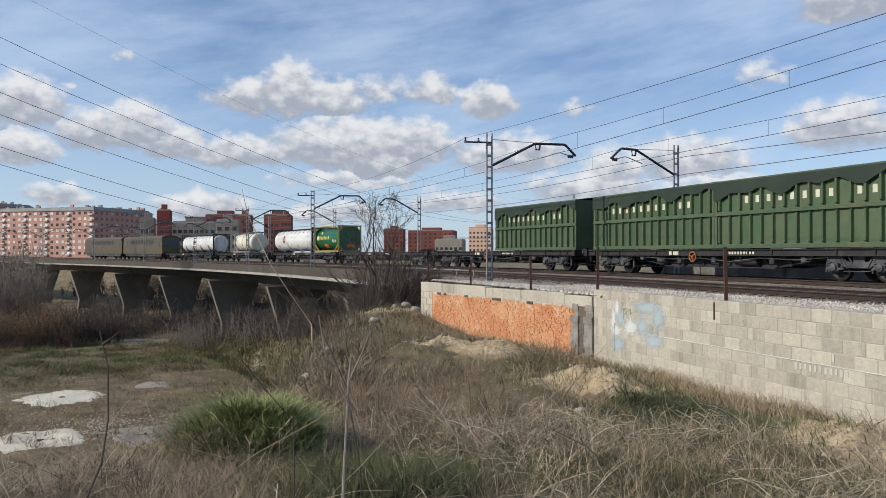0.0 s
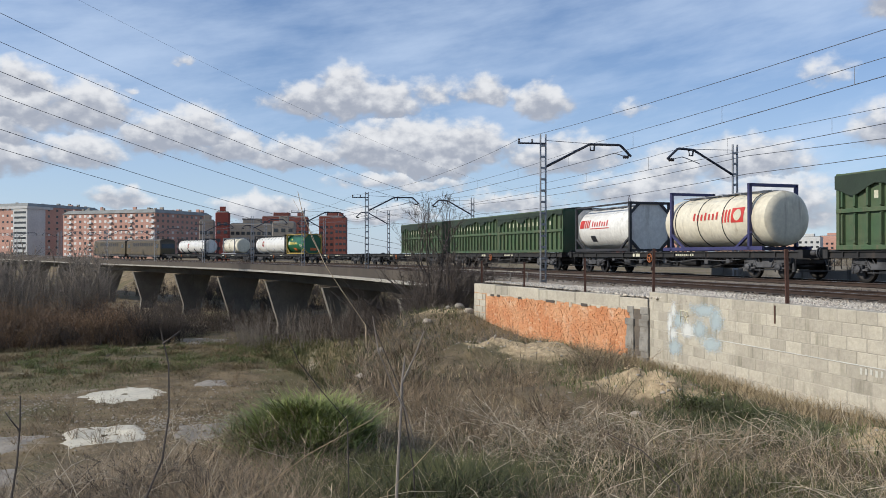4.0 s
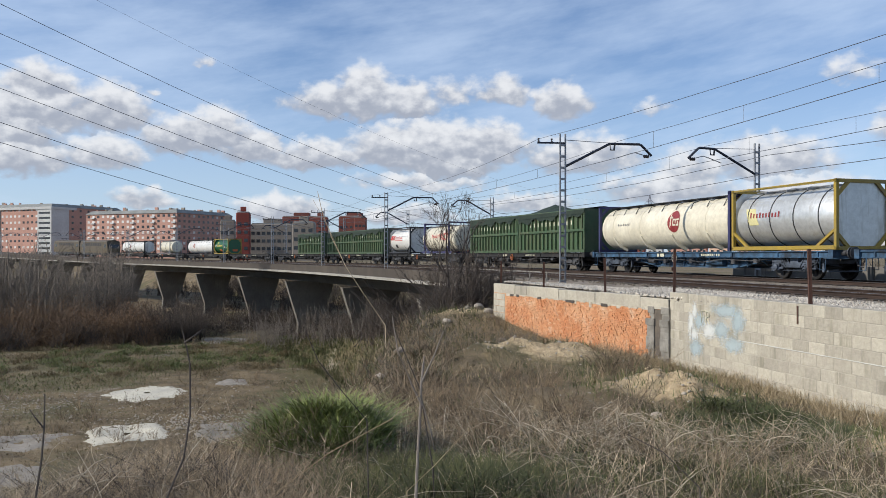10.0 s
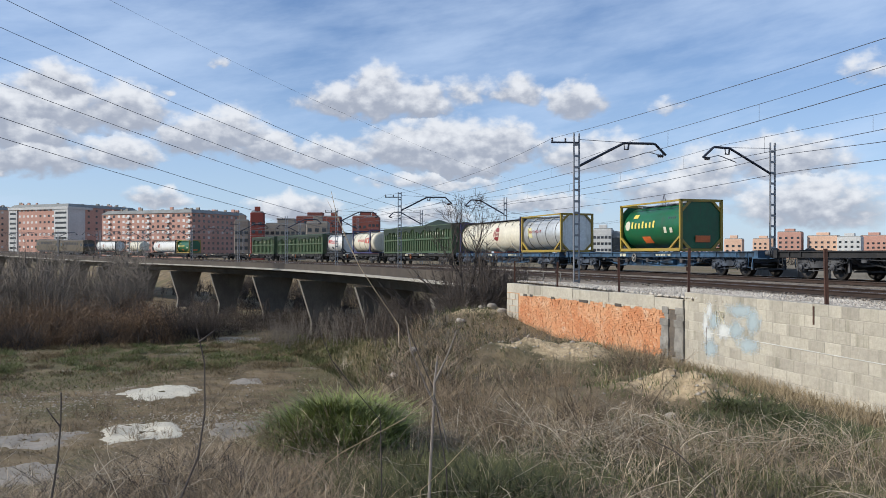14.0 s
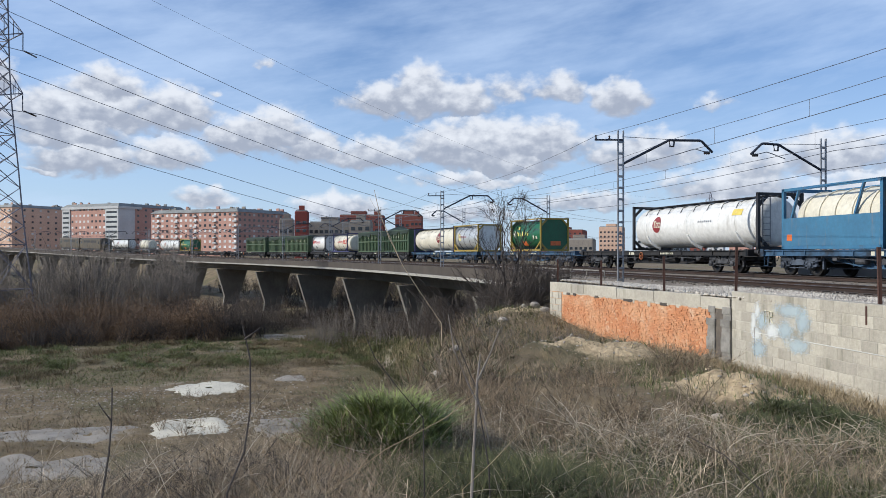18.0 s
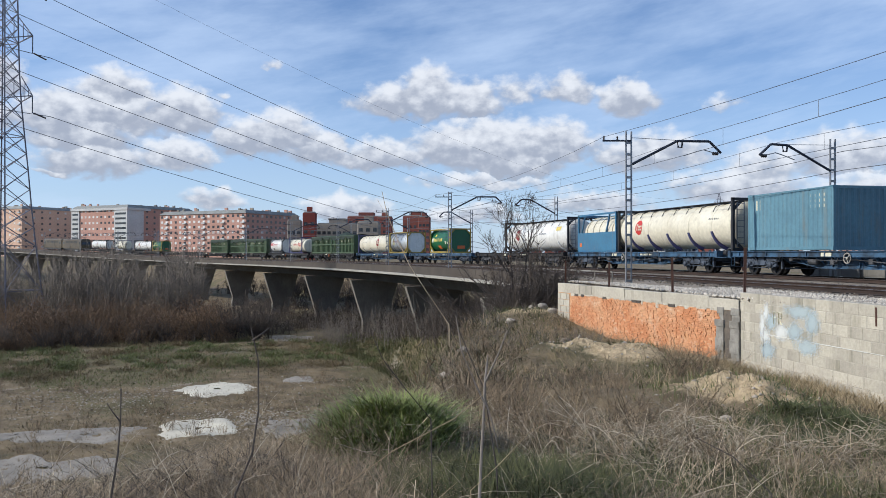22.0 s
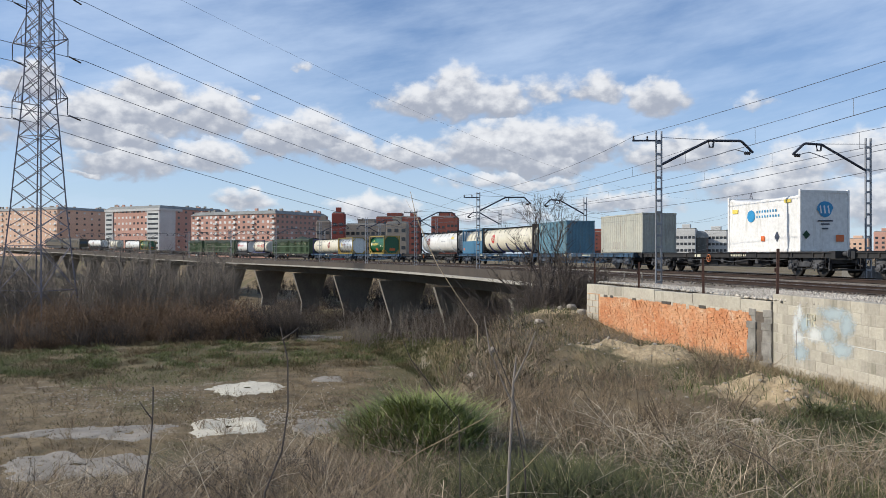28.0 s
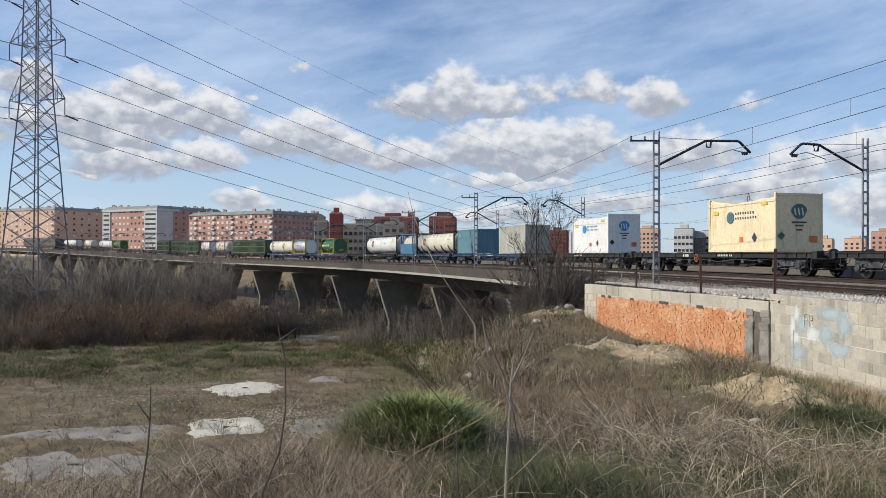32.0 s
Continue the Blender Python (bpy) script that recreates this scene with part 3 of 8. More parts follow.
angles = np.radians(np.concatenate([np.arange(-180, -40, 4.0), np.arange(-40, 50, 0.35), np.arange(50, 180, 4.0)]))
rings = np.concatenate([[0.0], np.geomspace(0.8, 60, 250), np.geomspace(61.5, 420, 90), np.geomspace(440, 4500, 24)])
gx, gy = (-np.sin(angles)[None] * rings[:, None]).ravel(), (np.cos(angles)[None] * rings[:, None]).ravel()
gz = ground_height(gx, gy)
na = len(angles)
i, j = np.meshgrid(np.arange(len(rings) - 1), np.arange(na), indexing="ij")
i, j = i.ravel(), j.ravel()
quads = np.stack([i * na + j, (i + 1) * na + j, (i + 1) * na + (j + 1) % na, i * na + (j + 1) % na], 1)[:, ::-1]
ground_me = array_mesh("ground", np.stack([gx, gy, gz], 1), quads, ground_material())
ground_me.polygons.foreach_set("use_smooth", np.ones(len(quads), bool))
tagged(new("ground", ground_me), "uneven waste ground of dry grass, soil and rubble", "ground", kind="structure")

# ---- tracks ----
NEAR = 4.7      # the near track, to the left of the far one
DROP = -0.10


def track(o, dz, s0, s1, name, label):
    tr = thing(name, label, "railway track", kind="structure")
    rail = ((-0.036, -0.02), (-0.036, 0.0), (0.036, 0.0), (0.036, -0.03), (0.012, -0.05), (0.012, -0.13), (0.07, -0.15), (-0.07, -0.15), (-0.012, -0.13), (-0.012, -0.05), (-0.036, -0.03))
    for side in (-0.87, 0.87):
        part("rail", strip(s0, s1, 2.0, [(o + side + a, dz + b - 0.004) for a, b in rail]), RAIL, tr)
        part("rail_head", strip(s0, s1, 2.0, [(o + side - 0.03, dz - 0.004), (o + side - 0.026, dz), (o + side + 0.026, dz), (o + side + 0.03, dz - 0.004)]), RAIL_TOP, tr, "polished running surface of the rail")
    me = Shape().box(-0.13, -1.3, -0.26, 0.13, 1.3, -0.13, 0.02).mesh("sleeper", SLEEPER)
    k = 0
    s = s0 + 0.3
    far = Shape()
    while s < min(s1, 140):
        if -36 < s < 40:
            part("sleeper", me, None, tr, m=along(s, 0.5, o, dz))
        else:
            q = along(s, 0.5, o, dz)
            k = len(far.v)
            far.v += [tuple(q @ v.co) for v in me.vertices]
            far.f += [tuple(x + k for x in p.vertices) for p in me.polygons]
        s += 0.62
    tagged(part("sleeper", far, SLEEPER, tr), kind="stuff")
    return tr


track(0.0, 0.0, -130, 400, "track_far", "rusty rails on brown sleepers in ballast, used by the train")
track(NEAR, DROP, -130, 400, "track_near", "rusty rails on brown sleepers in ballast")
bed = ((NEAR + 1.9, -0.40), (NEAR + 1.45, -0.27), (NEAR - 1.4, -0.24), (2.3, -0.32), (1.4, -0.16), (-1.4, -0.16), (-2.4, -0.5), (-2.4, -1.1), (NEAR + 1.9, -1.1))
tagged(new("ballast_bed", strip(-130, 400, 2.0, bed).mesh("ballast_bed", BALLAST_BED)), "pale grey crushed-stone ballast under both tracks", "ballast", kind="structure")

# ---- viaduct ----
EDGE, FARSIDE = 9.0, -4.6
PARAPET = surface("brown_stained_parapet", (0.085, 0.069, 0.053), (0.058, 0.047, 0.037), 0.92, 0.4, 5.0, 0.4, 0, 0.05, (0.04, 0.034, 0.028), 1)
viaduct = thing("viaduct", "long curved concrete railway viaduct on slanted wall piers", "viaduct", kind="structure")
# the deck's colour holds the shade, the edge beam's paler one the sun
part("deck", strip(-6, 330, 3.0, ((EDGE, -0.75), (EDGE, -1.0), (EDGE - 3.0, -1.35), (EDGE - 3.3, -2.1), (FARSIDE + 1.2, -2.1), (FARSIDE, -1.2), (FARSIDE, -0.5), (EDGE - 0.5, -0.5), (EDGE - 0.5, -0.75))), CONCRETE, viaduct, "stained concrete deck slab, darkened for shade")
part("cornice", strip(-6, 330, 3.0, ((EDGE + 0.28, -0.73), (EDGE + 0.28, -0.93), (EDGE + 0.003, -0.93), (EDGE + 0.003, -0.73))), PALE_CONCRETE, viaduct, "edge beam, pale for the sunlight on it")
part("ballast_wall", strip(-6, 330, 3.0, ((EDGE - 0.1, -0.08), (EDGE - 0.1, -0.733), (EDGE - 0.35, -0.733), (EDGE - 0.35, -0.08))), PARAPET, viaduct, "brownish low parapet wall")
part("far_parapet", strip(-6, 330, 3.0, ((FARSIDE + 0.1, -0.1), (FARSIDE + 0.1, -0.52), (FARSIDE - 0.2, -0.52), (FARSIDE - 0.2, -0.1))), CONCRETE, viaduct)


PIER = surface("stained_pier_concrete", (0.22, 0.20, 0.17), (0.145, 0.13, 0.11), 0.9, 0.3, 4.0, 0.25, 0, 0.04, (0.13, 0.12, 0.10), 1)


def pier(s):
    m = along(s, 0.5)
    top, foot = -2.05, -9.6
    # in the pier's plane: y to the left, z up
    prof = ((EDGE - 0.7, top), (EDGE - 2.2, -6.9), (EDGE - 1.9, foot), (4.0, foot), (4.0, -6.9), (2.4, top))
    sh = Shape()
    n, e = len(prof), 0.32
    for x in (-e, e):
        sh.v += [(x, y, z) for y, z in prof]
    sh.f += [tuple(range(n)), tuple(range(2 * n - 1, n - 1, -1))] + [(k, k + n, (k + 1) % n + n, (k + 1) % n) for k in range(n)]
    part("pier", sh, PIER, viaduct, m=m)


for s in np.arange(9.3, 300, 20.9):
    pier(float(s))

WALL_GREY = surface("stained_grey_wall", (0.19, 0.18, 0.165), (0.13, 0.123, 0.11), 0.92, 0.5, 8.0, 0.3, 0, 0.05, (0.07, 0.063, 0.055), 1)
fw = thing("wall_3", "low grey stained concrete wall beyond the tracks", "wall", kind="structure")
part("wall_face", strip(-130, -6, 3.0, ((-6.0, 0.42), (-6.0, -1.2), (-6.25, -1.2), (-6.25, 0.42))), WALL_GREY, fw)
for s in np.arange(-40, -6, 3.0):
    part("wall_rib", Shape().box(-0.08, -0.07, -0.9, 0.08, 0.0, 0.40, 0.01), WALL_GREY, fw, m=along(float(s), 0.5, -5.93, 0.0))

# ---- boundary wall ----
CORNER, RIGHT_END, LEFT_END = Vector((3.42, 18.4, 0)), Vector((7.74, 5.08, 0)), Vector((-0.73, 26.8, 0))
TOP_R, TOP_L = 0.12, -0.01
COURSE, LONG, DEEP = 0.205, 0.405, 0.2


def wall_pose(a, b, z):
    """x along the wall from a to b, y out of its sunny face, z up."""
    d = (b - a).normalized()
    m = Matrix((d, Vector((0, 0, 1)).cross(d), Vector((0, 0, 1)))).transposed().to_4x4()
    m.translation = (a.x, a.y, z)
    return m

# ---- the train: rolling stock is built at the origin, x ahead, y to the left, z above the rails ----
FLOOR = 1.13


def bogie(parent, x, steel, radius=0.46):
    """A two-axle bogie with its wheelsets."""
    sh = Shape()
    for y in (-1.0, 1.0):
        sg = 1 if y > 0 else -1
        side = [(-1.22, 0.66), (-1.18, 0.80), (-0.60, 0.82), (-0.42, 0.66), (0.42, 0.66), (0.60, 0.82), (1.18, 0.80), (1.22, 0.66), (0.66, 0.60), (0.42, 0.44), (-0.42, 0.44), (-0.66, 0.60)]
        sh.prism(side, y - 0.05, y + 0.05)
        sh.tube([(-1.2, y + sg * 0.07, 0.81), (-0.6, y + sg * 0.07, 0.80), (-0.4, y + sg * 0.07, 0.47), (0.4, y + sg * 0.07, 0.47), (0.6, y + sg * 0.07, 0.80), (1.2, y + sg * 0.07, 0.81)], 0.022, 5)
        for ax in (-0.9, 0.9):
            sh.box(ax - 0.14, y - 0.13, 0.34, ax + 0.14, y + 0.13, 0.62, 0.05)
            sh.box(ax - 0.36, y - 0.09, 0.40, ax + 0.36, y + 0.09, 0.46, 0.02)
            sh.lathe([(0, 0.13), (0.05, 0.13), (0.06, 0.10), (0.09, 0.05)], 12, 0, 0, lambda p, ax=ax, y=y: Vector((ax + p.y, y + (0.13 + p.x) * (1 if y > 0 else -1), 0.47 + p.z)))
            for c in (-0.27, 0.27):
                sh.lathe([(0, 0.06), (0.02, 0.085), (0.05, 0.055), (0.08, 0.085), (0.11, 0.055), (0.14, 0.085), (0.17, 0.055), (0.20, 0.085), (0.23, 0.055), (0.26, 0.085), (0.29, 0.06)], 8, 0, 0, lambda p, ax=ax, c=c, y=y: Vector((ax + c + p.y, y + p.z, 0.46 + p.x)))
            out = 1 if ax > 0 else -1
            sh.beam((ax + out * 0.50, y * 0.86, 0.78), (ax + out * 0.54, y * 0.86, 0.30), 0.04, 0.06)
            sh.box(ax + out * 0.46 - 0.05, y * 0.80 - 0.06, 0.30, ax + out * 0.46 + 0.05, y * 0.80 + 0.06, 0.62, 0.02)
            sh.beam((ax - out * 0.42, y * 0.9, 0.72), (ax - out * 0.46, y * 0.9, 0.28), 0.03, 0.05)
        sh.tube([(-1.45, y * 1.08, 0.88), (-1.3, y * 1.1, 0.62), (-0.5, y * 1.1, 0.36), (0.5, y * 1.1, 0.34)], 0.018, 5)
        sh.tube([(0.2, y * 1.06, 0.62), (0.35, y * 1.12, 0.9), (0.8, y * 1.08, 0.95)], 0.02, 5)
    sh.box(-0.22, -1.0, 0.58, 0.22, 1.0, 0.86)
    sh.box(-1.28, -0.95, 0.62, -1.18, 0.95, 0.74)
    sh.box(1.18, -0.95, 0.62, 1.28, 0.95, 0.74)
    sh.beam((-1.5, 0.75, 0.33), (-1.5, -0.75, 0.33), 0.06)
    sh.beam((1.5, 0.75, 0.33), (1.5, -0.75, 0.33), 0.06)
    bg = part("bogie", sh, steel, parent, m=pose(x, 0, 0))
    ws = Shape()
    turn = lambda p: Vector((p.y, p.x, p.z))
    for y in (-0.80, 0.72):
        ws.lathe([(y - 0.03, 0.2), (y - 0.03, radius - 0.07), (y - 0.02, radius + 0.025), (y + 0.02, radius), (y + 0.09, radius - 0.01), (y + 0.09, radius - 0.08), (y + 0.03, 0.2)], 20, 0, 0, turn)
        for k in range(3):
            ang = k * 2.094
            ws.beam((0.1 * math.cos(ang), y + 0.05, 0.1 * math.sin(ang)), ((radius - 0.1) * math.cos(ang), y + 0.05, (radius - 0.1) * math.sin(ang)), 0.07, 0.05)
    ws.lathe([(-1.05, 0.075), (1.05, 0.075)], 10, 0, 0, turn)
    me = ws.mesh("wheelset", WHEEL)
    for ax in (-0.9, 0.9):
        part("wheelset", me, None, bg, m=pose(ax, 0, radius))
    return bg


def wagon(paint, steel, label):
    """A sixty-foot container flat wagon."""
    wg = thing("container_wagon", label, "freight wagon")
    for y in (-1.0, 1.0):
        sh = Shape().box(-9.3, y * 1.16 - 0.02, 0.86, 9.3, y * 1.16 + 0.02, 1.08)
        sh.box(-9.3, min(y * 1.05, y * 1.25), 1.06, 9.3, max(y * 1.05, y * 1.25), 1.10)
        sh.box(-9.3, min(y * 1.10, y * 1.22), 0.84, 9.3, max(y * 1.10, y * 1.22), 0.87)
        for x in (-5.2, -4.1, -2.9, -1.7, -0.5, 0.5, 1.7, 2.9, 4.1, 5.2):
            sh.add([(x - 0.02, y * 1.16, 1.05), (x - 0.02, y * 1.16, 0.80), (x - 0.02, y * 0.72, 0.50), (x + 0.02, y * 1.16, 1.05), (x + 0.02, y * 1.16, 0.80), (x + 0.02, y * 0.72, 0.50)], [(0, 1, 2), (3, 5, 4), (1, 4, 5, 2), (0, 3, 4, 1)])
        for x in (-8.6, -7.9, -6.4, -3.5, -2.3, -1.1, 1.1, 2.3, 3.5, 6.4, 7.9, 8.6):
            sh.box(x - 0.03, min(y * 1.14, y * 1.23), 0.86, x + 0.03, max(y * 1.14, y * 1.23), 1.07)
        part("side_sill", sh, paint, wg)
        belly = [(-6.1, 0.98), (6.1, 0.98), (5.6, 0.76), (3.2, 0.40), (-3.2, 0.40), (-5.6, 0.76)]
        sh = Shape().prism(belly, y * 0.70 - 0.03, y * 0.70 + 0.03)
        sh.prism([(-5.6, 0.78), (-3.2, 0.42), (3.2, 0.42), (5.6, 0.78), (5.6, 0.74), (3.2, 0.37), (-3.2, 0.37), (-5.6, 0.74)], y * 0.70 - 0.12, y * 0.70 + 0.12)
        for x in (-4.0, -2.4, -0.8, 0.8, 2.4, 4.0):
            sh.box(x - 0.03, min(y * 0.66, y * 0.80), 0.44, x + 0.03, max(y * 0.66, y * 0.80), 0.96)
        part("belly_girder", sh, paint, wg)
    sh = Shape().box(-9.2, -0.28, 0.78, 9.2, 0.28, 1.06)
    for x in np.linspace(-8.8, 8.8, 12):
        sh.box(x - 0.09, -1.13, 0.93, x + 0.09, 1.13, 1.08)
    for x in (-9.35, 9.35):
        sh.box(x - 0.12, -1.3, 0.82, x + 0.12, 1.3, 1.14)
    for x in (-9.0, 9.0):
        for y in (-1.2, 1.2):
            sh.tube([(x, y, 0.84), (x, y * 1.02, 0.40), (x + 0.28, y * 1.02, 0.40), (x + 0.28, y, 0.84)], 0.02, 5)
    part("underframe", sh, paint, wg)
    locks = Shape()
    for x in (-9.1, -3.1, -3.0, 0.0, 3.0, 3.1, 9.1):
        for y in (-1.12, 1.12):
            locks.box(x - 0.13, y - 0.1, 1.08, x + 0.13, y + 0.1, 1.128, 0.01)
    part_each("locking_plate", locks, DARK_FRAME, wg)
    for x in (-7.1, 7.1):
        bogie(wg, x, steel)
    for x in (-1, 1):
        for y in (-0.87, 0.87):
            turn = lambda p, x=x, y=y: Vector((x * p.x, y + p.y, 1.02 + p.z))
            part("buffer", Shape().lathe([(9.45, 0.10), (9.70, 0.10), (9.71, 0.07), (9.88, 0.07), (9.89, 0.22), (9.93, 0.21)], 14, 0, 0, turn), BOGIE, wg)
    hose = Shape().tube([(9.45, -0.3, 0.85), (9.6, -0.3, 0.55), (9.8, -0.25, 0.5)], 0.03)
    hose.tube([(-9.45, 0.3, 0.85), (-9.6, 0.3, 0.55), (-9.8, 0.25, 0.5)], 0.03)
    part_each("brake_hose", hose, DARK_FRAME, wg)
    for y in (-1, 1):
        hw = Shape()
        ring = [(0.9 + 0.20 * math.cos(a), y * 1.26, 0.80 + 0.20 * math.sin(a)) for a in np.linspace(0, 2 * math.pi, 17)]
        hw.tube(ring, 0.025)
        for k in range(3):
            a = k * 2.094 + 0.3
            hw.beam((0.9, y * 1.26, 0.8), (0.9 + 0.20 * math.cos(a), y * 1.26, 0.8 + 0.20 * math.sin(a)), 0.03)
        hw.lathe([(1.19, 0.05), (1.28, 0.05)], 8, 0, 0, lambda p, y=y: Vector((0.9 + p.y, y * p.x, 0.8 + p.z)))
        part("handwheel", hw, RUST_RED if paint is WAGON_DARK else PALE_CONCRETE, wg, "round hand brake wheel")
        part("data_plate", Shape().box(1.9, y * 1.20 - 0.005, 0.86, 2.55, y * 1.20 + 0.005, 1.02), LETTER, wg, "white data plate")
        part("air_tank", Shape().lathe([(-2.5, 0.05), (-2.48, 0.15), (-1.32, 0.15), (-1.3, 0.05)], 12, 0.62, y * 0.85), paint, wg, smooth=True)
        bars = Shape()
        for k in range(9):
            bars.box(-2.6 + k * 0.16, y * 1.196 - 0.004, 0.90, -2.5 + k * 0.16, y * 1.196 + 0.004, 1.0)
        part_each("number_mark", bars, LETTER, wg)
    rig = Shape().beam((-5.6, 0.55, 0.55), (5.6, 0.55, 0.55), 0.04).beam((-5.6, -0.55, 0.5), (5.6, -0.55, 0.5), 0.04)
    rig.box(-1.1, -0.5, 0.5, -0.5, 0.5, 0.75).box(1.2, -0.4, 0.45, 1.9, 0.4, 0.78)
    for y in (-1, 1):
        rig.tube([(-6.0, y * 1.1, 0.80), (-4.6, y * 1.08, 0.70), (-2.7, y * 1.1, 0.76), (-1.2, y * 1.12, 0.62), (0.6, y * 1.1, 0.74), (2.4, y * 1.08, 0.70), (5.8, y * 1.1, 0.82)], 0.022, 5)
        rig.lathe([(3.0, 0.05), (3.02, 0.13), (3.55, 0.13), (3.57, 0.05)], 10, 0.66, y * 0.98)
        for x, z in ((-4.9, 0.62), (-3.4, 0.56), (-0.2, 0.58), (2.0, 0.54), (4.7, 0.66)):
            rig.box(x - 0.11, min(y * 0.92, y * 1.12), z, x + 0.13, max(y * 0.92, y * 1.12), z + 0.2, 0.03)
            rig.beam((x, y * 1.1, z + 0.2), (x + 0.05, y * 1.12, 0.90), 0.025)
        for x in (-5.35, -1.9, 1.5, 5.35):
            rig.tube([(x, y * 1.18, 0.86), (x + 0.06, y * 1.2, 0.66), (x + 0.3, y * 1.18, 0.64)], 0.018, 5)
    part("brake_rigging", rig, BOGIE, wg)
    return wg


def corner_frame(sh, x, half, z0, z1, t=0.13, brace=True):
    """One end frame of a tank container."""
    for y in (-half + t / 2, half - t / 2):
        sh.box(x - t / 2, y - t / 2, z0, x + t / 2, y + t / 2, z1)
    sh.box(x - t / 2, -half, z0, x + t / 2, half, z0 + t)
    sh.box(x - t / 2, -half, z1 - t, x + t / 2, half, z1)
    if brace:
        k = 0.62
        for y in (-1, 1):
            sh.beam((x, y * half * 0.95, z1 - k), (x, y * (half - k), z1 - 0.06), t * 0.7, t)
            sh.beam((x, y * half * 0.95, z0 + k), (x, y * (half - k), z0 + 0.06), t * 0.7, t)


def dome(x0, x1, r, deep=0.32):
    """Profile of a tank with bulging ends."""
    e = [(x0 + deep * k * k * k, max(0.02, r * math.sqrt(max(0.0, 1 - (1 - k) ** 2)))) for k in (0.0, 0.06, 0.15, 0.3, 0.5, 0.75, 1.0)]
    return e + [(x1 + x0 - x, rr) for x, rr in reversed(e)]


def disc(x, z, rx, rz, r, zc, n=20, out=0.012):
    """A painted patch, oval, wrapped on a tank's side of radius r and axis height zc."""
    sh = Shape()
    rows = []
    for q in (0.0, 0.5, 1.0):
        for k in range(n):
            a = 2 * math.pi * k / n
            px, pz = x + q * rx * math.cos(a), z + q * rz * math.sin(a)
            dz = max(-r * 0.98, min(r * 0.98, pz - zc))
            rows.append((px, math.sqrt(r * r - dz * dz) + out, pz))
    sh.v = rows
    sh.f = [(i * n + k, i * n + (k + 1) % n, (i + 1) * n + (k + 1) % n, (i + 1) * n + k) for i in range(2) for k in range(n)]
    return sh


def patch(x0, x1, z0, z1, r, zc, lean=0.0, out=0.012, sh=None):
    """A painted rectangle wrapped on a tank's side."""
    sh = sh or Shape()
    v = []
    for k in range(5):
        z = z0 + (z1 - z0) * k / 4
        dz = max(-r * 0.98, min(r * 0.98, z - zc))
        y = math.sqrt(r * r - dz * dz) + out
        v += [(x0 + lean * k / 4, y, z), (x1 + lean * k / 4, y, z)]
    return sh.add(v, [(2 * k, 2 * k + 1, 2 * k + 3, 2 * k + 2) for k in range(4)])


def flat_mark(x0, x1, z0, z1, y, sh=None):
    return (sh or Shape()).add([(x0, y, z0), (x1, y, z0), (x1, y, z1), (x0, y, z1)], [(0, 1, 2, 3)])


def word_bars(x, z, n, w, h, r, zc, gap=0.35):
    """A word as plain bars on a tank, reading from the front backwards."""
    sh = Shape()
    for k in range(n):
        a = x - k * w * (1 + gap)
        patch(a - w * 0.62, a, z, z + h * (0.8 if k % 3 else 1.0), r, zc, sh=sh)
    return sh


def walkway(x0, x1, z, sh, y=0.35):
    for a in (-y, 0, y):
        sh.box(x0, a - 0.12, z, x1, a + 0.12, z + 0.03)
    for k in range(int((x1 - x0) / 1.2) + 1):
        x = x0 + 0.1 + k * 1.2
        sh.box(x - 0.03, -y - 0.4, z - 0.1, x + 0.03, y + 0.4, z)


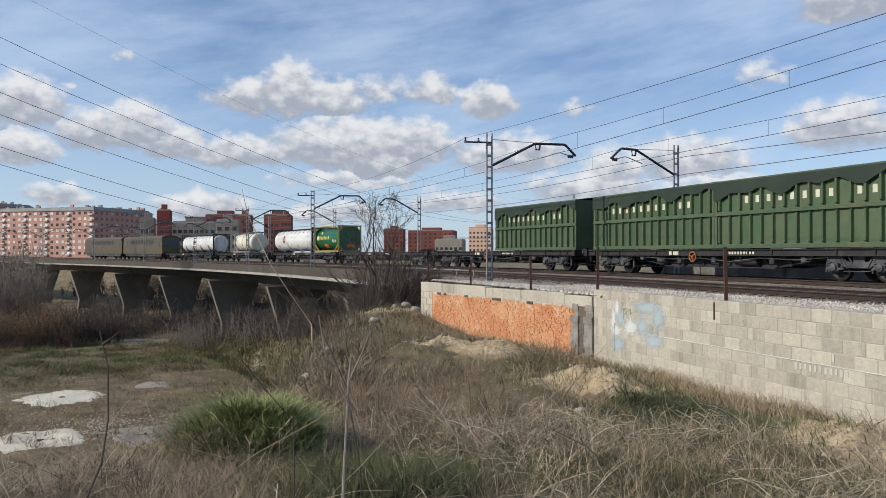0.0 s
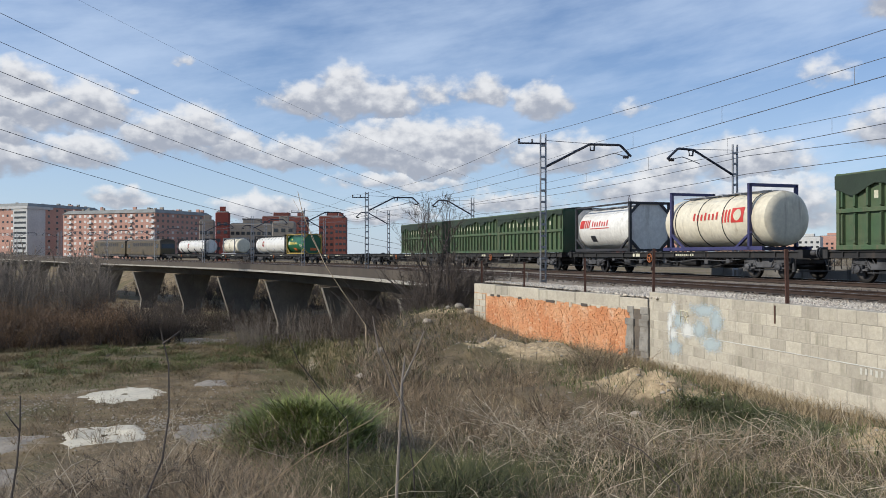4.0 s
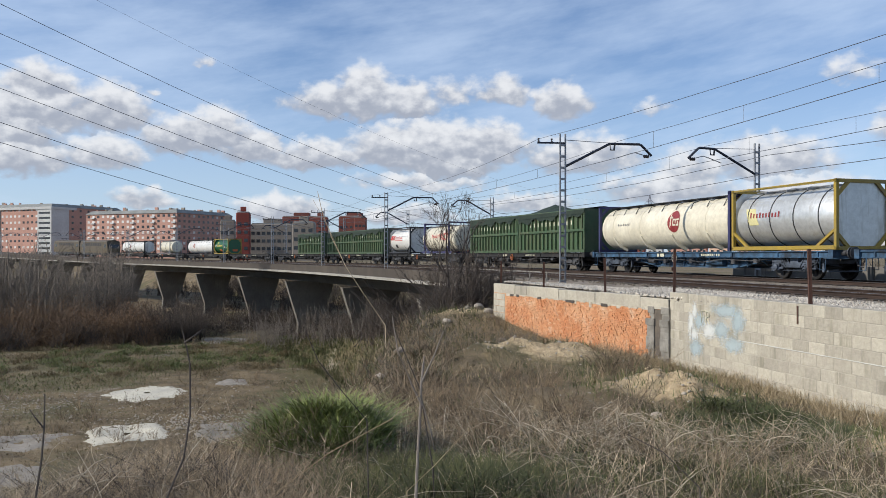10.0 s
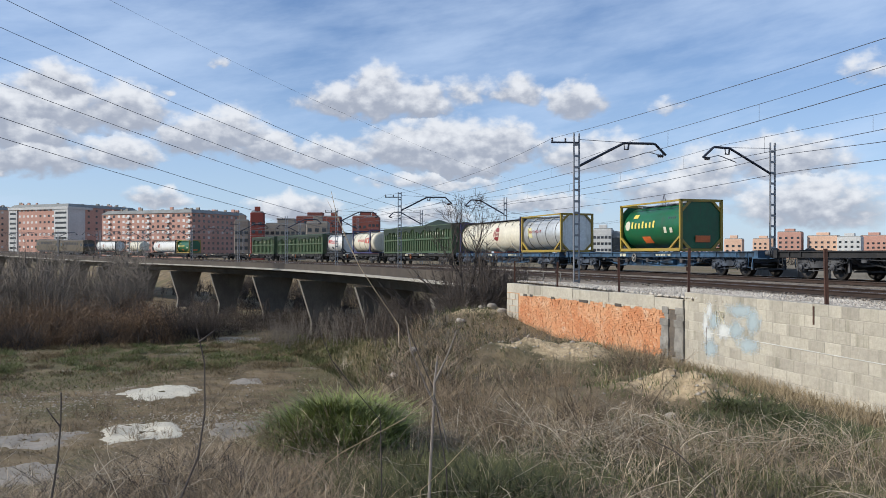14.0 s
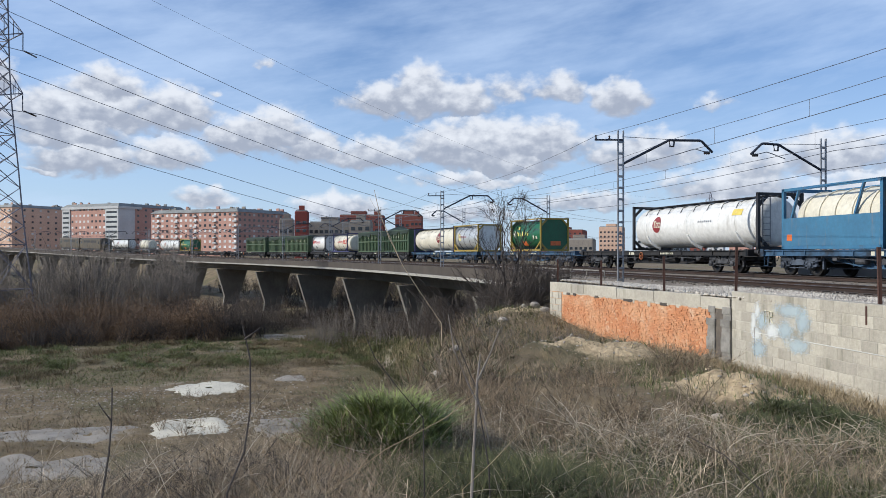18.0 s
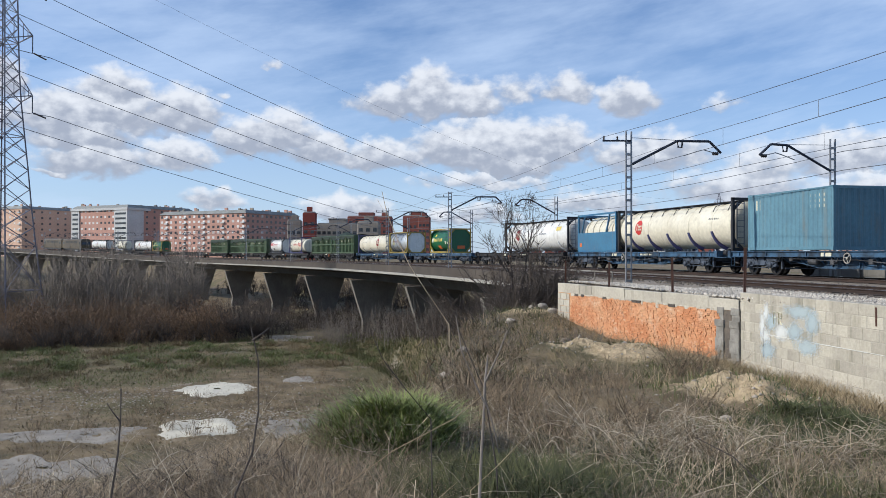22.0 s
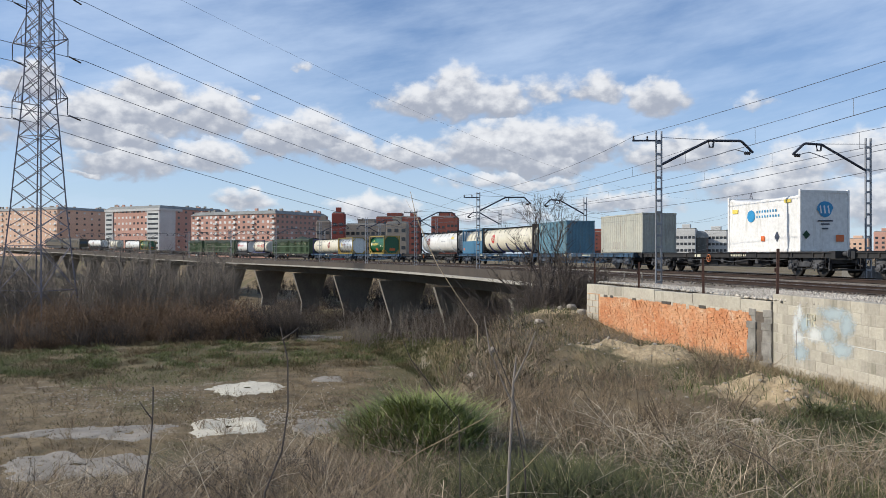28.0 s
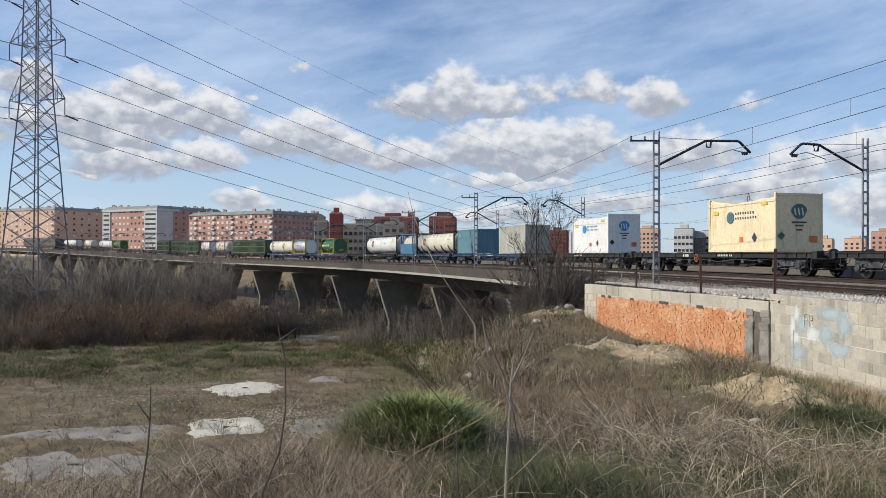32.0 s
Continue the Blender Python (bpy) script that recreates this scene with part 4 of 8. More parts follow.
def tank_twenty(name, label, paint, frame, height=2.59, length=6.06, rings=0, closed=True, end_dark=False):
    """A twenty-foot tank container standing on z = 0."""
    tk = thing(name, label, "tank container")
    h, half = length / 2, 1.22
    r, zc = 1.13, 0.17 + 1.13
    sh = Shape()
    if closed:
        corner_frame(sh, h - 0.065, half, 0, height)
        corner_frame(sh, -h + 0.065, half, 0, height)
    else:
        for x in (h - 0.75, -h + 0.9):
            corner_frame(sh, x, half, 0, height, 0.13, False)
    for y in (-half + 0.06, half - 0.06):
        sh.box(-h + 0.1, y - 0.06, 0.02, h - 0.1, y + 0.06, 0.17)
        if closed:
            sh.box(-h + 0.1, y - 0.04, height - 0.1, h - 0.1, y + 0.04, height - 0.01)
        for x in (-1, 1):
            xe = h - 0.1 if closed else h - 0.8
            sh.beam((x * xe, y, 0.75), (x * (xe - 0.95), y, 0.12), 0.1, 0.1)
    part("frame", sh, frame, tk)
    if closed:
        for x in (-h + 0.10, h - 0.10):
            yz = [(-1.12, 0.55), (-0.72, 0.14), (0.72, 0.14), (1.12, 0.55), (1.12, height - 0.5), (0.72, height - 0.1), (-0.72, height - 0.1), (-1.12, height - 0.5)]
            ep = Shape().add([(x + d, a, b) for d in (-0.012, 0.012) for a, b in yz], [tuple(range(8)), tuple(range(15, 7, -1))] + [(k, (k + 1) % 8, 8 + (k + 1) % 8, 8 + k) for k in range(8)])
            part("end_panel", ep, paint, tk, "eight-sided end panel")
    inset = 0.16 if closed else -0.02
    part("tank", Shape().lathe(dome(-h + inset, h - inset, r, 0.16 if closed else 0.32), 32, zc), paint, tk, smooth=True)
    top = Shape()
    walkway(-h + 0.7, h - 0.7, zc + r + 0.01, top)
    for x in (-0.6, 0.5):
        top.lathe([(0, 0.25), (0.1, 0.25), (0.12, 0.2)], 12, 0, 0, lambda p, x=x: Vector((x + p.y, 0.0 + p.z, zc + r - 0.02 + p.x)))
    part("walkway", top, GALV, tk)
    if rings:
        rg = Shape()
        for x in np.linspace(-h + 1.0, h - 1.0, rings):
            rg.lathe([(x - 0.02, r - 0.02), (x - 0.02, r + 0.02), (x + 0.02, r + 0.02), (x + 0.02, r - 0.02)], 32, zc)
        part_each("tank_band", rg, DARK_FRAME, tk)
    return tk, r, zc, h


def tank_forty(name, label, paint, frame, fins, logo, length=12.19, ribs=3, fin_mat=None):
    """A long tank container standing on z = 0; open frames at its ends."""
    tk = thing(name, label, "tank container")
    h, half, height = length / 2, 1.22, 2.62
    r, zc = 1.17, 0.13 + 1.17
    sh = Shape()
    for x in (h - 0.07, -h + 0.07):
        corner_frame(sh, x, half, 0, height, 0.14, True)
    part_each("end_frame", sh, frame, tk, per=8)
    part("tank", Shape().lathe(dome(-h + 0.2, h - 0.16, r), 36, zc), paint, tk, smooth=True)
    fn = Shape()
    for x in np.linspace(-h + 1.9, h - 1.6, ribs):
        for y in (-1, 1):
            pts = []
            for a in np.linspace(-1.25, -0.25 if fins else -0.4, 7):
                pts.append((a, r + 0.03 + 0.14 * max(0.0, (-0.1 - a) / 1.15)))
            v = []
            for a, rr in pts:
                for w in (-0.08, 0.08):
                    v += [(x + w + 0.25 * (a + 0.3), y * rr * math.cos(a), zc + rr * math.sin(a)), (x + w + 0.25 * (a + 0.3), y * (r - 0.03) * math.cos(a), zc + (r - 0.03) * math.sin(a))]
            n = len(pts)
            f = []
            for k in range(n - 1):
                q = k * 4
                f += [(q, q + 4, q + 6, q + 2), (q, q + 1, q + 5, q + 4), (q + 2, q + 6, q + 7, q + 3)]
            f += [(0, 2, 3, 1), (4 * n - 4, 4 * n - 3, 4 * n - 1, 4 * n - 2)]
            fn.add(v, f)
    part_each("saddle_rib", fn, fin_mat or paint, tk)
    rings = Shape()
    for x in np.linspace(-h + 1.9, h - 1.6, ribs):
        rings.lathe([(x - 0.025, r - 0.01), (x - 0.025, r + 0.012), (x + 0.025, r + 0.012), (x + 0.025, r - 0.01)], 36, zc)
    part_each("weld_band", rings, paint, tk)
    top = Shape()
    walkway(-h + 0.5, h - 0.4, zc + r + 0.02, top, 0.42)
    for x in np.linspace(-h + 1.0, h - 1.0, 9):
        top.tube([(x, 0.1, zc + r), (x - 0.15, 0.75, zc + r * 0.86), (x - 0.2, 0.95, zc + r * 0.62)], 0.02, 5)
    part("walkway", top, DARK_FRAME, tk, "grimy walkway along the crown of the tank")
    lad = Shape()
    for y in (0.55, 0.95):
        lad.box(-h - 0.0, y - 0.02, 0.2, -h + 0.04, y + 0.02, 2.4)
    for z in np.arange(0.35, 2.4, 0.28):
        lad.box(-h, 0.55, z, -h + 0.03, 0.95, z + 0.03)
    part("ladder", lad, GALV, tk)
    lx, big, dark = logo
    lg = part("logo", disc(lx, zc + 0.15, 0.46 * big, 0.46 * big, r, zc), dark, tk, "round dark red emblem with white strokes")
    st = Shape()
    for k, (a, w, z0, z1) in enumerate(((0.26, 0.08, -0.18, 0.22), (0.30, 0.22, 0.14, 0.22), (0.06, 0.07, -0.18, 0.12), (0.04, 0.2, -0.18, -0.1), (0.04, 0.2, 0.05, 0.12), (-0.2, 0.2, 0.05, 0.12), (-0.2, 0.2, -0.18, -0.1), (-0.12, 0.07, -0.05, 0.1), (-0.3, 0.07, -0.15, 0.02))):
        patch(lx + (a - w) * big, lx + a * big, zc + 0.15 + z0 * big, zc + 0.15 + z1 * big, r, zc, out=0.018, sh=st)
    part("emblem_strokes", st, LETTER, lg)
    return tk, r, zc, h


def box_ribs(length, height, half, n, deep=0.035):
    """Corrugated skin of a box: sides and ends in one shell with thickness by the roof and floor."""
    sh = Shape()
    loop = []
    h = length / 2 - 0.06

    def run(p, q, k):
        p, q = Vector(p), Vector(q)
        d = (q - p) / k
        out = Vector((d.y, -d.x, 0)).normalized() * -1
        for i in range(k):
            for t, e in ((0.0, 1), (0.36, 1), (0.5, 0), (0.86, 0)):
                loop.append(p + d * (i + t) - out * (0 if e else deep))
    run((h, half, 0), (-h, half, 0), n)
    run((-h, half, 0), (-h, -half, 0), 9)
    run((-h, -half, 0), (h, -half, 0), n)
    run((h, -half, 0), (h, half, 0), 9)
    m = len(loop)
    for z in (0.12, height - 0.1):
        sh.v += [(p.x, p.y, z) for p in loop]
    sh.f += [(i, (i + 1) % m, m + (i + 1) % m, m + i) for i in range(m)]
    sh.box(-h, -half + 0.01, height - 0.1, h, half - 0.01, height - 0.03)
    sh.box(-h, -half + 0.01, 0.06, h, half - 0.01, 0.12)
    return sh


def dry_box(name, label, paint, height=2.59, length=6.06, half=1.2):
    bx = thing(name, label, "shipping container")
    h = length / 2
    part("corrugated_shell", box_ribs(length, height, half, 20), paint, bx)
    fr = Shape()
    for x in (-h + 0.07, h - 0.07):
        for y in (-half - 0.02 + 0.07, half + 0.02 - 0.07):
            fr.box(x - 0.07, y - 0.07, 0, x + 0.07, y + 0.07, height, 0.01)
        fr.box(x - 0.06, -half, height - 0.12, x + 0.06, half, height + 0.0)
        fr.box(x - 0.06, -half, 0.0, x + 0.06, half, 0.14)
    for y in (-half, half):
        fr.box(-h, y - 0.03, 0.02, h, y + 0.03, 0.15)
        fr.box(-h, y - 0.03, height - 0.09, h, y + 0.03, height - 0.01)
    part("frame", fr, paint, bx)
    cs = Shape()
    for x in (-h + 0.08, h - 0.08):
        for y in (-half + 0.04, half - 0.04):
            for z in (0.0, height - 0.11):
                cs.box(x - 0.085, y - 0.085, z, x + 0.085, y + 0.085, z + 0.118, 0.015)
    part_each("corner_casting", cs, paint, bx)
    return bx, h, half


def open_box(label, bulge=0.0, seed=1):
    """A thirty-foot ribbed open-top container, a dark sheet tied over it."""
    bx = thing("open_top_container", label, "container", group="green open-top containers")
    h, half, height = 4.54, 1.25, 2.62
    sh = Shape()
    sh.box(-h, half - 0.06, 0.05, h, half - 0.03, height - 0.1).box(-h, -half + 0.03, 0.05, h, -half + 0.06, height - 0.1)
    sh.box(-h, -half + 0.06, 0.05, -h + 0.05, half - 0.06, height - 0.1).box(h - 0.05, -half + 0.06, 0.05, h, half - 0.06, height - 0.1)
    sh.box(-h, -half + 0.06, 0.05, h, half - 0.06, 0.12)
    for nm, one in zip(("side_wall", "side_wall", "end_wall", "end_wall", "floor"), part_each("side_wall", sh, GREEN, bx)):
        one.name = nm
    rb = Shape()
    for y in (-1, 1):
        for k in range(16):
            x = -h + 0.28 + k * (2 * h - 0.56) / 15
            for z0, z1 in ((0.16, 1.26), (1.42, height - 0.16)):
                rb.add([(x - 0.06, y * (half - 0.03), z0), (x + 0.06, y * (half - 0.03), z0), (x + 0.04, y * (half + 0.085), z0 + 0.05), (x - 0.04, y * (half + 0.085), z0 + 0.05),
                        (x - 0.06, y * (half - 0.03), z1), (x + 0.06, y * (half - 0.03), z1), (x + 0.04, y * (half + 0.085), z1 - 0.05), (x - 0.04, y * (half + 0.085), z1 - 0.05)],
                       [(3, 2, 6, 7), (0, 3, 7, 4), (2, 1, 5, 6), (0, 1, 2, 3), (7, 6, 5, 4)])
    part_each("rib", rb, GREEN, bx)
    fr = Shape()
    for y in (-1, 1):
        yy = y * (half - 0.01)
        fr.box(-h, yy - 0.09, 0.0, h, yy + 0.09, 0.15, 0.012).box(-h, yy - 0.09, 1.27, h, yy + 0.09, 1.41, 0.012).box(-h, yy - 0.09, height - 0.14, h, yy + 0.09, height, 0.015)
        for x in (-h + 0.07, h - 0.07):
            fr.box(x - 0.075, yy - 0.07, 0, x + 0.075, yy + 0.07, height + 0.02, 0.012)
    for x in (-h + 0.05, h - 0.05):
        for z in (0.0, 1.27, height - 0.14):
            fr.box(x - 0.055, -half, z, x + 0.055, half, z + 0.14)
    part("frame", fr, GREEN, bx)
    rnd = random.Random(seed)
    n = 46
    tp = Shape()
    cols = []
    for i in range(n + 1):
        x = -h - 0.02 + i * (2 * h + 0.04) / n
        u = x / h
        hang = 0.48 + 0.2 * math.sin(i * 0.55 + seed * 1.7) * math.sin(i * 0.17 + seed) + rnd.uniform(-0.02, 0.02) + 0.12 * u
        hang = max(0.22, hang)
        up = 0.03 + 0.05 * math.sin(i * 0.9 + seed) ** 2 + bulge * math.exp(-((u - 0.35) * 3.0) ** 2)
        rows = [(-half - 0.10, height - hang), (-half - 0.105, height - 0.06), (-half + 0.05, height + 0.015), (-half * 0.5, height + 0.02 + up), (0, height + 0.05 + up * 1.5), (half * 0.5, height + 0.02 + up), (half - 0.05, height + 0.015), (half + 0.105, height - 0.06), (half + 0.10, height - hang)]
        cols.append([(x, y, z) for y, z in rows])
    m = len(cols[0])
    tp.v = [p for c in cols for p in c]
    tp.f = [(i * m + k, i * m + k + 1, (i + 1) * m + k + 1, (i + 1) * m + k) for i in range(n) for k in range(m - 1)]
    part("sheet_cover", tp, GREEN_TOP, bx, "dark green sheet sagging over the rim", smooth=True)
    lt = Shape()
    for k in range(11):
        if k == 8:
            continue
        x = h - 0.28 - (k + 2.5) * (2 * h - 0.56) / 15
        flat_mark(x - 0.09, x + 0.09, 1.70, 1.96, half - 0.026, lt)
    part_each("letter", lt, LETTER, bx, "faded white letters between the ribs")
    dp = Shape()
    flat_mark(-h + 0.18, -h + 0.42, 1.5, 2.2, half - 0.02, dp)
    part("side_marks", dp, LETTER, bx)
    return bx


def gas_box(label, panel, mark, seed):
    """A twenty-foot gas container with smooth panels and a slack cover."""
    bx = thing("gas_container", label, "gas container", group="gas containers")
    h, half, height = 3.03, 1.2, 2.75
    sh = Shape()
    n = 24
    for i in range(n + 1):
        x = -h + 0.03 + i * (2 * h - 0.06) / n
        u = i / n
        z = height - 0.05 - 0.22 * math.sin(math.pi * u ** 0.8) - 0.05 * math.sin(9 * u + seed) - 0.02 * math.sin(23 * u)
        e = 0.012 * math.sin(7 * u + seed)
        sh.v += [(x, half + e, 0.1), (x, half + e + 0.01, 0.9), (x, half - e, 1.8), (x, half - 0.02, z - 0.08), (x, half - 0.12, z), (x, -half + 0.12, z), (x, -half, z - 0.1), (x, -half, 0.1)]
    sh.f += [(i * 8 + k, i * 8 + (k + 1) % 8, i * 8 + 8 + (k + 1) % 8, i * 8 + 8 + k) for i in range(n) for k in range(8)]
    sh.f += [tuple(range(8)), tuple(range(len(sh.v) - 1, len(sh.v) - 9, -1))]
    part("cladding", sh, panel, bx)
    fr = Shape()
    for x in (-h + 0.07, h - 0.07):
        for y in (-half, half):
            fr.box(x - 0.07, y - 0.05, 0, x + 0.07, y + 0.05, height + 0.03, 0.012)
        fr.box(x - 0.065, -half, height - 0.12, x + 0.065, half, height)
        fr.box(x - 0.065, -half, 0, x + 0.065, half, 0.13)
    for y in (-half, half):
        fr.box(-h, y - 0.045, 0.0, h, y + 0.045, 0.13)
    part("frame", fr, panel, bx)
    end = Shape()
    yz = [(0.42 * math.cos(a) * (1 - 0.18 * (math.sin(a) < 0)), 0.36 * math.sin(a)) for a in np.linspace(0, 2 * math.pi, 20)[:-1]]
    end.add([(-h - 0.004, y, 1.9 + z) for y, z in yz], [tuple(range(len(yz)))])
    part("end_emblem", end, mark, bx, "rounded blue emblem")
    st = Shape()
    for k in (-0.2, 0.0, 0.2):
        st.add([(-h - 0.008, k - 0.04, 1.72), (-h - 0.008, k + 0.03, 1.70), (-h - 0.008, k + 0.09, 2.05), (-h - 0.008, k + 0.02, 2.08)], [(0, 1, 2, 3)])
    part("emblem_stripes", st, panel, bx)
    sm = Shape()
    for k, (w, z) in enumerate(((0.38, 1.35), (0.22, 1.2), (0.16, 1.0))):
        sm.add([(-h - 0.005, -w, z), (-h - 0.005, w, z), (-h - 0.005, w, z + 0.07), (-h - 0.005, -w, z + 0.07)], [(0, 1, 2, 3)])
    part("end_lettering", sm, NAVY_LOGO, bx)
    dm = Shape()
    dm.add([(-h - 0.005, 0.95, 0.55), (-h - 0.005, 0.75, 0.75), (-h - 0.005, 0.95, 0.95), (-h - 0.005, 1.13, 0.75)], [(0, 1, 2, 3)])
    part("hazard_diamond", dm, surface("dark_green_plate", (0.01, 0.05, 0.02), (0.01, 0.04, 0.02)) if seed == 1 else GREEN_TANK, bx)
    op = Shape()
    op.add([(-h - 0.005, -0.95, 0.45), (-h - 0.005, -0.55, 0.45), (-h - 0.005, -0.55, 0.75), (-h - 0.005, -0.95, 0.75)], [(0, 1, 2, 3)])
    part("end_plate", op, ORANGE_MARK, bx)
    sd = Shape()
    pts = [(0.9 + 0.34 * math.cos(a), 1.75 + 0.3 * math.sin(a)) for a in np.linspace(0, 2 * math.pi, 17)[:-1]]
    sd.add([(x, half + 0.03, z) for x, z in pts], [tuple(range(16))])
    part("side_emblem", sd, mark, bx)
    ln = Shape()
    for k in range(8):
        flat_mark(0.35 - k * 0.22, 0.44 - k * 0.22, 1.88, 2.0, half + 0.026, ln)
    for k in range(9):
        flat_mark(0.35 - k * 0.22, 0.44 - k * 0.22, 1.64, 1.75, half + 0.026, ln)
    part("side_lettering", ln, mark if seed == 1 else NAVY_LOGO, bx, "two lines of letters shown as bars")
    a = Shape()
    flat_mark(-0.25, 0.05, 0.5, 0.75, half + 0.03, a)
    part("side_plate", a, ORANGE_MARK, bx)
    b = Shape().add([(-1.25, half + 0.03, 0.45), (-1.05, half + 0.03, 0.7), (-1.25, half + 0.03, 0.95), (-1.45, half + 0.03, 0.7)], [(0, 1, 2, 3)])
    part("side_diamond", b, NAVY_LOGO, bx)
    c = Shape()
    flat_mark(2.1, 2.6, 1.95, 2.15, half + 0.03, c)
    flat_mark(-2.3, -1.8, 2.25, 2.4, half + 0.03, c)
    part_each("yellow_label", c, GOLD_MARK, bx)
    return bx


def locomotive(label):
    lo = thing("electric_locomotive", label, "locomotive", group="pair of locomotives")
    h, half = 8.35, 1.45
    body = Shape()
    n = [(h - 0.2, 0.95), (h - 0.02, 1.1), (h, 2.0), (h - 0.12, 3.05), (h - 0.3, 3.55), (-h + 0.3, 3.55), (-h + 0.12, 3.05), (-h, 2.0), (-h + 0.02, 1.1), (-h + 0.2, 0.95)]
    body.prism(n, -half, half)
    part("body", body, LOCO_GREY, lo)
    for x in (-1, 1):
        c = Shape()
        for y in (-1, 1):
            c.prism([(x * (h + 0.01), 2.0), (x * (h - 0.11), 2.2), (x * (h - 2.2), 2.2), (x * (h - 2.2), 1.0), (x * (h - 0.2), 0.96), (x * (h - 0.01), 1.1)], y * (half + 0.004), y * (half + 0.012))
        c.box(min(x * (h - 0.02), x * (h + 0.02)), -half, 1.12, max(x * (h - 0.02), x * (h + 0.02)), half, 1.95)
        part("cab_livery", c, LOCO_YELLOW, lo, "yellow cab end")
        g = Shape()
        for y in (-1, 1):
            g.box(min(x * (h - 1.9), x * (h - 0.9)), y * (half + 0.013) - 0.005, 2.25, max(x * (h - 1.9), x * (h - 0.9)), y * (half + 0.013) + 0.005, 2.95)
        g.add([(x * (h + 0.012), -1.2, 2.25), (x * (h + 0.012), 1.2, 2.25), (x * (h - 0.08), 1.2, 2.95), (x * (h - 0.08), -1.2, 2.95)], [(0, 1, 2, 3)])
        part("cab_window", g, GLASS_FAR, lo)
    roof = Shape()
    m = 9
    for x in (-h + 0.25, h - 0.25):
        roof.v += [(x, half * math.cos(a), 3.5 + 0.42 * math.sin(a)) for a in np.linspace(0, math.pi, m)]
    roof.f += [(k, k + 1, m + k + 1, m + k) for k in range(m - 1)] + [tuple(range(m)), tuple(range(2 * m - 1, m - 1, -1))]
    part("roof", roof, LOCO_GREY, lo)
    gr = Shape()
    for y in (-1, 1):
        for k in range(9):
            x = -4.4 + k * 1.1
            gr.box(x - 0.42, y * (half + 0.006) - 0.006, 2.55, x + 0.42, y * (half + 0.006) + 0.006, 3.2)
    part_each("grille", gr, DARK_FRAME, lo)
    st = Shape()
    for y in (-1, 1):
        st.box(-h + 0.2, y * (half + 0.014) - 0.005, 1.15, h - 0.2, y * (half + 0.014) + 0.005, 1.38)
    part_each("yellow_band", st, LOCO_YELLOW, lo)
    sk = Shape().box(-h + 0.7, -1.3, 0.55, h - 0.7, 1.3, 0.96)
    part("underframe", sk, BOGIE, lo)
    for x in (-5.2, 5.2):
        bogie(lo, x, BOGIE, 0.55)
    for x, up in ((-5.4, 0.3), (5.4, 0.3)):
        p = Shape()
        for y in (-0.5, 0.5):
            p.tube([(x - 0.9, y, 3.95), (x + 0.9, y * 0.9, 3.95 + up), (x - 0.6, y * 0.9, 3.98 + up * 1.2)], 0.03, 5)
        p.tube([(x - 0.6, -0.85, 4.0 + up * 1.2), (x - 0.6, 0.85, 4.0 + up * 1.2)], 0.03, 5)
        p.box(x - 1.1, -0.6, 3.84, x + 1.1, 0.6, 3.93)
        part("pantograph", p, DARK_FRAME, lo)
    for x in (-1, 1):
        for y in (-0.87, 0.87):
            turn = lambda p, x=x, y=y: Vector((x * p.x, y + p.y, 1.02 + p.z))
            part("buffer", Shape().lathe([(8.2, 0.10), (8.45, 0.10), (8.46, 0.22), (8.5, 0.21)], 12, 0, 0, turn), BOGIE, lo)
    return lo


def wheel_logo(tk, r, zc, x, white):
    """The red stripes and square of a haulier's sign, in plain shapes."""
    sh = Shape()
    patch(x - 0.25, x + 0.25, zc + 0.05, zc + 0.5, r, zc, sh=sh)
    for k in range(3):
        patch(x - 0.48 - k * 0.2, x - 0.36 - k * 0.2, zc + 0.05, zc + 0.5, r, zc, sh=sh)
    part("red_sign", sh, BRIGHT_RED, tk, "red square with three red strokes")
    part("word_bars", word_bars(x - 1.15, zc + 0.12, 7, 0.2, 0.3, r, zc), BRIGHT_RED, tk)
    ul = Shape()
    patch(x - 3.1, x - 0.95, zc - 0.02, zc + 0.03, r, zc, sh=ul)
    part("underline", ul, BRIGHT_RED, tk)


CONSIST = []     # thing, place along the line at the start, half length between its bearings


def set_out(ob, s, half=7.1, z=0.0, dx=0.0):
    CONSIST.append((ob, s, half, z, dx))


def load(ob, front, rear, wagon_mid):
    """A load keeps its place on its wagon."""
    set_out(ob, wagon_mid, 7.1, FLOOR, (front + rear) / 2 - wagon_mid)


for front in (125.7, 108.3):
    set_out(locomotive("yellow and grey four-axle electric locomotive at the head"), front - 8.65, 5.2)
mids, rear = [], 90.6
blue = {8, 9, 11, 12}
protos = {}
for k in range(16):
    mid = rear - 9.97
    key = k in blue
    label = "dirty blue container flat wagon" if key else "grimy dark container flat wagon"
    if key not in protos:
        protos[key] = ob = wagon(WAGON_BLUE if key else WAGON_DARK, BOGIE_BLUE if key else BOGIE, label)
    else:
        ob = copy_thing(protos[key], Matrix())
    tagged(ob, label, group="container wagons")
    set_out(ob, mid)
    mids.append(mid)
    rear -= 20.02

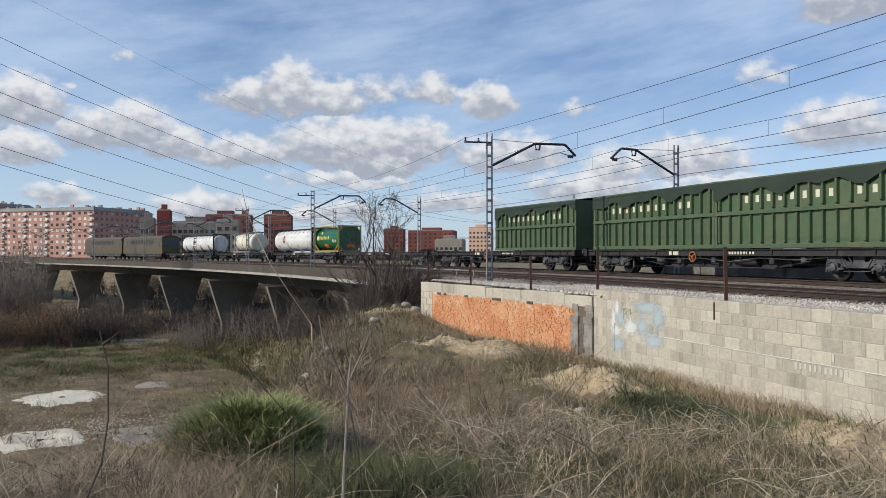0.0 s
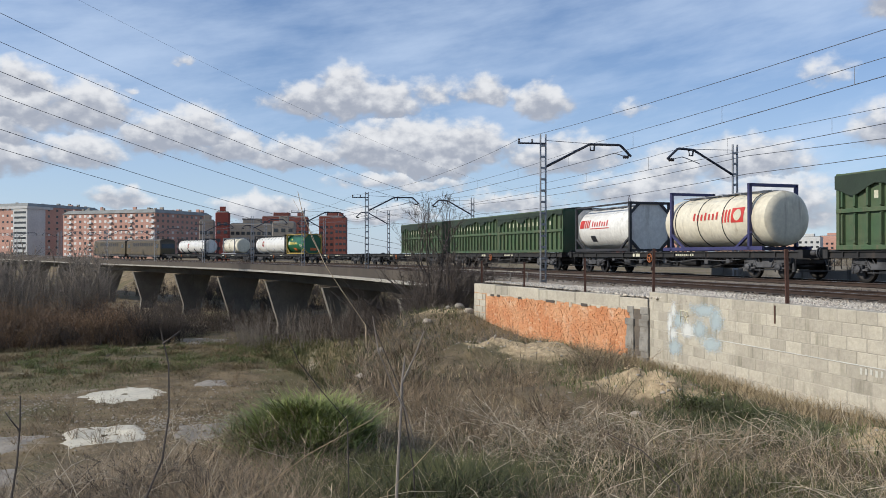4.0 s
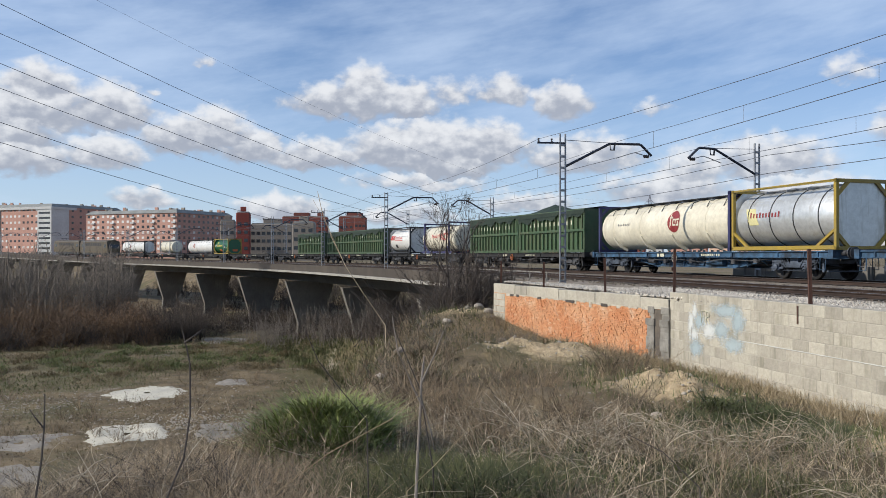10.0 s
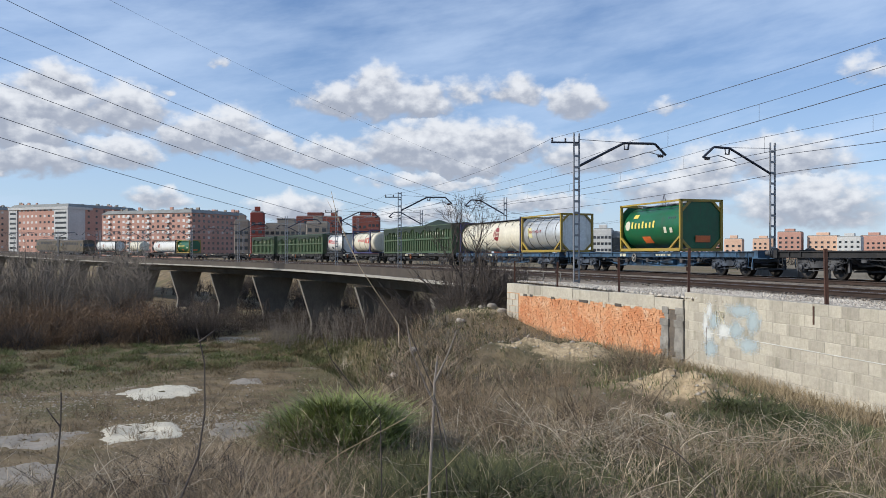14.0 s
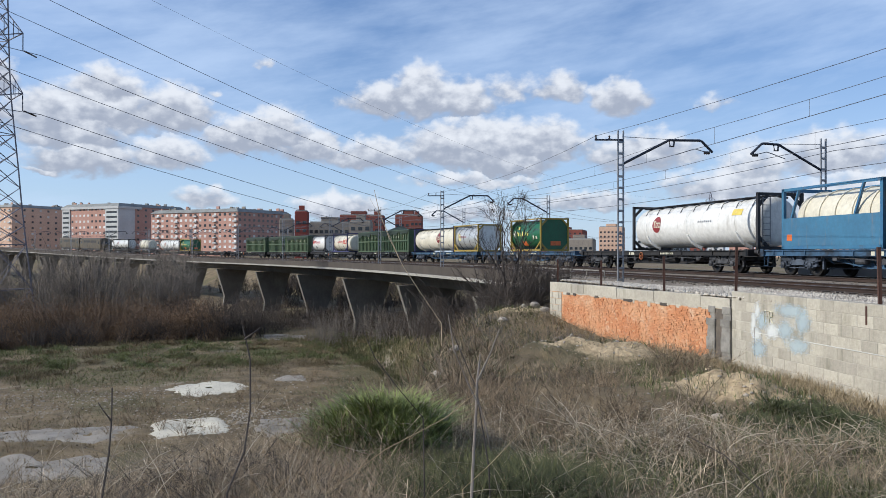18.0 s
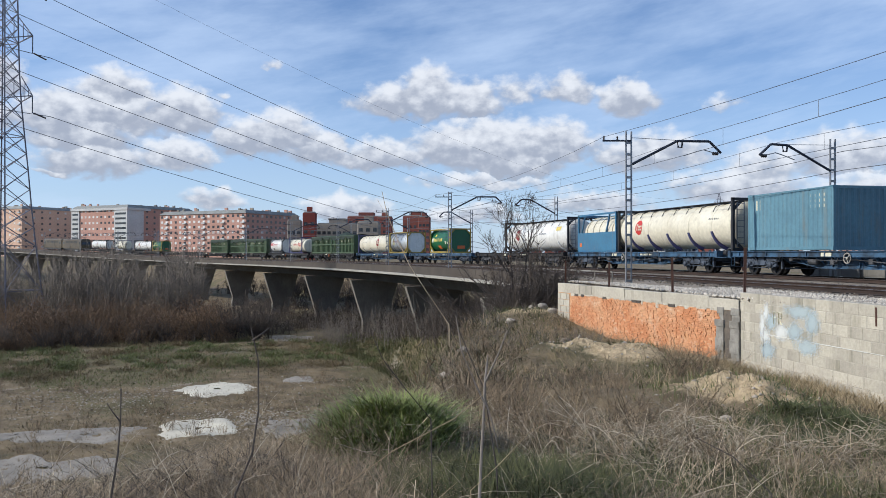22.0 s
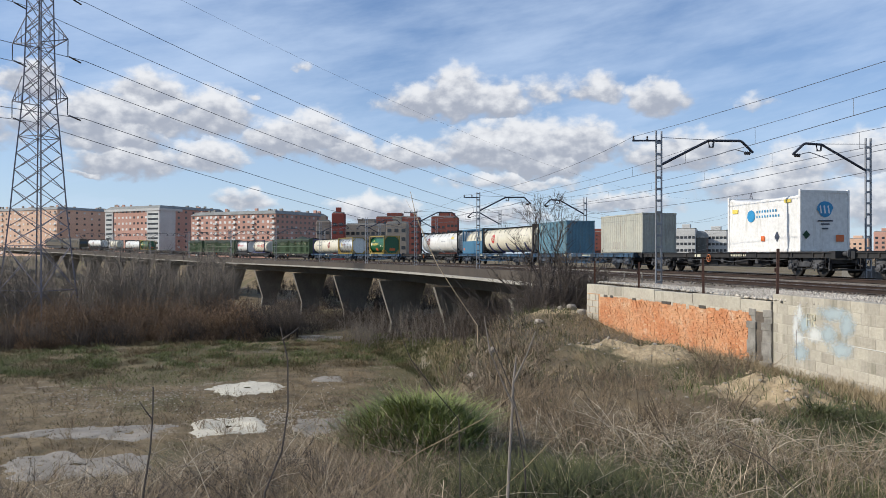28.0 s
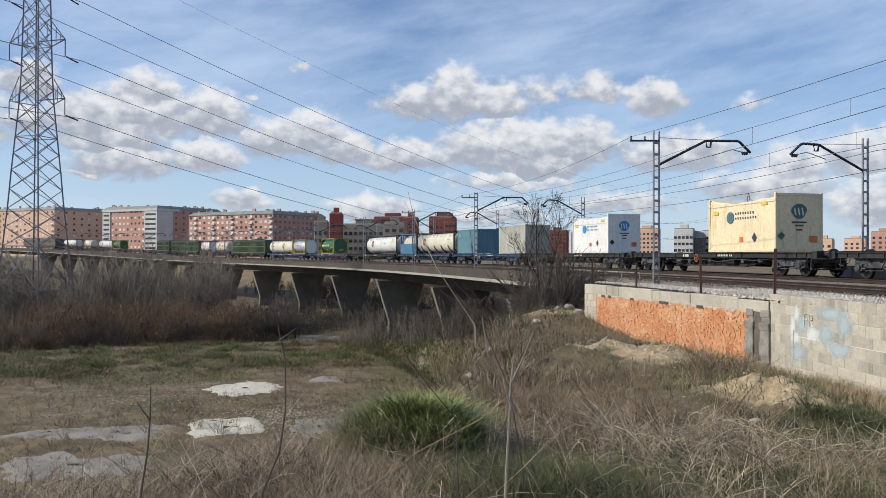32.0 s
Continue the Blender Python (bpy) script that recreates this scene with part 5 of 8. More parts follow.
tk, r, zc, h = tank_forty("tank_container", "long white tank container with dark ribs and open end frames", WHITE_TANK, DARK_FRAME, True, (1.2, 0.8, RED_LOGO), 12.19, 4, DARK_FRAME)
load(tk, 83.5, 71.2, mids[0])
tk, r, zc, h = tank_twenty("tank_container", "cream swap tank with rounded bare ends", CREAM_TANK, GALV, 2.6, 6.4, 3, False)
load(tk, 63.5, 57.1, mids[1])
tk, r, zc, h = tank_forty("tank_container", "long white tank container with a round emblem", WHITE_TANK, DARK_FRAME, False, (2.6, 0.9, RED_LOGO), 12.19, 4)
load(tk, 49.6, 37.4, mids[2])


def green_tank():
    tk, r, zc, h = tank_twenty("tank_container", "dark green tank container in a yellow frame", GREEN_TANK, YELLOW_FRAME, 2.59, 6.06)
    part("word_bars", word_bars(1.9, zc - 0.05, 7, 0.27, 0.36, r, zc), GOLD_MARK, tk, "yellow letters shown as bars")
    part("round_label", disc(2.3, zc + 0.12, 0.26, 0.26, r, zc), LETTER, tk)
    part("orange_plate", patch(0.1, 0.95, zc - 0.85, zc - 0.5, r, zc), ORANGE_MARK, tk)
    part("white_labels", patch(-1.6, -1.35, zc - 0.35, zc - 0.05, r, zc, sh=patch(-2.15, -1.9, zc - 0.35, zc - 0.1, r, zc)), LETTER, tk)
    part("yellow_mark", patch(1.4, 1.85, zc + 0.5, zc + 0.7, r, zc), GOLD_MARK, tk)
    e = Shape()
    e.add([(-h + 0.02, -0.5, 0.45), (-h + 0.02, 0.35, 0.45), (-h + 0.02, 0.35, 0.78), (-h + 0.02, -0.5, 0.78)], [(0, 1, 2, 3)])
    part("end_plate", e, ORANGE_MARK, tk)
    part("data_bars", word_bars(-1.7, zc + 0.35, 4, 0.14, 0.12, r, zc), NAVY_LOGO, tk)
    return tk


load(green_tank(), 36.7, 30.6, mids[2])
load(open_box("green ribbed open-top container under a dark sheet", 0.0, 1), 0.0, -9.1, mids[4])
load(open_box("green ribbed open-top container under a dark sheet", 0.0, 2), -10.9, -20.0, mids[5])
load(open_box("green ribbed open-top container with pale lettering", 0.0, 3), -20.0, -29.1, mids[5])
tk, r, zc, h = tank_twenty("tank_container", "white tank container in a dark frame with red sign", WHITE_TANK, DARK_FRAME)
wheel_logo(tk, r, zc, 2.35, True)
part("data_label", patch(0.9, 1.45, zc - 0.72, zc - 0.4, r, zc), DARK_FRAME, tk)
load(tk, -30.6, -36.66, mids[6])
tk, r, zc, h = tank_twenty("tank_container", "cream swap tank with hoops, red sign and rounded bare ends", CREAM_TANK, NAVY_FRAME, 2.75, 7.15, 4, False)
part("word_bars", word_bars(1.2, zc + 0.05, 7, 0.2, 0.34, r, zc), BRIGHT_RED, tk)
sg = Shape()
for k in range(3):
    patch(-0.95 - k * 0.2, -0.83 - k * 0.2, zc - 0.1, zc + 0.45, r, zc, sh=sg)
patch(-2.25, -1.45, zc - 0.12, zc + 0.5, r, zc, sh=sg)
part("red_sign", sg, BRIGHT_RED, tk)
part("white_disc", disc(-1.85, zc + 0.2, 0.24, 0.24, r, zc, out=0.02), LETTER, tk)
load(tk, -39.6, -46.75, mids[6])
load(open_box("green ribbed open-top container under a dark sheet", 0.05, 4), -50.7, -59.8, mids[7])
load(open_box("green ribbed open-top container with a heaped dark sheet", 0.3, 5), -59.9, -69.0, mids[7])
tk, r, zc, h = tank_forty("tank_container", "long cream tank container with a round dark red emblem", CREAM_TANK, NAVY_FRAME, False, (-1.6, 1.15, RED_LOGO), 12.19, 4)
part("data_bars", word_bars(3.9, zc + 0.1, 7, 0.12, 0.12, r, zc, 0.6), NAVY_LOGO, tk)
load(tk, -70.7, -82.9, mids[8])
tk, r, zc, h = tank_twenty("tank_container", "bare steel tank container in a yellow frame", STEEL_TANK, YELLOW_FRAME, 2.59, 6.06, 4)
part("word_bars", word_bars(1.9, zc + 0.05, 10, 0.14, 0.22, r, zc), RED_LOGO, tk)
part("yellow_lozenge", patch(1.35, 1.95, zc - 0.25, zc + 0.45, r, zc, 0.3, 0.008), plain("pale_yellow_mark", (0.72, 0.66, 0.34)), tk)
load(tk, -83.0, -89.1, mids[8])
load(green_tank(), -97.0, -103.1, mids[9])
tk, r, zc, h = tank_forty("tank_container", "long white tank container with a round dark emblem", WHITE_TANK, DARK_FRAME, False, (3.3, 1.0, RED_LOGO), 12.19, 3)
part("data_bars", word_bars(-1.0, zc + 0.1, 7, 0.12, 0.12, r, zc, 0.6), NAVY_LOGO, tk)
part("yellow_label", patch(-4.7, -3.9, zc + 0.35, zc + 0.65, r, zc), GOLD_MARK, tk)
load(tk, -117.5, -129.7, mids[10])

# blue half-open frame with a cream tank inside
tk = thing("framed_tank", "cream hooped tank inside a blue half-panelled frame", "tank container")
fr = Shape()
for x in (-2.96, 2.96):
    corner_frame(fr, x, 1.22, 0, 2.6, 0.14, False)
for y in (-1.16, 1.16):
    fr.box(-3, y - 0.05, 0.0, 3, y + 0.05, 0.14).box(-3, y - 0.04, 2.48, 3, y + 0.04, 2.6)
    for x in (-2.0, 1.9):
        fr.beam((x + 0.5, y, 1.3), (x, y, 2.5), 0.1, 0.08)
part("frame", fr, BLUE_FRAME, tk)
pn = Shape()
for y in (-1.2, 1.2):
    pn.box(-2.9, y - 0.02, 0.14, 2.9, y + 0.02, 1.32)
part_each("side_panel", pn, surface("faded_blue_panel", (0.05, 0.17, 0.28), (0.045, 0.14, 0.235), 0.55, 0.8, 7.0, 0.1, 0, 0.04, (0.24, 0.16, 0.10), 1), tk, "faded blue side panels with rust marks")
part("tank", Shape().lathe(dome(-2.8, 2.3, 1.08), 30, 1.3), CREAM_TANK, tk, smooth=True)
hp = Shape()
for x in np.linspace(-2.2, 1.7, 5):
    hp.lathe([(x - 0.04, 1.07), (x - 0.04, 1.13), (x + 0.04, 1.13), (x + 0.04, 1.07)], 30, 1.3)
part_each("hoop", hp, CREAM_TANK, tk)
part("orange_plate", flat_mark(2.3, 2.65, 0.35, 0.62, 1.225), ORANGE_MARK, tk)
load(tk, -131.6, -137.66, mids[11])
tk, r, zc, h = tank_forty("tank_container", "long cream tank container with dark saddle ribs", CREAM_TANK, DARK_FRAME, True, (3.5, 0.95, BRIGHT_RED), 12.4, 5, NAVY_FRAME)
part("data_bars", word_bars(-4.0, zc + 0.3, 6, 0.1, 0.1, r, zc, 0.6), NAVY_LOGO, tk)
load(tk, -137.9, -150.25, mids[11])
bx, h, half = dry_box("dry_container", "light blue corrugated shipping container", BLUE_BOX)
part("white_label", flat_mark(2.05, 2.4, 1.85, 2.3, half + 0.005), LETTER, bx)
mk = Shape()
for k in range(4):
    for q in range(3):
        flat_mark(-2.6 + k * 0.28, -2.42 + k * 0.28, 2.2 - q * 0.22, 2.32 - q * 0.22, half + 0.005, mk)
part("number_marks", mk, LETTER, bx)
load(bx, -151.8, -157.86, mids[12])
bx, h, half = dry_box("dry_container", "weathered grey corrugated shipping container", GREY_BOX)
part("patched_panel", flat_mark(0.2, 1.4, 0.25, 0.75, half + 0.005), PALE_CONCRETE, bx)
load(bx, -164.1, -170.16, mids[12])
load(gas_box("white gas container with a blue emblem", WHITE_BOX, BLUE_LOGO, 1), -180.6, -186.7, mids[13])
load(gas_box("cream-yellow gas container with a dull blue emblem", YELLOW_BOX, surface("dull_blue_emblem", (0.07, 0.15, 0.18), (0.06, 0.13, 0.16)), 2), -200.0, -206.1, mids[14])

SPEED, BRAKE = 7.023, -0.0584


def run(t):
    """Metres run by the train after t seconds."""
    return SPEED * t + 0.5 * BRAKE * t * t


def motions():
    for ob, s, half, z, dx in CONSIST:
        walk(ob, [(float(t), along(s + run(t), half) @ pose(dx, 0, z)) for t in np.arange(0, 32.01, 1.0)])
    sets = [o for ob, s, half, z, dx in CONSIST[5:18] if ob.name.startswith("container_wagon") for b in ob.children if b.name.startswith("bogie") for o in b.children]
    for o in sets:
        at = o.matrix_basis.copy()
        walk(o, [(k / 10, at @ Matrix.Rotation(run(k / 10) / 0.46, 4, "Y")) for k in range(0, 321)])
RNG = np.random.default_rng(7)
wall_r = thing("wall_1", "grey concrete block boundary wall with faded graffiti", "wall", wall_pose(CORNER, RIGHT_END, TOP_R), kind="structure")
span = (RIGHT_END - CORNER).length
part("mortar_core", Shape().box(0.01, 0.005, -2.4, span, DEEP - 0.02, -0.02), MORTAR, wall_r, "pale mortar joints")
BLOCK_ME = [Shape().box(0, 0, 0, LONG * f - 0.012, DEEP, COURSE - 0.012, 0.008).mesh("block", BLOCK) for f in (1.0, 0.5, 0.75)]
rest = Shape()
for row in range(11):
    x, z = -0.0, -COURSE * (row + 1)
    first = row % 2
    while x < span - 0.1:
        k = 1 if first else (2 if RNG.random() < 0.06 else 0)
        first = False
        w = LONG * (1.0, 0.5, 0.75)[k]
        dy = float(RNG.normal(0, 0.002))
        if x < 9.6 and row < 10:
            part("block", BLOCK_ME[k], None, wall_r, m=pose(x, dy, z))
        else:
            rest.box(x, dy, z, x + w - 0.012, DEEP + dy, z + COURSE - 0.012, 0.008)
        x += w
tagged(part("block", rest, BLOCK, wall_r), kind="stuff")


def spray_paint(name, col, cover):
    """Thin sprayed paint that fades out to its edge and is worn through in spots."""
    m = bpy.data.materials.new(name)
    m.use_nodes = True
    n = Nodes(m.node_tree)
    bsdf = m.node_tree.nodes["Principled BSDF"]
    bsdf.inputs["Base Color"].default_value, bsdf.inputs["Roughness"].default_value = (*col, 1), 0.9
    at = n.node("ShaderNodeTexCoord")
    mid = n.node("ShaderNodeVectorMath")
    mid.operation = "DISTANCE"
    mid.inputs[1].default_value = (0.5, 0.5, 0.5)
    flat = n.node("ShaderNodeMapping")
    flat.inputs["Scale"].default_value, flat.inputs["Location"].default_value = (1, 0, 1), (0, 0.5, 0)
    n.link(at.outputs["Generated"], flat.inputs[0])
    n.link(flat.outputs[0], mid.inputs[0])
    worn = n.math("ADD", n.noise(at.outputs["Object"], 6.0, 5.0, 0.65), n.math("MULTIPLY", n.noise(at.outputs["Object"], 45.0, 3.0, 0.6), 0.5))
    thick = n.math("ADD", n.math("MULTIPLY", mid.outputs["Value"], -3.2), n.math("MULTIPLY", worn, 1.3))
    clear = n.node("ShaderNodeBsdfTransparent")
    mixer = n.node("ShaderNodeMixShader")
    n.link(n.math("MULTIPLY", n.ramp(thick, -0.15, 0.8), cover), mixer.inputs[0])
    n.link(clear.outputs[0], mixer.inputs[1])
    n.link(bsdf.outputs[0], mixer.inputs[2])
    n.link(mixer.outputs[0], m.node_tree.nodes["Material Output"].inputs[0])
    return m


WHITE_SPRAY = surface("faded_white_spray", (0.58, 0.57, 0.50), (0.48, 0.46, 0.40), 0.9, 5.0, 30.0, 0.1)
PALE_SPRAY = spray_paint("thin_white_spray", (0.68, 0.70, 0.68), 0.7)
BLUE_SPRAY = spray_paint("thin_blue_spray", (0.42, 0.52, 0.56), 0.6)


LETTER_SPRAY = surface("cream_sprayed_paint", (0.78, 0.74, 0.56), (0.68, 0.65, 0.50), 0.9, 3.0, 30.0, 0.05)


# x, z, half width, half height, lean
for k, (x, z, hw, hh, lean, mat) in enumerate((
        (1.00, -0.36, 0.10, 0.24, 0.10, PALE_SPRAY), (0.93, -0.62, 0.12, 0.34, -0.06, PALE_SPRAY), (1.02, -0.84, 0.24, 0.18, 0.0, PALE_SPRAY), (1.24, -0.55, 0.26, 0.22, 0.0, BLUE_SPRAY), (1.55, -0.72, 0.30, 0.22, 0.1, PALE_SPRAY),
        (2.15, -0.28, 0.60, 0.17, 0.1, BLUE_SPRAY), (2.62, -0.46, 0.30, 0.30, 0.0, BLUE_SPRAY), (2.05, -0.66, 0.34, 0.24, 0.0, BLUE_SPRAY), (2.45, -0.92, 0.46, 0.20, 0.0, BLUE_SPRAY), (1.10, -1.12, 0.34, 0.24, 0.0, BLUE_SPRAY))):
    y = -0.004 - 0.0006 * k
    hw, hh = hw * 1.6, hh * 1.6
    sh = Shape().add([(-hw, 0, -hh), (hw, 0, -hh), (hw + lean, 0, hh), (-hw + lean, 0, hh)], [(0, 1, 2, 3)])
    part("graffiti", sh, mat, wall_r, "faded white sprayed patch" if mat is PALE_SPRAY else "faded pale blue sprayed patch", pose(x, y, z))


def strokes(name, word, x, z, w, h, wall, label):
    """Letters of plain strokes, reading along x."""
    forms = {"F": ((0, 0, 0, 1), (0, 1, 1, 1), (0, 0.55, 0.8, 0.55)), "R": ((0, 0, 0, 1), (0, 1, 0.9, 0.95), (0.9, 0.95, 0.9, 0.6), (0.9, 0.6, 0, 0.5), (0.2, 0.5, 1, 0)), "bar": ((0.0, 0.1, 0.0, 0.9), (0.0, 0.9, 0.7, 0.9), (0.1, 0.1, 0.7, 0.1))}
    sh = Shape()
    for i, c in enumerate(word):
        for a, b, p, q in forms.get(c, forms["bar"]):
            sh.beam((x + (i + a * 0.7) * w, -0.008, z + b * h), (x + (i + p * 0.7) * w, -0.008, z + q * h), 0.006, h * 0.13, up=(0, 1, 0))
    return part(name, sh, LETTER_SPRAY, wall, label)


strokes("graffiti_letters", "FR", 1.34, -0.58, 0.17, 0.24, wall_r, "sprayed white letters F R")
bars = Shape()
for k in range(4):
    bars.box(6.75 + k * 0.11, -0.006, -0.75, 6.795 + k * 0.11, -0.002, -0.64)
for k in range(11):
    bars.box(6.34 + k * 0.1, -0.006, -0.95 + 0.01 * (k % 3), 6.385 + k * 0.1, -0.002, -0.85)
part("graffiti_letters", bars, WHITE_SPRAY, wall_r, "hand-painted white names shown as bars")
ln = Shape().box(1.0, -0.008, -0.823, span, 0.02, -0.811)
part("mortar_line", ln, surface("white_mortar_line", (0.66, 0.65, 0.6), (0.5, 0.49, 0.45), 0.9, 2.0, 20.0), wall_r, "whitish pointed joint")

wall_l = thing("wall_2", "broken wall with orange brick face under grey concrete slabs", "wall", wall_pose(LEFT_END, CORNER, TOP_L), kind="structure")
span = (CORNER - LEFT_END).length
part("wall_core", Shape().box(0.0, 0.016, -2.6, span, 0.34, -0.28), BRICK_BED, wall_l, "crumbling mortar and brick behind the face")
for a, b, dz in ((0.0, 1.55, 0.0), (1.60, 2.35, -0.03), (2.40, 4.3, -0.01), (4.36, 6.2, -0.05), (6.26, 8.2, -0.02), (8.24, span - 0.1, -0.08)):
    part("slab", Shape().box(a, 0.0, -0.29, b + 0.035, 0.24, dz * 0.6, 0.012), BLOCK, wall_l, "grey concrete capping slab")
for row in range(7):
    for a, b in ((0.0, 0.42), (0.43, 0.86)) if row % 2 else ((0.0, 0.21), (0.22, 0.64), (0.65, 0.86)):
        part("block", Shape().box(a, 0.0, -0.30 - COURSE * (row + 1), b - 0.012, 0.3, -0.30 - COURSE * row - 0.012, 0.008), BLOCK, wall_l)
ragged = Shape()
x = 0.95
while x < span - 0.9:
    w = float(RNG.uniform(0.06, 0.3))
    d = abs(float(RNG.normal(0, 0.05)))
    ragged.box(x, 0.002, -0.30 - d, x + w, 0.2, -0.27, 0.012)
    x += w
part("broken_edge", ragged, BLOCK, wall_l, "ragged lower edge of the capping")
bk = Shape()
for row in range(46):
    z = -0.33 - 0.043 * (row + 1)
    x = 0.9 + (0.06 if row % 2 else 0)
    while x < span - 0.85:
        w = float(RNG.uniform(0.05, 0.2))
        if RNG.random() > 0.03:
            dy = float(RNG.normal(0, 0.005)) + 0.008 * math.sin(x * 1.3 + row * 0.2)
            tip = float(RNG.normal(0, 0.003))
            bk.add([(x, dy, z), (x + w - 0.006, dy + tip, z + tip), (x + w - 0.006, 0.1, z), (x, 0.1, z), (x + 0.003, dy + 0.003, z + 0.040), (x + w - 0.009, dy + tip, z + 0.039), (x + w - 0.006, 0.1, z + 0.040), (x, 0.1, z + 0.040)],
                   [(0, 1, 5, 4), (4, 5, 6, 7), (1, 2, 6, 5), (0, 4, 7, 3), (0, 3, 2, 1)])
        x += w
tagged(part("bricks", bk, BRICK, wall_l, "broken orange hollow bricks with pale mortar"), kind="stuff")
# dark brown blocks just below the capping slabs
hole = Shape()
for x, w in ((1.25, 0.3), (1.7, 0.22), (3.1, 0.25), (4.75, 0.38), (5.0, 0.25), (6.55, 0.36)):
    hole.box(x, -0.015, -0.36, x + w * 0.8, 0.05, -0.29, 0.008)
part_each("dark_stone", hole, surface("dark_brown_stone", (0.06, 0.05, 0.042), (0.09, 0.075, 0.06)), wall_l)
jamb = Shape()
for k in range(13):
    z = -0.25 - 0.14 * k
    a = float(RNG.uniform(-0.11, 0.12))
    jamb.box(span - 0.86 + a, -0.03 + a * 0.4, z - 0.14, span - 0.56 - a * 0.5, 0.3, z + 0.01, 0.008)
    jamb.box(span - 0.30 + a * 0.6, -0.06 + a * 0.3, z - 0.14, span + 0.02, 0.3, z + 0.01, 0.008)
part("broken_jamb", jamb, surface("rough_grey_concrete", (0.34, 0.32, 0.28), (0.2, 0.185, 0.16), 0.95, 3.0, 20.0, 0.6), wall_l, "rough broken concrete edge")
# dark panel that stands for the shadow in the gap between the jambs
part("gap_shadow_wall", Shape().box(span - 0.62, 0.010, -2.4, span - 0.2, 0.3, -0.3), surface("dark_gap_shade", (0.10, 0.085, 0.07), (0.16, 0.13, 0.10), 0.95, 3.0, 20.0, 0.6), wall_l)

part("rust_streak", Shape().box(4.36, -0.012, -0.36, 4.40, 0.0, -0.05, 0.004), RUST, wall_r, "rusty iron bar let into the wall")
part("rust_streak", Shape().box(0.93, -0.006, -1.3, 0.945, 0.0, -0.7), RUST, wall_r, "thin rusty streak down the blocks")

# rusty fence posts on the walls
for i, (x, y, z0, z1, lx, ly) in enumerate(((4.83, 14.10, 0.05, 1.04, -0.03, 0.0), (3.40, 18.45, 0.0, 1.08, 0.02, 0.0), (2.18, 21.1, -0.2, 0.86, -0.02, 0.0), (0.70, 24.1, -0.2, 0.72, 0.01, 0.0), (-0.58, 26.75, -0.2, 0.72, 0.0, 0.0))):
    fp = thing("fence_post", "leaning rusty steel fence post on the wall", "fence post", pose(x + 0.1, y + 0.03, z0), "wall fence posts")
    sh = Shape().beam((0, 0, -0.3), (lx, ly, z1 - z0), 0.055, 0.012).beam((0.022, -0.02, -0.3), (lx + 0.022, ly - 0.02, z1 - z0), 0.012, 0.055)
    part("angle_bar", sh, RUST, fp)
    part("strap", Shape().beam((-0.03, 0, 0.62), (0.04, 0.01, 0.62), 0.02, 0.08), RUST, fp)

# gravel between the wall and the track
edge = strip(-75, -20.3, 1.0, ((12.75, -0.03), (11.2, -0.10), (8.5, -0.30), (NEAR + 1.6, -0.30), (NEAR + 1.6, -1.0), (12.75, -1.0)))
tagged(new("gravel_strip", edge.mesh("gravel_strip", BALLAST_BED)), "pale gravel strip between the wall and the track", "gravel", kind="structure")


def stones(name, n, s_range, o_range, height, size, mat, label):
    rng = np.random.default_rng(11)
    s, o = rng.uniform(*s_range, n), rng.uniform(*o_range, n)
    h = np.interp(s, STEP, HEAD)
    c = np.stack([np.interp(s, STEP, PX) - np.cos(h) * o, np.interp(s, STEP, PY) - np.sin(h) * o, np.interp(s, STEP, PZ) + height(o)], 1)
    unit = np.array([(1, 0, 0), (0, 1, 0), (-1, 0, 0), (0, -1, 0), (0, 0, 1), (0, 0, -1)], float)
    tri = np.array([(0, 1, 4), (1, 2, 4), (2, 3, 4), (3, 0, 4), (1, 0, 5), (2, 1, 5), (3, 2, 5), (0, 3, 5)])
    v = unit[None] * rng.uniform(0.6, 1.4, (n, 6, 1)) + rng.normal(0, 0.22, (n, 6, 3))
    a = rng.uniform(0, 6.28, n)
    ca, sa = np.cos(a)[:, None], np.sin(a)[:, None]
    v = np.stack([v[..., 0] * ca - v[..., 1] * sa, v[..., 0] * sa + v[..., 1] * ca, v[..., 2] * 0.8], -1)
    v = v * rng.uniform(*size, (n, 1, 1)) + c[:, None]
    f = (tri[None] + 6 * np.arange(n)[:, None, None]).reshape(-1, 3)
    tagged(new(name, array_mesh(name, v.reshape(-1, 3), f, mat)), label, "gravel", kind="stuff")


stones("ballast_stones", 36000, (-46, -19), (6.4, 12.9), lambda o: np.interp(o, (6.4, 8.5, 11.2, 12.9), (-0.29, -0.29, -0.09, -0.01)), (0.025, 0.056), BALLAST, "loose pale crushed stones beside the track")
stones("track_stones", 14000, (-46, 20), (-2.0, 6.6), lambda o: np.where(o > 2.6, -0.27, -0.21), (0.03, 0.055), TRACK_STONE, "loose crushed stones between the rails")

# low rail of the viaduct's near end
hr = thing("handrail", "grey tubular handrail beside the viaduct's end", "railing")
part("top_rail", Shape().tube([line_at(s, 8.75, 0.18) for s in np.arange(-13, -2.9, 1.0)], 0.022), PALE_CONCRETE, hr)
for s in np.arange(-13, -2.9, 2.0):
    part("upright", Shape().tube([line_at(s, 8.75, -0.75), line_at(s, 8.75, 0.18)], 0.022), PALE_CONCRETE, hr)

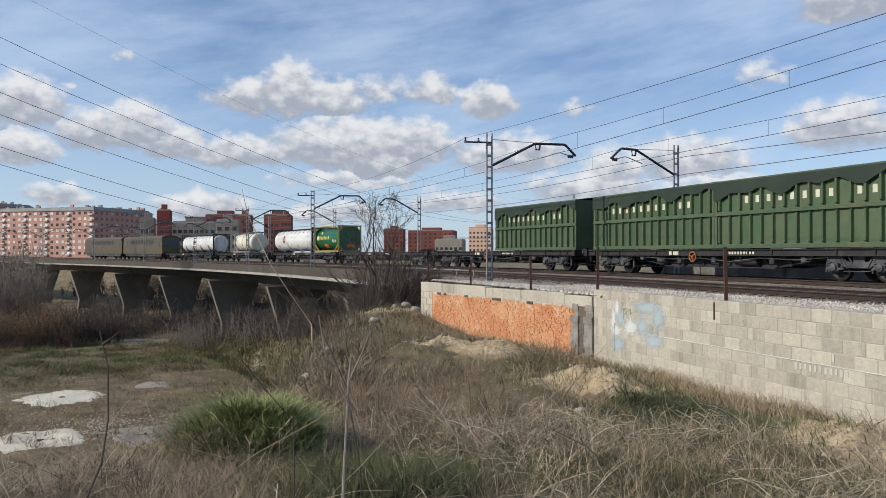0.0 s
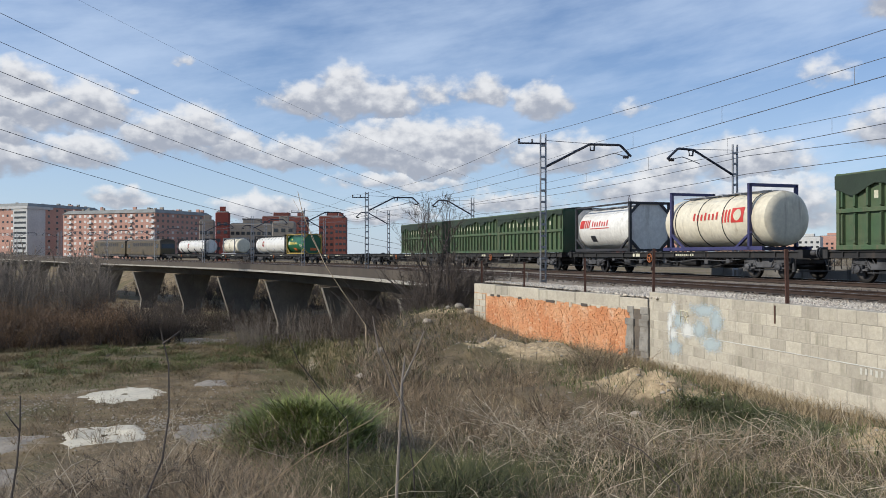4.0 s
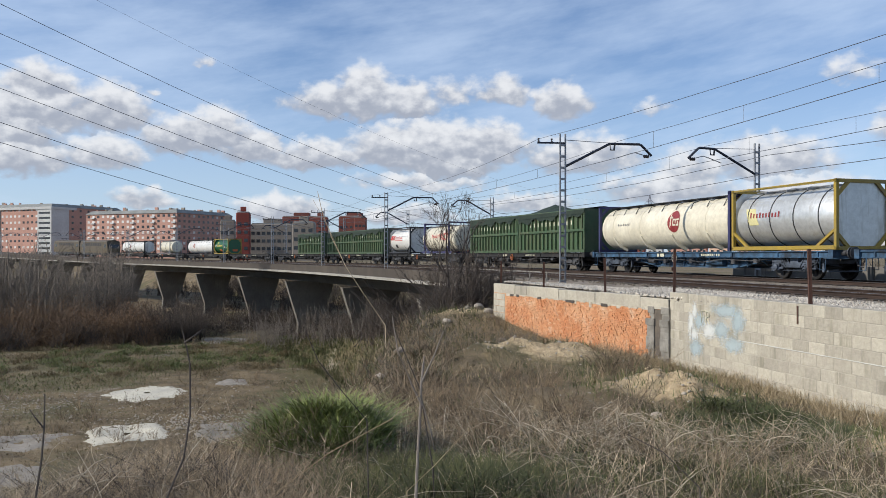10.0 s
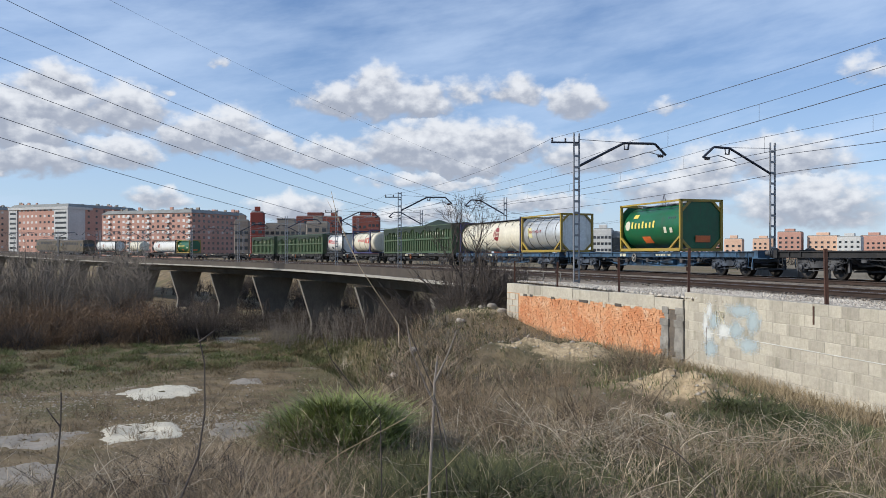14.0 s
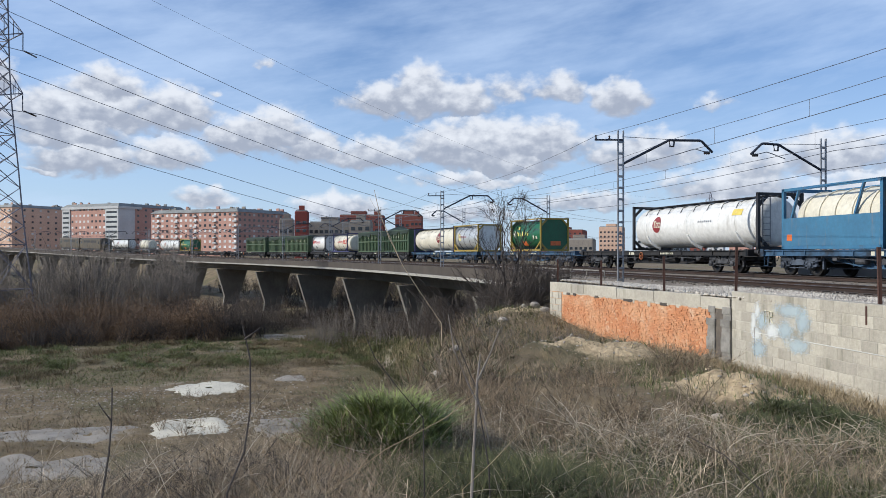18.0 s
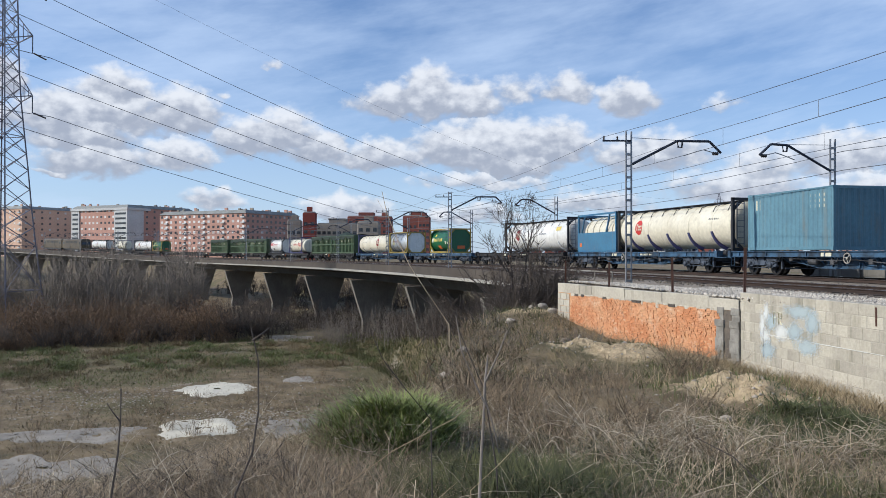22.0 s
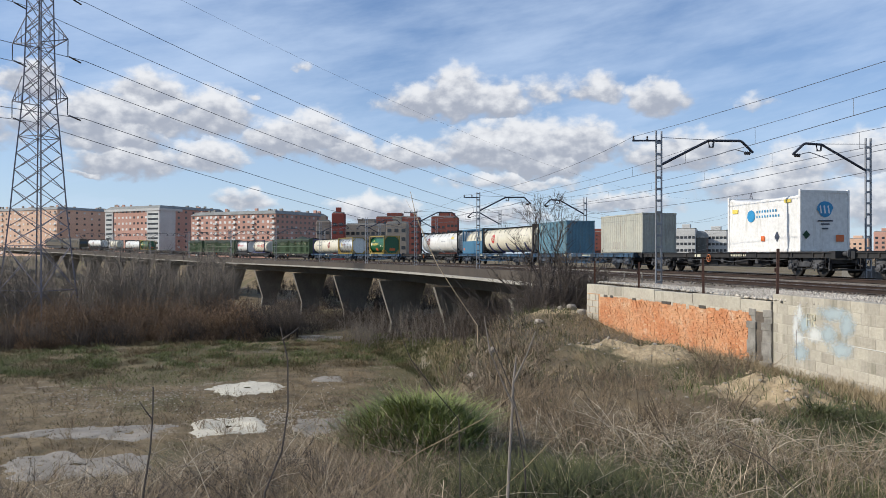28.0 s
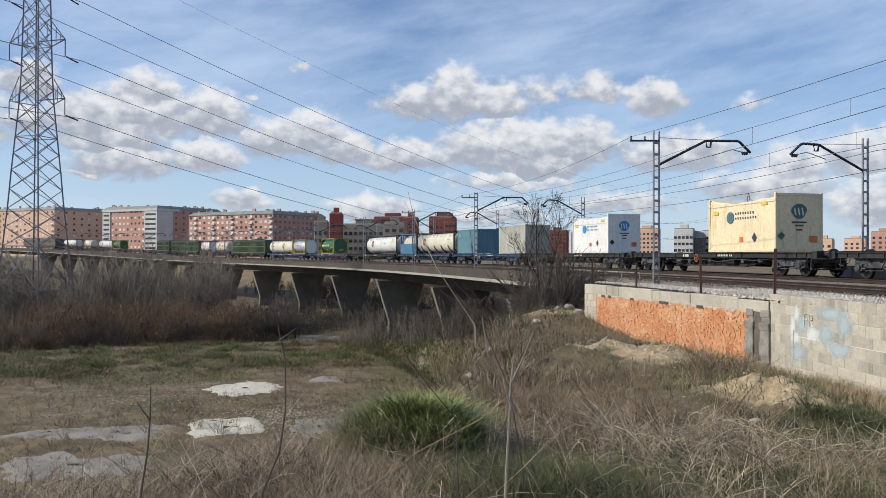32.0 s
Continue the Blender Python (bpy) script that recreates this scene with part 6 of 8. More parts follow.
# ---- overhead line ----
def mast(s, o, top, side):
    """A lattice mast with its bracket. side: +1 stands on the near side, its bracket reaches to the right of the line."""
    ms = thing("catenary_mast", "galvanised lattice catenary mast with tubular bracket", "catenary mast", along(s, 0.5, o), "catenary masts")
    foot = -0.75
    for y in (-0.13, 0.13):
        sh = Shape().box(-0.05, y - 0.022, foot, 0.05, y + 0.022, top)
        part("leg", sh, GALV, ms)
    z = foot + 0.5
    k = 0
    while z < top - 0.1:
        for x in (-0.045, 0.045):
            part("batten", Shape().box(x - 0.006, -0.13, z - 0.05, x + 0.006, 0.13, z + 0.05), GALV, ms)
        z += 0.52
        k += 1
    part("footing", Shape().box(-0.3, -0.35, foot - 0.3, 0.3, 0.35, foot + 0.05, 0.03), PALE_CONCRETE, ms)
    d = -side
    r0, rz, knee, out = 0.13, top - 1.50, 2.4, 4.05 if side > 0 else 3.3
    part("bracket", Shape().tube([(0, d * r0, rz), (0, d * knee, top - 0.36), (0, d * (out - 0.1), top - 0.33), (0, d * out, top - 0.36), (0, d * (out + 0.55), top - 0.85)], 0.06, 8), DARK_STEEL, ms, "dark bent bracket tube")
    part("tie", Shape().tube([(0, d * r0, top - 0.28), (0, d * knee, top - 0.33)], 0.015, 5), GALV, ms)
    sh = Shape()
    ring = [(0, d * (knee + 0.22 * a), top - 0.40 + 0.05 - b * 0.30) for a, b in ((0, 0), (0.2, 1), (1.0, 1), (1.2, 0))]
    sh.tube(ring, 0.045, 6)
    part("insulator", sh, PORCELAIN, ms)
    arm = Shape().tube([(0.05, d * (out + 0.45), top - 0.90), (0.05, d * (out - 0.3), top - 0.72), (0.05, d * (out - 0.55), top - 0.78), (0.05, d * (out - 1.3), top - 1.02)], 0.022, 6)
    part("steady_arm", arm, GALV, ms)
    part("arm_insulator", Shape().lathe([(0, 0.04), (0.05, 0.09), (0.1, 0.05), (0.15, 0.09), (0.2, 0.05), (0.25, 0.09), (0.3, 0.04)], 10, 0, 0, lambda p: Vector((0.05 + p.y, d * (out + 0.45 - p.x), top - 0.88 + p.z))), PORCELAIN, ms)
    if side > 0:
        part("cross_arm", Shape().beam((0, -0.15, top - 0.42), (0, 1.25, top - 0.46), 0.07, 0.07), DARK_STEEL, ms)
        for y in (0.55, 1.2):
            part("pin_insulator", Shape().lathe([(0, 0.05), (0.05, 0.05), (0.07, 0.02), (0.13, 0.05), (0.17, 0.03)], 8, 0, 0, lambda p, y=y: Vector((p.y, y + p.z, top - 0.41 + p.x))), PORCELAIN, ms)
    return ms


NEAR_MASTS = ((-62, 7.5), (-11.7, 6.51), (19.8, 6.10), (39.6, 5.82), (59.6, 5.82), (81.6, 5.88), (105, 5.9), (130, 5.95), (156, 6.0), (184, 6.0), (214, 6.0), (246, 6.0))
FAR_MASTS = ((-62, 6.6), (-12.1, 6.42), (21.1, 6.05), (41.1, 5.95), (61, 5.9), (83, 5.9), (107, 5.9), (132, 5.95), (158, 6.0), (186, 6.0), (216, 6.0), (248, 6.0))
for s, top in NEAR_MASTS[1:]:
    mast(s, 7.4, top, 1)
for s, top in FAR_MASTS[1:]:
    mast(s, -2.8, top, -1)


def wire(name, masts, o, drop, sag, r, label):
    sh = Shape()
    pts = []
    for (s0, t0), (s1, t1) in zip(masts, masts[1:]):
        n = 9
        for k in range(n):
            u = k / n
            pts.append(line_at(s0 + (s1 - s0) * u, o, t0 + (t1 - t0) * u - drop - sag * 4 * u * (1 - u)))
    pts.append(line_at(masts[-1][0], o, masts[-1][1] - drop))
    return tagged(new(name, sh.tube(pts, r, 5).mesh(name, WIRE)), label, "overhead wire", "overhead wires")


for masts, o in ((NEAR_MASTS, 4.55), (FAR_MASTS, 0.0)):
    wire("messenger_wire", masts, o, 0.22, 0.28, 0.010, "dark messenger wire over the track")
    wire("contact_wire", masts, o, 0.98, 0.0, 0.013, "dark contact wire over the track")
    dr = Shape()
    for (s0, t0), (s1, t1) in zip(masts[:8], masts[1:8]):
        n = max(3, int((s1 - s0) / 6.0))
        for k in range(n):
            u = (k + 0.5) / n
            t = t0 + (t1 - t0) * u
            s = s0 + (s1 - s0) * u
            dr.tube([line_at(s, o, t - 0.98), line_at(s, o, t - 0.22 - 0.28 * 4 * u * (1 - u))], 0.007, 4)
    tagged(new("dropper_wires", dr.mesh("dropper_wires", WIRE)), "thin droppers between messenger and contact wire", "overhead wire", kind="stuff")
wire("feeder_wire", ((-62, 6.2),) + NEAR_MASTS[1:], 8.6, 0.28, 0.4, 0.009, "dark feeder wire on the masts' cross arms")
wire("feeder_wire", ((-62, 5.5),) + FAR_MASTS[1:], -3.4, 0.55, 0.25, 0.015, "dark feeder wire behind the masts")
wire("feeder_wire", FAR_MASTS, -3.4, 1.45, 0.2, 0.015, "dark feeder wire behind the masts")

# ---- high-voltage pylons ----
def pylon(x, y, z, turn, scale=1.0):
    py = thing("transmission_pylon", "tall grey steel lattice transmission pylon", "pylon", pose(x, y, z, 0, 0, turn), "pylons")
    lv = ((0.0, 3.9), (5.6, 3.2), (10.8, 2.72), (15.2, 2.35), (19.7, 2.05), (23.6, 1.75), (27.6, 1.45), (31.0, 1.30), (34.5, 1.22), (38.0, 1.15), (41.5, 1.08), (45.0, 0.9), (48.5, 0.15))
    lv = [(a * scale, b * 0.9 * scale) for a, b in lv]
    w = 0.14 * scale
    for sx in (-1, 1):
        for sy in (-1, 1):
            part("leg", Shape().tube([(sx * b, sy * b, a) for a, b in lv], w * 0.75, 4), PYLON_STEEL, py)
    for f in range(4):
        br = Shape()
        q = [(-1, -1), (1, -1), (1, 1), (-1, 1)]
        p, n = q[f], q[(f + 1) % 4]
        for i, ((a0, b0), (a1, b1)) in enumerate(zip(lv, lv[1:])):
            steps = 1 if i < 2 else 2
            for k in range(steps):
                c0, c1 = k / steps, (k + 1) / steps
                za, zb = a0 + (a1 - a0) * c0, a0 + (a1 - a0) * c1
                ba, bb = b0 + (b1 - b0) * c0, b0 + (b1 - b0) * c1
                br.beam((p[0] * ba, p[1] * ba, za), (n[0] * bb, n[1] * bb, zb), w * 0.5)
                br.beam((n[0] * ba, n[1] * ba, za), (p[0] * bb, p[1] * bb, zb), w * 0.5)
            if i in (1, 2, 5, 8, 10):
                br.beam((p[0] * b0, p[1] * b0, a0), (n[0] * b0, n[1] * b0, a0), w * 0.6)
        part_each("brace", br, PYLON_STEEL, py)
    hang = []
    for za in (27.7, 34.6, 41.6):
        za *= scale
        b = np.interp(za, [a for a, _ in lv], [c for _, c in lv])
        for sx in (-1, 1):
            tip = sx * 3.9 * scale
            ar = Shape()
            for sy in (-1, 1):
                ar.beam((sx * b, sy * b, za), (tip, 0, za + 0.4 * scale), w * 0.7)
                ar.beam((sx * b, sy * b, za + 3.0 * scale), (tip, 0, za + 0.4 * scale), w * 0.6)
                for u in (0.33, 0.66):
                    ar.beam((sx * b + (tip - sx * b) * u, sy * b * (1 - u), za + 0.4 * scale * u), (sx * b + (tip - sx * b) * u, sy * b * (1 - u), za + 3.0 * scale + (-2.6 * scale) * u), w * 0.4)
            part_each("arm_bar", ar, PYLON_STEEL, py)
            part("jumper", Shape().tube([(tip, 0, za + 0.4 * scale), (tip, 0, za - 1.6 * scale)], 0.06 * scale, 5), DARK_STEEL, py)
            part("insulator_string", Shape().tube([(tip, 0.2, za - 1.6 * scale), (tip, 2.2 * scale, za - 1.85 * scale)], 0.09 * scale, 6), PORCELAIN, py)
            hang.append((tip, za - 1.7 * scale))
    for sx in (-1, 1):
        for sy in (-1, 1):
            part("footing", Shape().box(sx * 3.9 * scale - 0.6, sy * 3.9 * scale - 0.6, -0.6, sx * 3.9 * scale + 0.6, sy * 3.9 * scale + 0.6, 0.25, 0.05), PALE_CONCRETE, py)
    return py, hang


P1, P2 = Vector((-66.1, 84.0, -9.0)), Vector((76.3, 471.0, -3.0))
TURN = math.degrees(math.atan2(P2.y - P1.y, P2.x - P1.x)) - 90
SMALL = 0.79
one, hang = pylon(P1.x, P1.y, P1.z, -2.84)
two, far_hang = pylon(P2.x, P2.y, P2.z, TURN, SMALL)
away = (P2 - P1).normalized() * 2.2
at_one, at_two = pose(*P1, 0, 0, -2.84), pose(*P2, 0, 0, TURN)
for (x, z), (fx, fz) in zip(hang, far_hang):
    a, b, c = at_one @ Vector((x, 0, z)) + Vector((away.x, away.y, 0)), at_two @ Vector((fx, 0, fz)), at_one @ Vector((x, -260, z + 6))
    pts = [a.lerp(b, u) - Vector((0, 0, 17.2 * 4 * u * (1 - u))) for u in np.linspace(0, 1, 40)]
    tagged(new("power_line", Shape().tube(pts, 0.036, 4).mesh("power_line", WIRE)), "sagging high-voltage conductor between the pylons", "power line", "power lines")
    pts = [a.lerp(c, u) - Vector((0, 0, 6.0 * 4 * u * (1 - u))) for u in np.linspace(0, 1, 16)]
    tagged(new("power_line", Shape().tube(pts, 0.036, 4).mesh("power_line", WIRE)), "sagging high-voltage conductor beyond the pylon", "power line", "power lines")
a, b = P1 + Vector((0, 0, 48.4)), P2 + Vector((0, 0, 48.4 * SMALL))
pts = [a.lerp(b, u) - Vector((0, 0, 14.0 * 4 * u * (1 - u))) for u in np.linspace(0, 1, 40)]
tagged(new("earth_wire", Shape().tube(pts, 0.016, 4).mesh("earth_wire", WIRE)), "thin earth wire between the pylons' peaks", "power line", "power lines")

# ---- the town ----
TOWN = -1.8


def pane_mesh(w, h, mat):
    return Shape().box(-w / 2, -0.06, -h / 2, w / 2, 0.0, h / 2).mesh("window", mat)


def block(name, label, corner, u_turn, width, depth, top, walls, roofs=SLATE, floors=8, cols=14, side_cols=10, balconies=True, seed=1, pent=True, win=(1.75, 1.5)):
    """A block of flats. corner: (bearing, distance) of its sunny front's right corner; u_turn: heading of the front from left to right in degrees."""
    b, r = corner
    c = Vector((-math.sin(radians(b)) * r, math.cos(radians(b)) * r, TOWN))
    u = Vector((math.cos(radians(u_turn)), math.sin(radians(u_turn)), 0))
    v = Vector((-u.y, u.x, 0))                     # into the depth
    m = Matrix((u, v, Vector((0, 0, 1)))).transposed().to_4x4()
    m.translation = c - u * width
    bd = thing(name, label, "apartment building", m, "apartment buildings")
    rnd = random.Random(seed)
    h = top - TOWN
    part("wall", Shape().box(0, 0, 0, width, depth, h - 2.2), walls, bd)
    rf = Shape()
    e = 0.5
    rf.add([(-e, -e, h - 2.2), (width + e, -e, h - 2.2), (width + e, depth + e, h - 2.2), (-e, depth + e, h - 2.2), (2.2, 2.2, h), (width - 2.2, 2.2, h), (width - 2.2, depth - 2.2, h), (2.2, depth - 2.2, h)],
           [(0, 1, 5, 4), (1, 2, 6, 5), (2, 3, 7, 6), (3, 0, 4, 7), (4, 5, 6, 7), (3, 2, 1, 0)])
    roof = part("roof", rf, roofs, bd)
    for k in range(int(width / 2.6)):
        x = 3 + rnd.random() * (width - 6)
        w = rnd.uniform(0.5, 1.2)
        y = rnd.choice((rnd.uniform(2.3, 4.5), rnd.uniform(2.5, depth - 3)))
        if k % 3 == 0:
            x, y = width - rnd.uniform(2.3, 4.5), rnd.uniform(2.5, depth - 3)
        part("chimney", Shape().box(x - w, y - 0.5, h - 1.0, x + w, y + 0.5, h + rnd.uniform(0.3, 1.9), 0.05), walls if k % 4 == 0 else (SLATE, SHED)[k % 2], roof)
    glass, blind = pane_mesh(*win, GLASS_FAR), pane_mesh(*win, BLIND)
    ledge = Shape().box(-win[0] * 0.8, -1.0, -1.3, win[0] * 0.8, 0.0, -0.4, 0.04).mesh("balcony", PALE_WALL)
    fh = (h - 3.2) / floors
    for f in range(floors):
        z = 1.2 + fh * (f + 0.5)
        for k in range(cols):
            x = width * (k + 0.5) / cols
            lit = rnd.random() < 0.58
            part("window", blind if lit else glass, None, bd, m=pose(x, 0.0, z))
            if balconies and k % 4 == 1:
                part("balcony", ledge, None, bd, m=pose(x, 0.0, z))
        for k in range(side_cols):
            y = depth * (k + 0.5) / side_cols
            part("window", blind if rnd.random() < 0.2 else glass, None, bd, m=pose(width, y, z, 0, 0, 90))
    return bd


block("apartment_building", "salmon brick apartment block with white blinds and balconies", (23.35, 500), -17.5, 70.6, 52, 27.6, PINK, floors=8, cols=18, side_cols=12, seed=1)
two = block("apartment_building", "pink and pale grey apartment block with a grey roof", (30.95, 600), -17.5, 56, 62, 35.0, PINK, floors=8, cols=14, side_cols=9, seed=2, balconies=False)
for a, b in ((-0.3, 8.0), (43.5, 56.3)):
    part("corner_tower", Shape().box(a, -0.6, 0, b, 14, 33.0, 0.05), PALE_WALL, two, "pale grey corner bay")
    for f in range(9):
        part("window", Shape().box(a + 1.2, -0.66, 2.6 + f * 3.4, b - 1.2, -0.6, 4.0 + f * 3.4), GLASS_FAR, two)
part("attic", Shape().box(-0.8, -1.0, 33.0, 56.8, 20, 34.6, 0.05), PALE_WALL, two, "pale grey top storey")
block("apartment_building", "tan brick apartment block with a terraced roof", (37.15, 690), -17.5, 100, 62, 37.0, TAN_WALL, floors=8, cols=18, side_cols=9, seed=3)
block("apartment_building", "tan brick apartment block beside the pylon", (43.6, 830), -17.5, 90, 50, 41.0, TAN_WALL, floors=8, cols=14, side_cols=8, seed=8)


def tower(name, label, b0, b1, r, top, wall, lift=0.0):
    x0, x1 = -math.tan(radians(b0)), -math.tan(radians(b1))
    mid = radians((b0 + b1) / 2)
    w = 2 * r * math.tan(radians(abs(b0 - b1) / 2))
    tw = thing(name, label, "building", pose(-math.sin(mid) * r, math.cos(mid) * r, TOWN, 0, 0, math.degrees(mid) - 8))
    h = top - TOWN
    part("wall", Shape().box(-w / 2, 0, 0, w / 2, w * 0.9, h, 0.2), wall, tw)
    part("roof", Shape().box(-w / 2 + 0.4, 0.5, h, w / 2 - 0.4, w * 0.9 - 0.5, h + 0.5, 0.1), SLATE, tw)
    part("stair_head", Shape().box(-w * 0.2, 1.0, h + 0.4, w * 0.22, w * 0.4, h + 2.4, 0.1), wall, tw)
    return tw, w, h


def windows(tw, w, h, cols, floor=3.2, mat=GLASS_FAR, size=(1.4, 1.3)):
    me = pane_mesh(*size, mat)
    for f in range(max(1, int((h - 1.5) / floor))):
        for k in range(cols):
            part("window", me, None, tw, m=pose(-w / 2 + w * (k + 0.5) / cols, -0.0, 2.0 + f * floor))


for b0, b1, r, top, wall, cols, label in (
        (20.55, 19.6, 340, 14.6, SHED, 3, "grey rendered works building"), (19.5, 18.6, 330, 17.5, RED_TOWER, 2, "narrow dark red brick tower"), (18.55, 15.7, 345, 13.6, SHED, 8, "long grey works building with window bands"),
        (15.7, 14.2, 300, 12.6, SHED, 3, "grey rendered works building in town"), (16.4, 13.85, 470, 22.6, RED_BRICK, 6, "dark red brick tower block"), (14.3, 13.3, 440, 21.0, RED_BRICK, 3, "dark red brick tower block"), (12.5, 10.75, 450, 22.0, RED_BRICK, 5, "dark red brick tower block"),
        (11.4, 10.6, 430, 20.6, RED_BRICK, 3, "dark red brick tower block"),
        (4.2, 2.8, 620, 19.5, RED_BRICK, 5, "distant red brick block"), (2.5, -0.7, 640, 19.0, RED_BRICK, 9, "distant long red brick block"), (0.6, -1.4, 420, 8.0, SHED, 6, "low grey industrial hall"), (-1.8, -3.4, 600, 20.0, TAN_WALL, 6, "distant pale brick block"),
        (-4.4, -5.7, 420, 14.0, PALE_WALL, 5, "white modern office block"), (-6.2, -7.7, 430, 13.2, PALE_WALL, 6, "white modern office block")):
    tw, w, h = tower("town_building", label, b0, b1, r, top, wall)
    tagged(tw, group="town buildings")
    windows(tw, w, h, cols)
rnd = random.Random(12)
b0 = -7.6
while b0 > -31:
    b1 = b0 - rnd.uniform(0.7, 1.8)
    wall, label = rnd.choice(((TAN_WALL, "distant tan brick block of flats"), (PINK, "distant salmon brick block of flats"), (RED_BRICK, "distant red brick block of flats"), (PALE_WALL, "distant white rendered block of flats")))
    tw, w, h = tower("town_building", label, b0, b1, rnd.uniform(540, 680), rnd.uniform(10.5, 18.0), wall)
    tagged(tw, group="town buildings")
    windows(tw, w, h, max(3, int(w / 3.2)), size=(1.7, 1.5))
    b0 = b1 - rnd.uniform(-0.1, 0.7)
dm = thing("domed_hall", "grey glass dome beside the white office block", "building", pose(425 * math.sin(radians(5.95)), 425 * math.cos(radians(5.95)), TOWN))
part("drum", Shape().lathe([(0, 4.2), (11.5, 4.2)], 20, 0, 0, lambda p: Vector((p.y, p.z, p.x))), GLASS_FAR, dm)
part("dome", Shape().lathe([(11.5 + 3.6 * math.sin(a), 4.4 * math.cos(a) + 0.02) for a in np.linspace(0, 1.57, 7)], 20, 0, 0, lambda p: Vector((p.y, p.z, p.x))), SLATE, dm, smooth=True)

# ---- plants ----
def rods(base, tip, bend, r0, r1, seg=3, sides=3):
    """Many thin tapering stems: arrays of base and tip points and of a sideways bow."""
    n = len(base)
    u = np.linspace(0, 1, seg + 1)[None, :, None]
    mid = base[:, None] * (1 - u) + tip[:, None] * u + bend[:, None] * (4 * u * (1 - u))
    d = tip - base
    d = d / np.maximum(1e-6, np.linalg.norm(d, axis=1, keepdims=True))
    ref = np.where(np.abs(d[:, 2:3]) > 0.9, np.array([[1.0, 0, 0]]), np.array([[0, 0, 1.0]]))
    a = np.cross(d, ref)
    a /= np.linalg.norm(a, axis=1, keepdims=True)
    b = np.cross(a, d)
    r = np.broadcast_to(np.asarray(r0, float), (n,))[:, None] * (1 - u[..., 0]) + np.broadcast_to(np.asarray(r1, float), (n,))[:, None] * u[..., 0]
    ring = []
    for k in range(sides):
        t = 2 * math.pi * k / sides
        ring.append(mid + (a * math.cos(t) + b * math.sin(t))[:, None] * r[..., None])
    v = np.stack(ring, 2)
    i = np.arange(n)[:, None, None] * (seg + 1) * sides + np.arange(seg)[None, :, None] * sides
    k = np.arange(sides)[None, None]
    q = np.stack([i + k, i + (k + 1) % sides, i + sides + (k + 1) % sides, i + sides + k], -1)
    return v.reshape(-1, 3), q.reshape(-1, 4)


def blades(base, tip, bow, width, seg=3):
    """Many flat grass blades."""
    n = len(base)
    u = np.linspace(0, 1, seg + 1)[None, :, None]
    mid = base[:, None] * (1 - u) + tip[:, None] * u + bow[:, None] * (u * u)
    d = tip - base
    side = np.stack([-d[:, 1] - 0.01, d[:, 0] + 0.013, np.zeros(n)], 1)
    side /= np.linalg.norm(side, axis=1, keepdims=True)
    w = np.asarray(width)[:, None, None] * (1 - 0.85 * u)
    v = np.stack([mid - side[:, None] * w, mid + side[:, None] * w], 2)
    i = np.arange(n)[:, None] * (seg + 1) * 2 + np.arange(seg)[None] * 2
    q = np.stack([i, i + 1, i + 3, i + 2], -1)
    return v.reshape(-1, 3), q.reshape(-1, 4)


def join(*sets):
    v, q, k = [], [], 0
    for a, b in sets:
        v.append(a)
        q.append(b + k)
        k += len(a)
    return np.concatenate(v), np.concatenate(q)


def polar(rng, n, b, r, power=1.0):
    """Random places: bearing range, distance range; the power crowds them near or far."""
    bb = np.radians(rng.uniform(*b, n))
    rr = r[0] + (r[1] - r[0]) * rng.random(n) ** power
    return -np.sin(bb) * rr, np.cos(bb) * rr


def brush(rng, x, y, z, height, spread, stems, twigs, r0, lean=0.35, twig_len=0.4):
    """Bare shrubs at the given places: stems from each foot and twigs on the stems."""
    n = len(x)
    foot = np.repeat(np.stack([x, y, z], 1), stems, 0)
    hh = np.repeat(height, stems) * rng.uniform(0.45, 1.1, n * stems)
    foot = foot + rng.normal(0, 0.12, foot.shape) * np.array([1, 1, 0]) * np.repeat(spread, stems)[:, None]
    out = rng.normal(0, lean, (n * stems, 2)) * hh[:, None]
    tip = foot + np.column_stack([out, hh])
    bend = rng.normal(0, 0.06, foot.shape) * hh[:, None]
    a = rods(foot, tip, bend, r0 * np.sqrt(hh), r0 * 0.3 * np.sqrt(hh))
    m = len(foot) * twigs
    i = np.repeat(np.arange(len(foot)), twigs)
    u = rng.uniform(0.2, 0.97, m)
    p = foot[i] * (1 - u)[:, None] + tip[i] * u[:, None] + bend[i] * (4 * u * (1 - u))[:, None]
    ln = hh[i] * twig_len * (1.15 - u) * rng.uniform(0.5, 1.3, m) + 0.04 * hh[i]
    dr = (tip - foot)[i] / np.maximum(hh[i], 0.05)[:, None] * 0.7 + rng.normal(0, 0.6, (m, 3))
    dr[:, 2] = np.abs(dr[:, 2]) * 0.9
    t = p + dr * ln[:, None]
    b = rods(p, t, rng.normal(0, 0.07, p.shape) * ln[:, None], r0 * 0.42 * np.sqrt(hh[i]), r0 * 0.15 * np.sqrt(hh[i]), 2)
    return join(a, b)


def stuff(name, data, mat, label, category):
    ob = new(name, array_mesh(name, *data, mat))
    return tagged(ob, label, category, kind="stuff")


G = np.random.default_rng(21)


def place(n, b, r, power=1.0):
    x, y = polar(G, n, b, r, power)
    return x, y, ground_height(x, y)


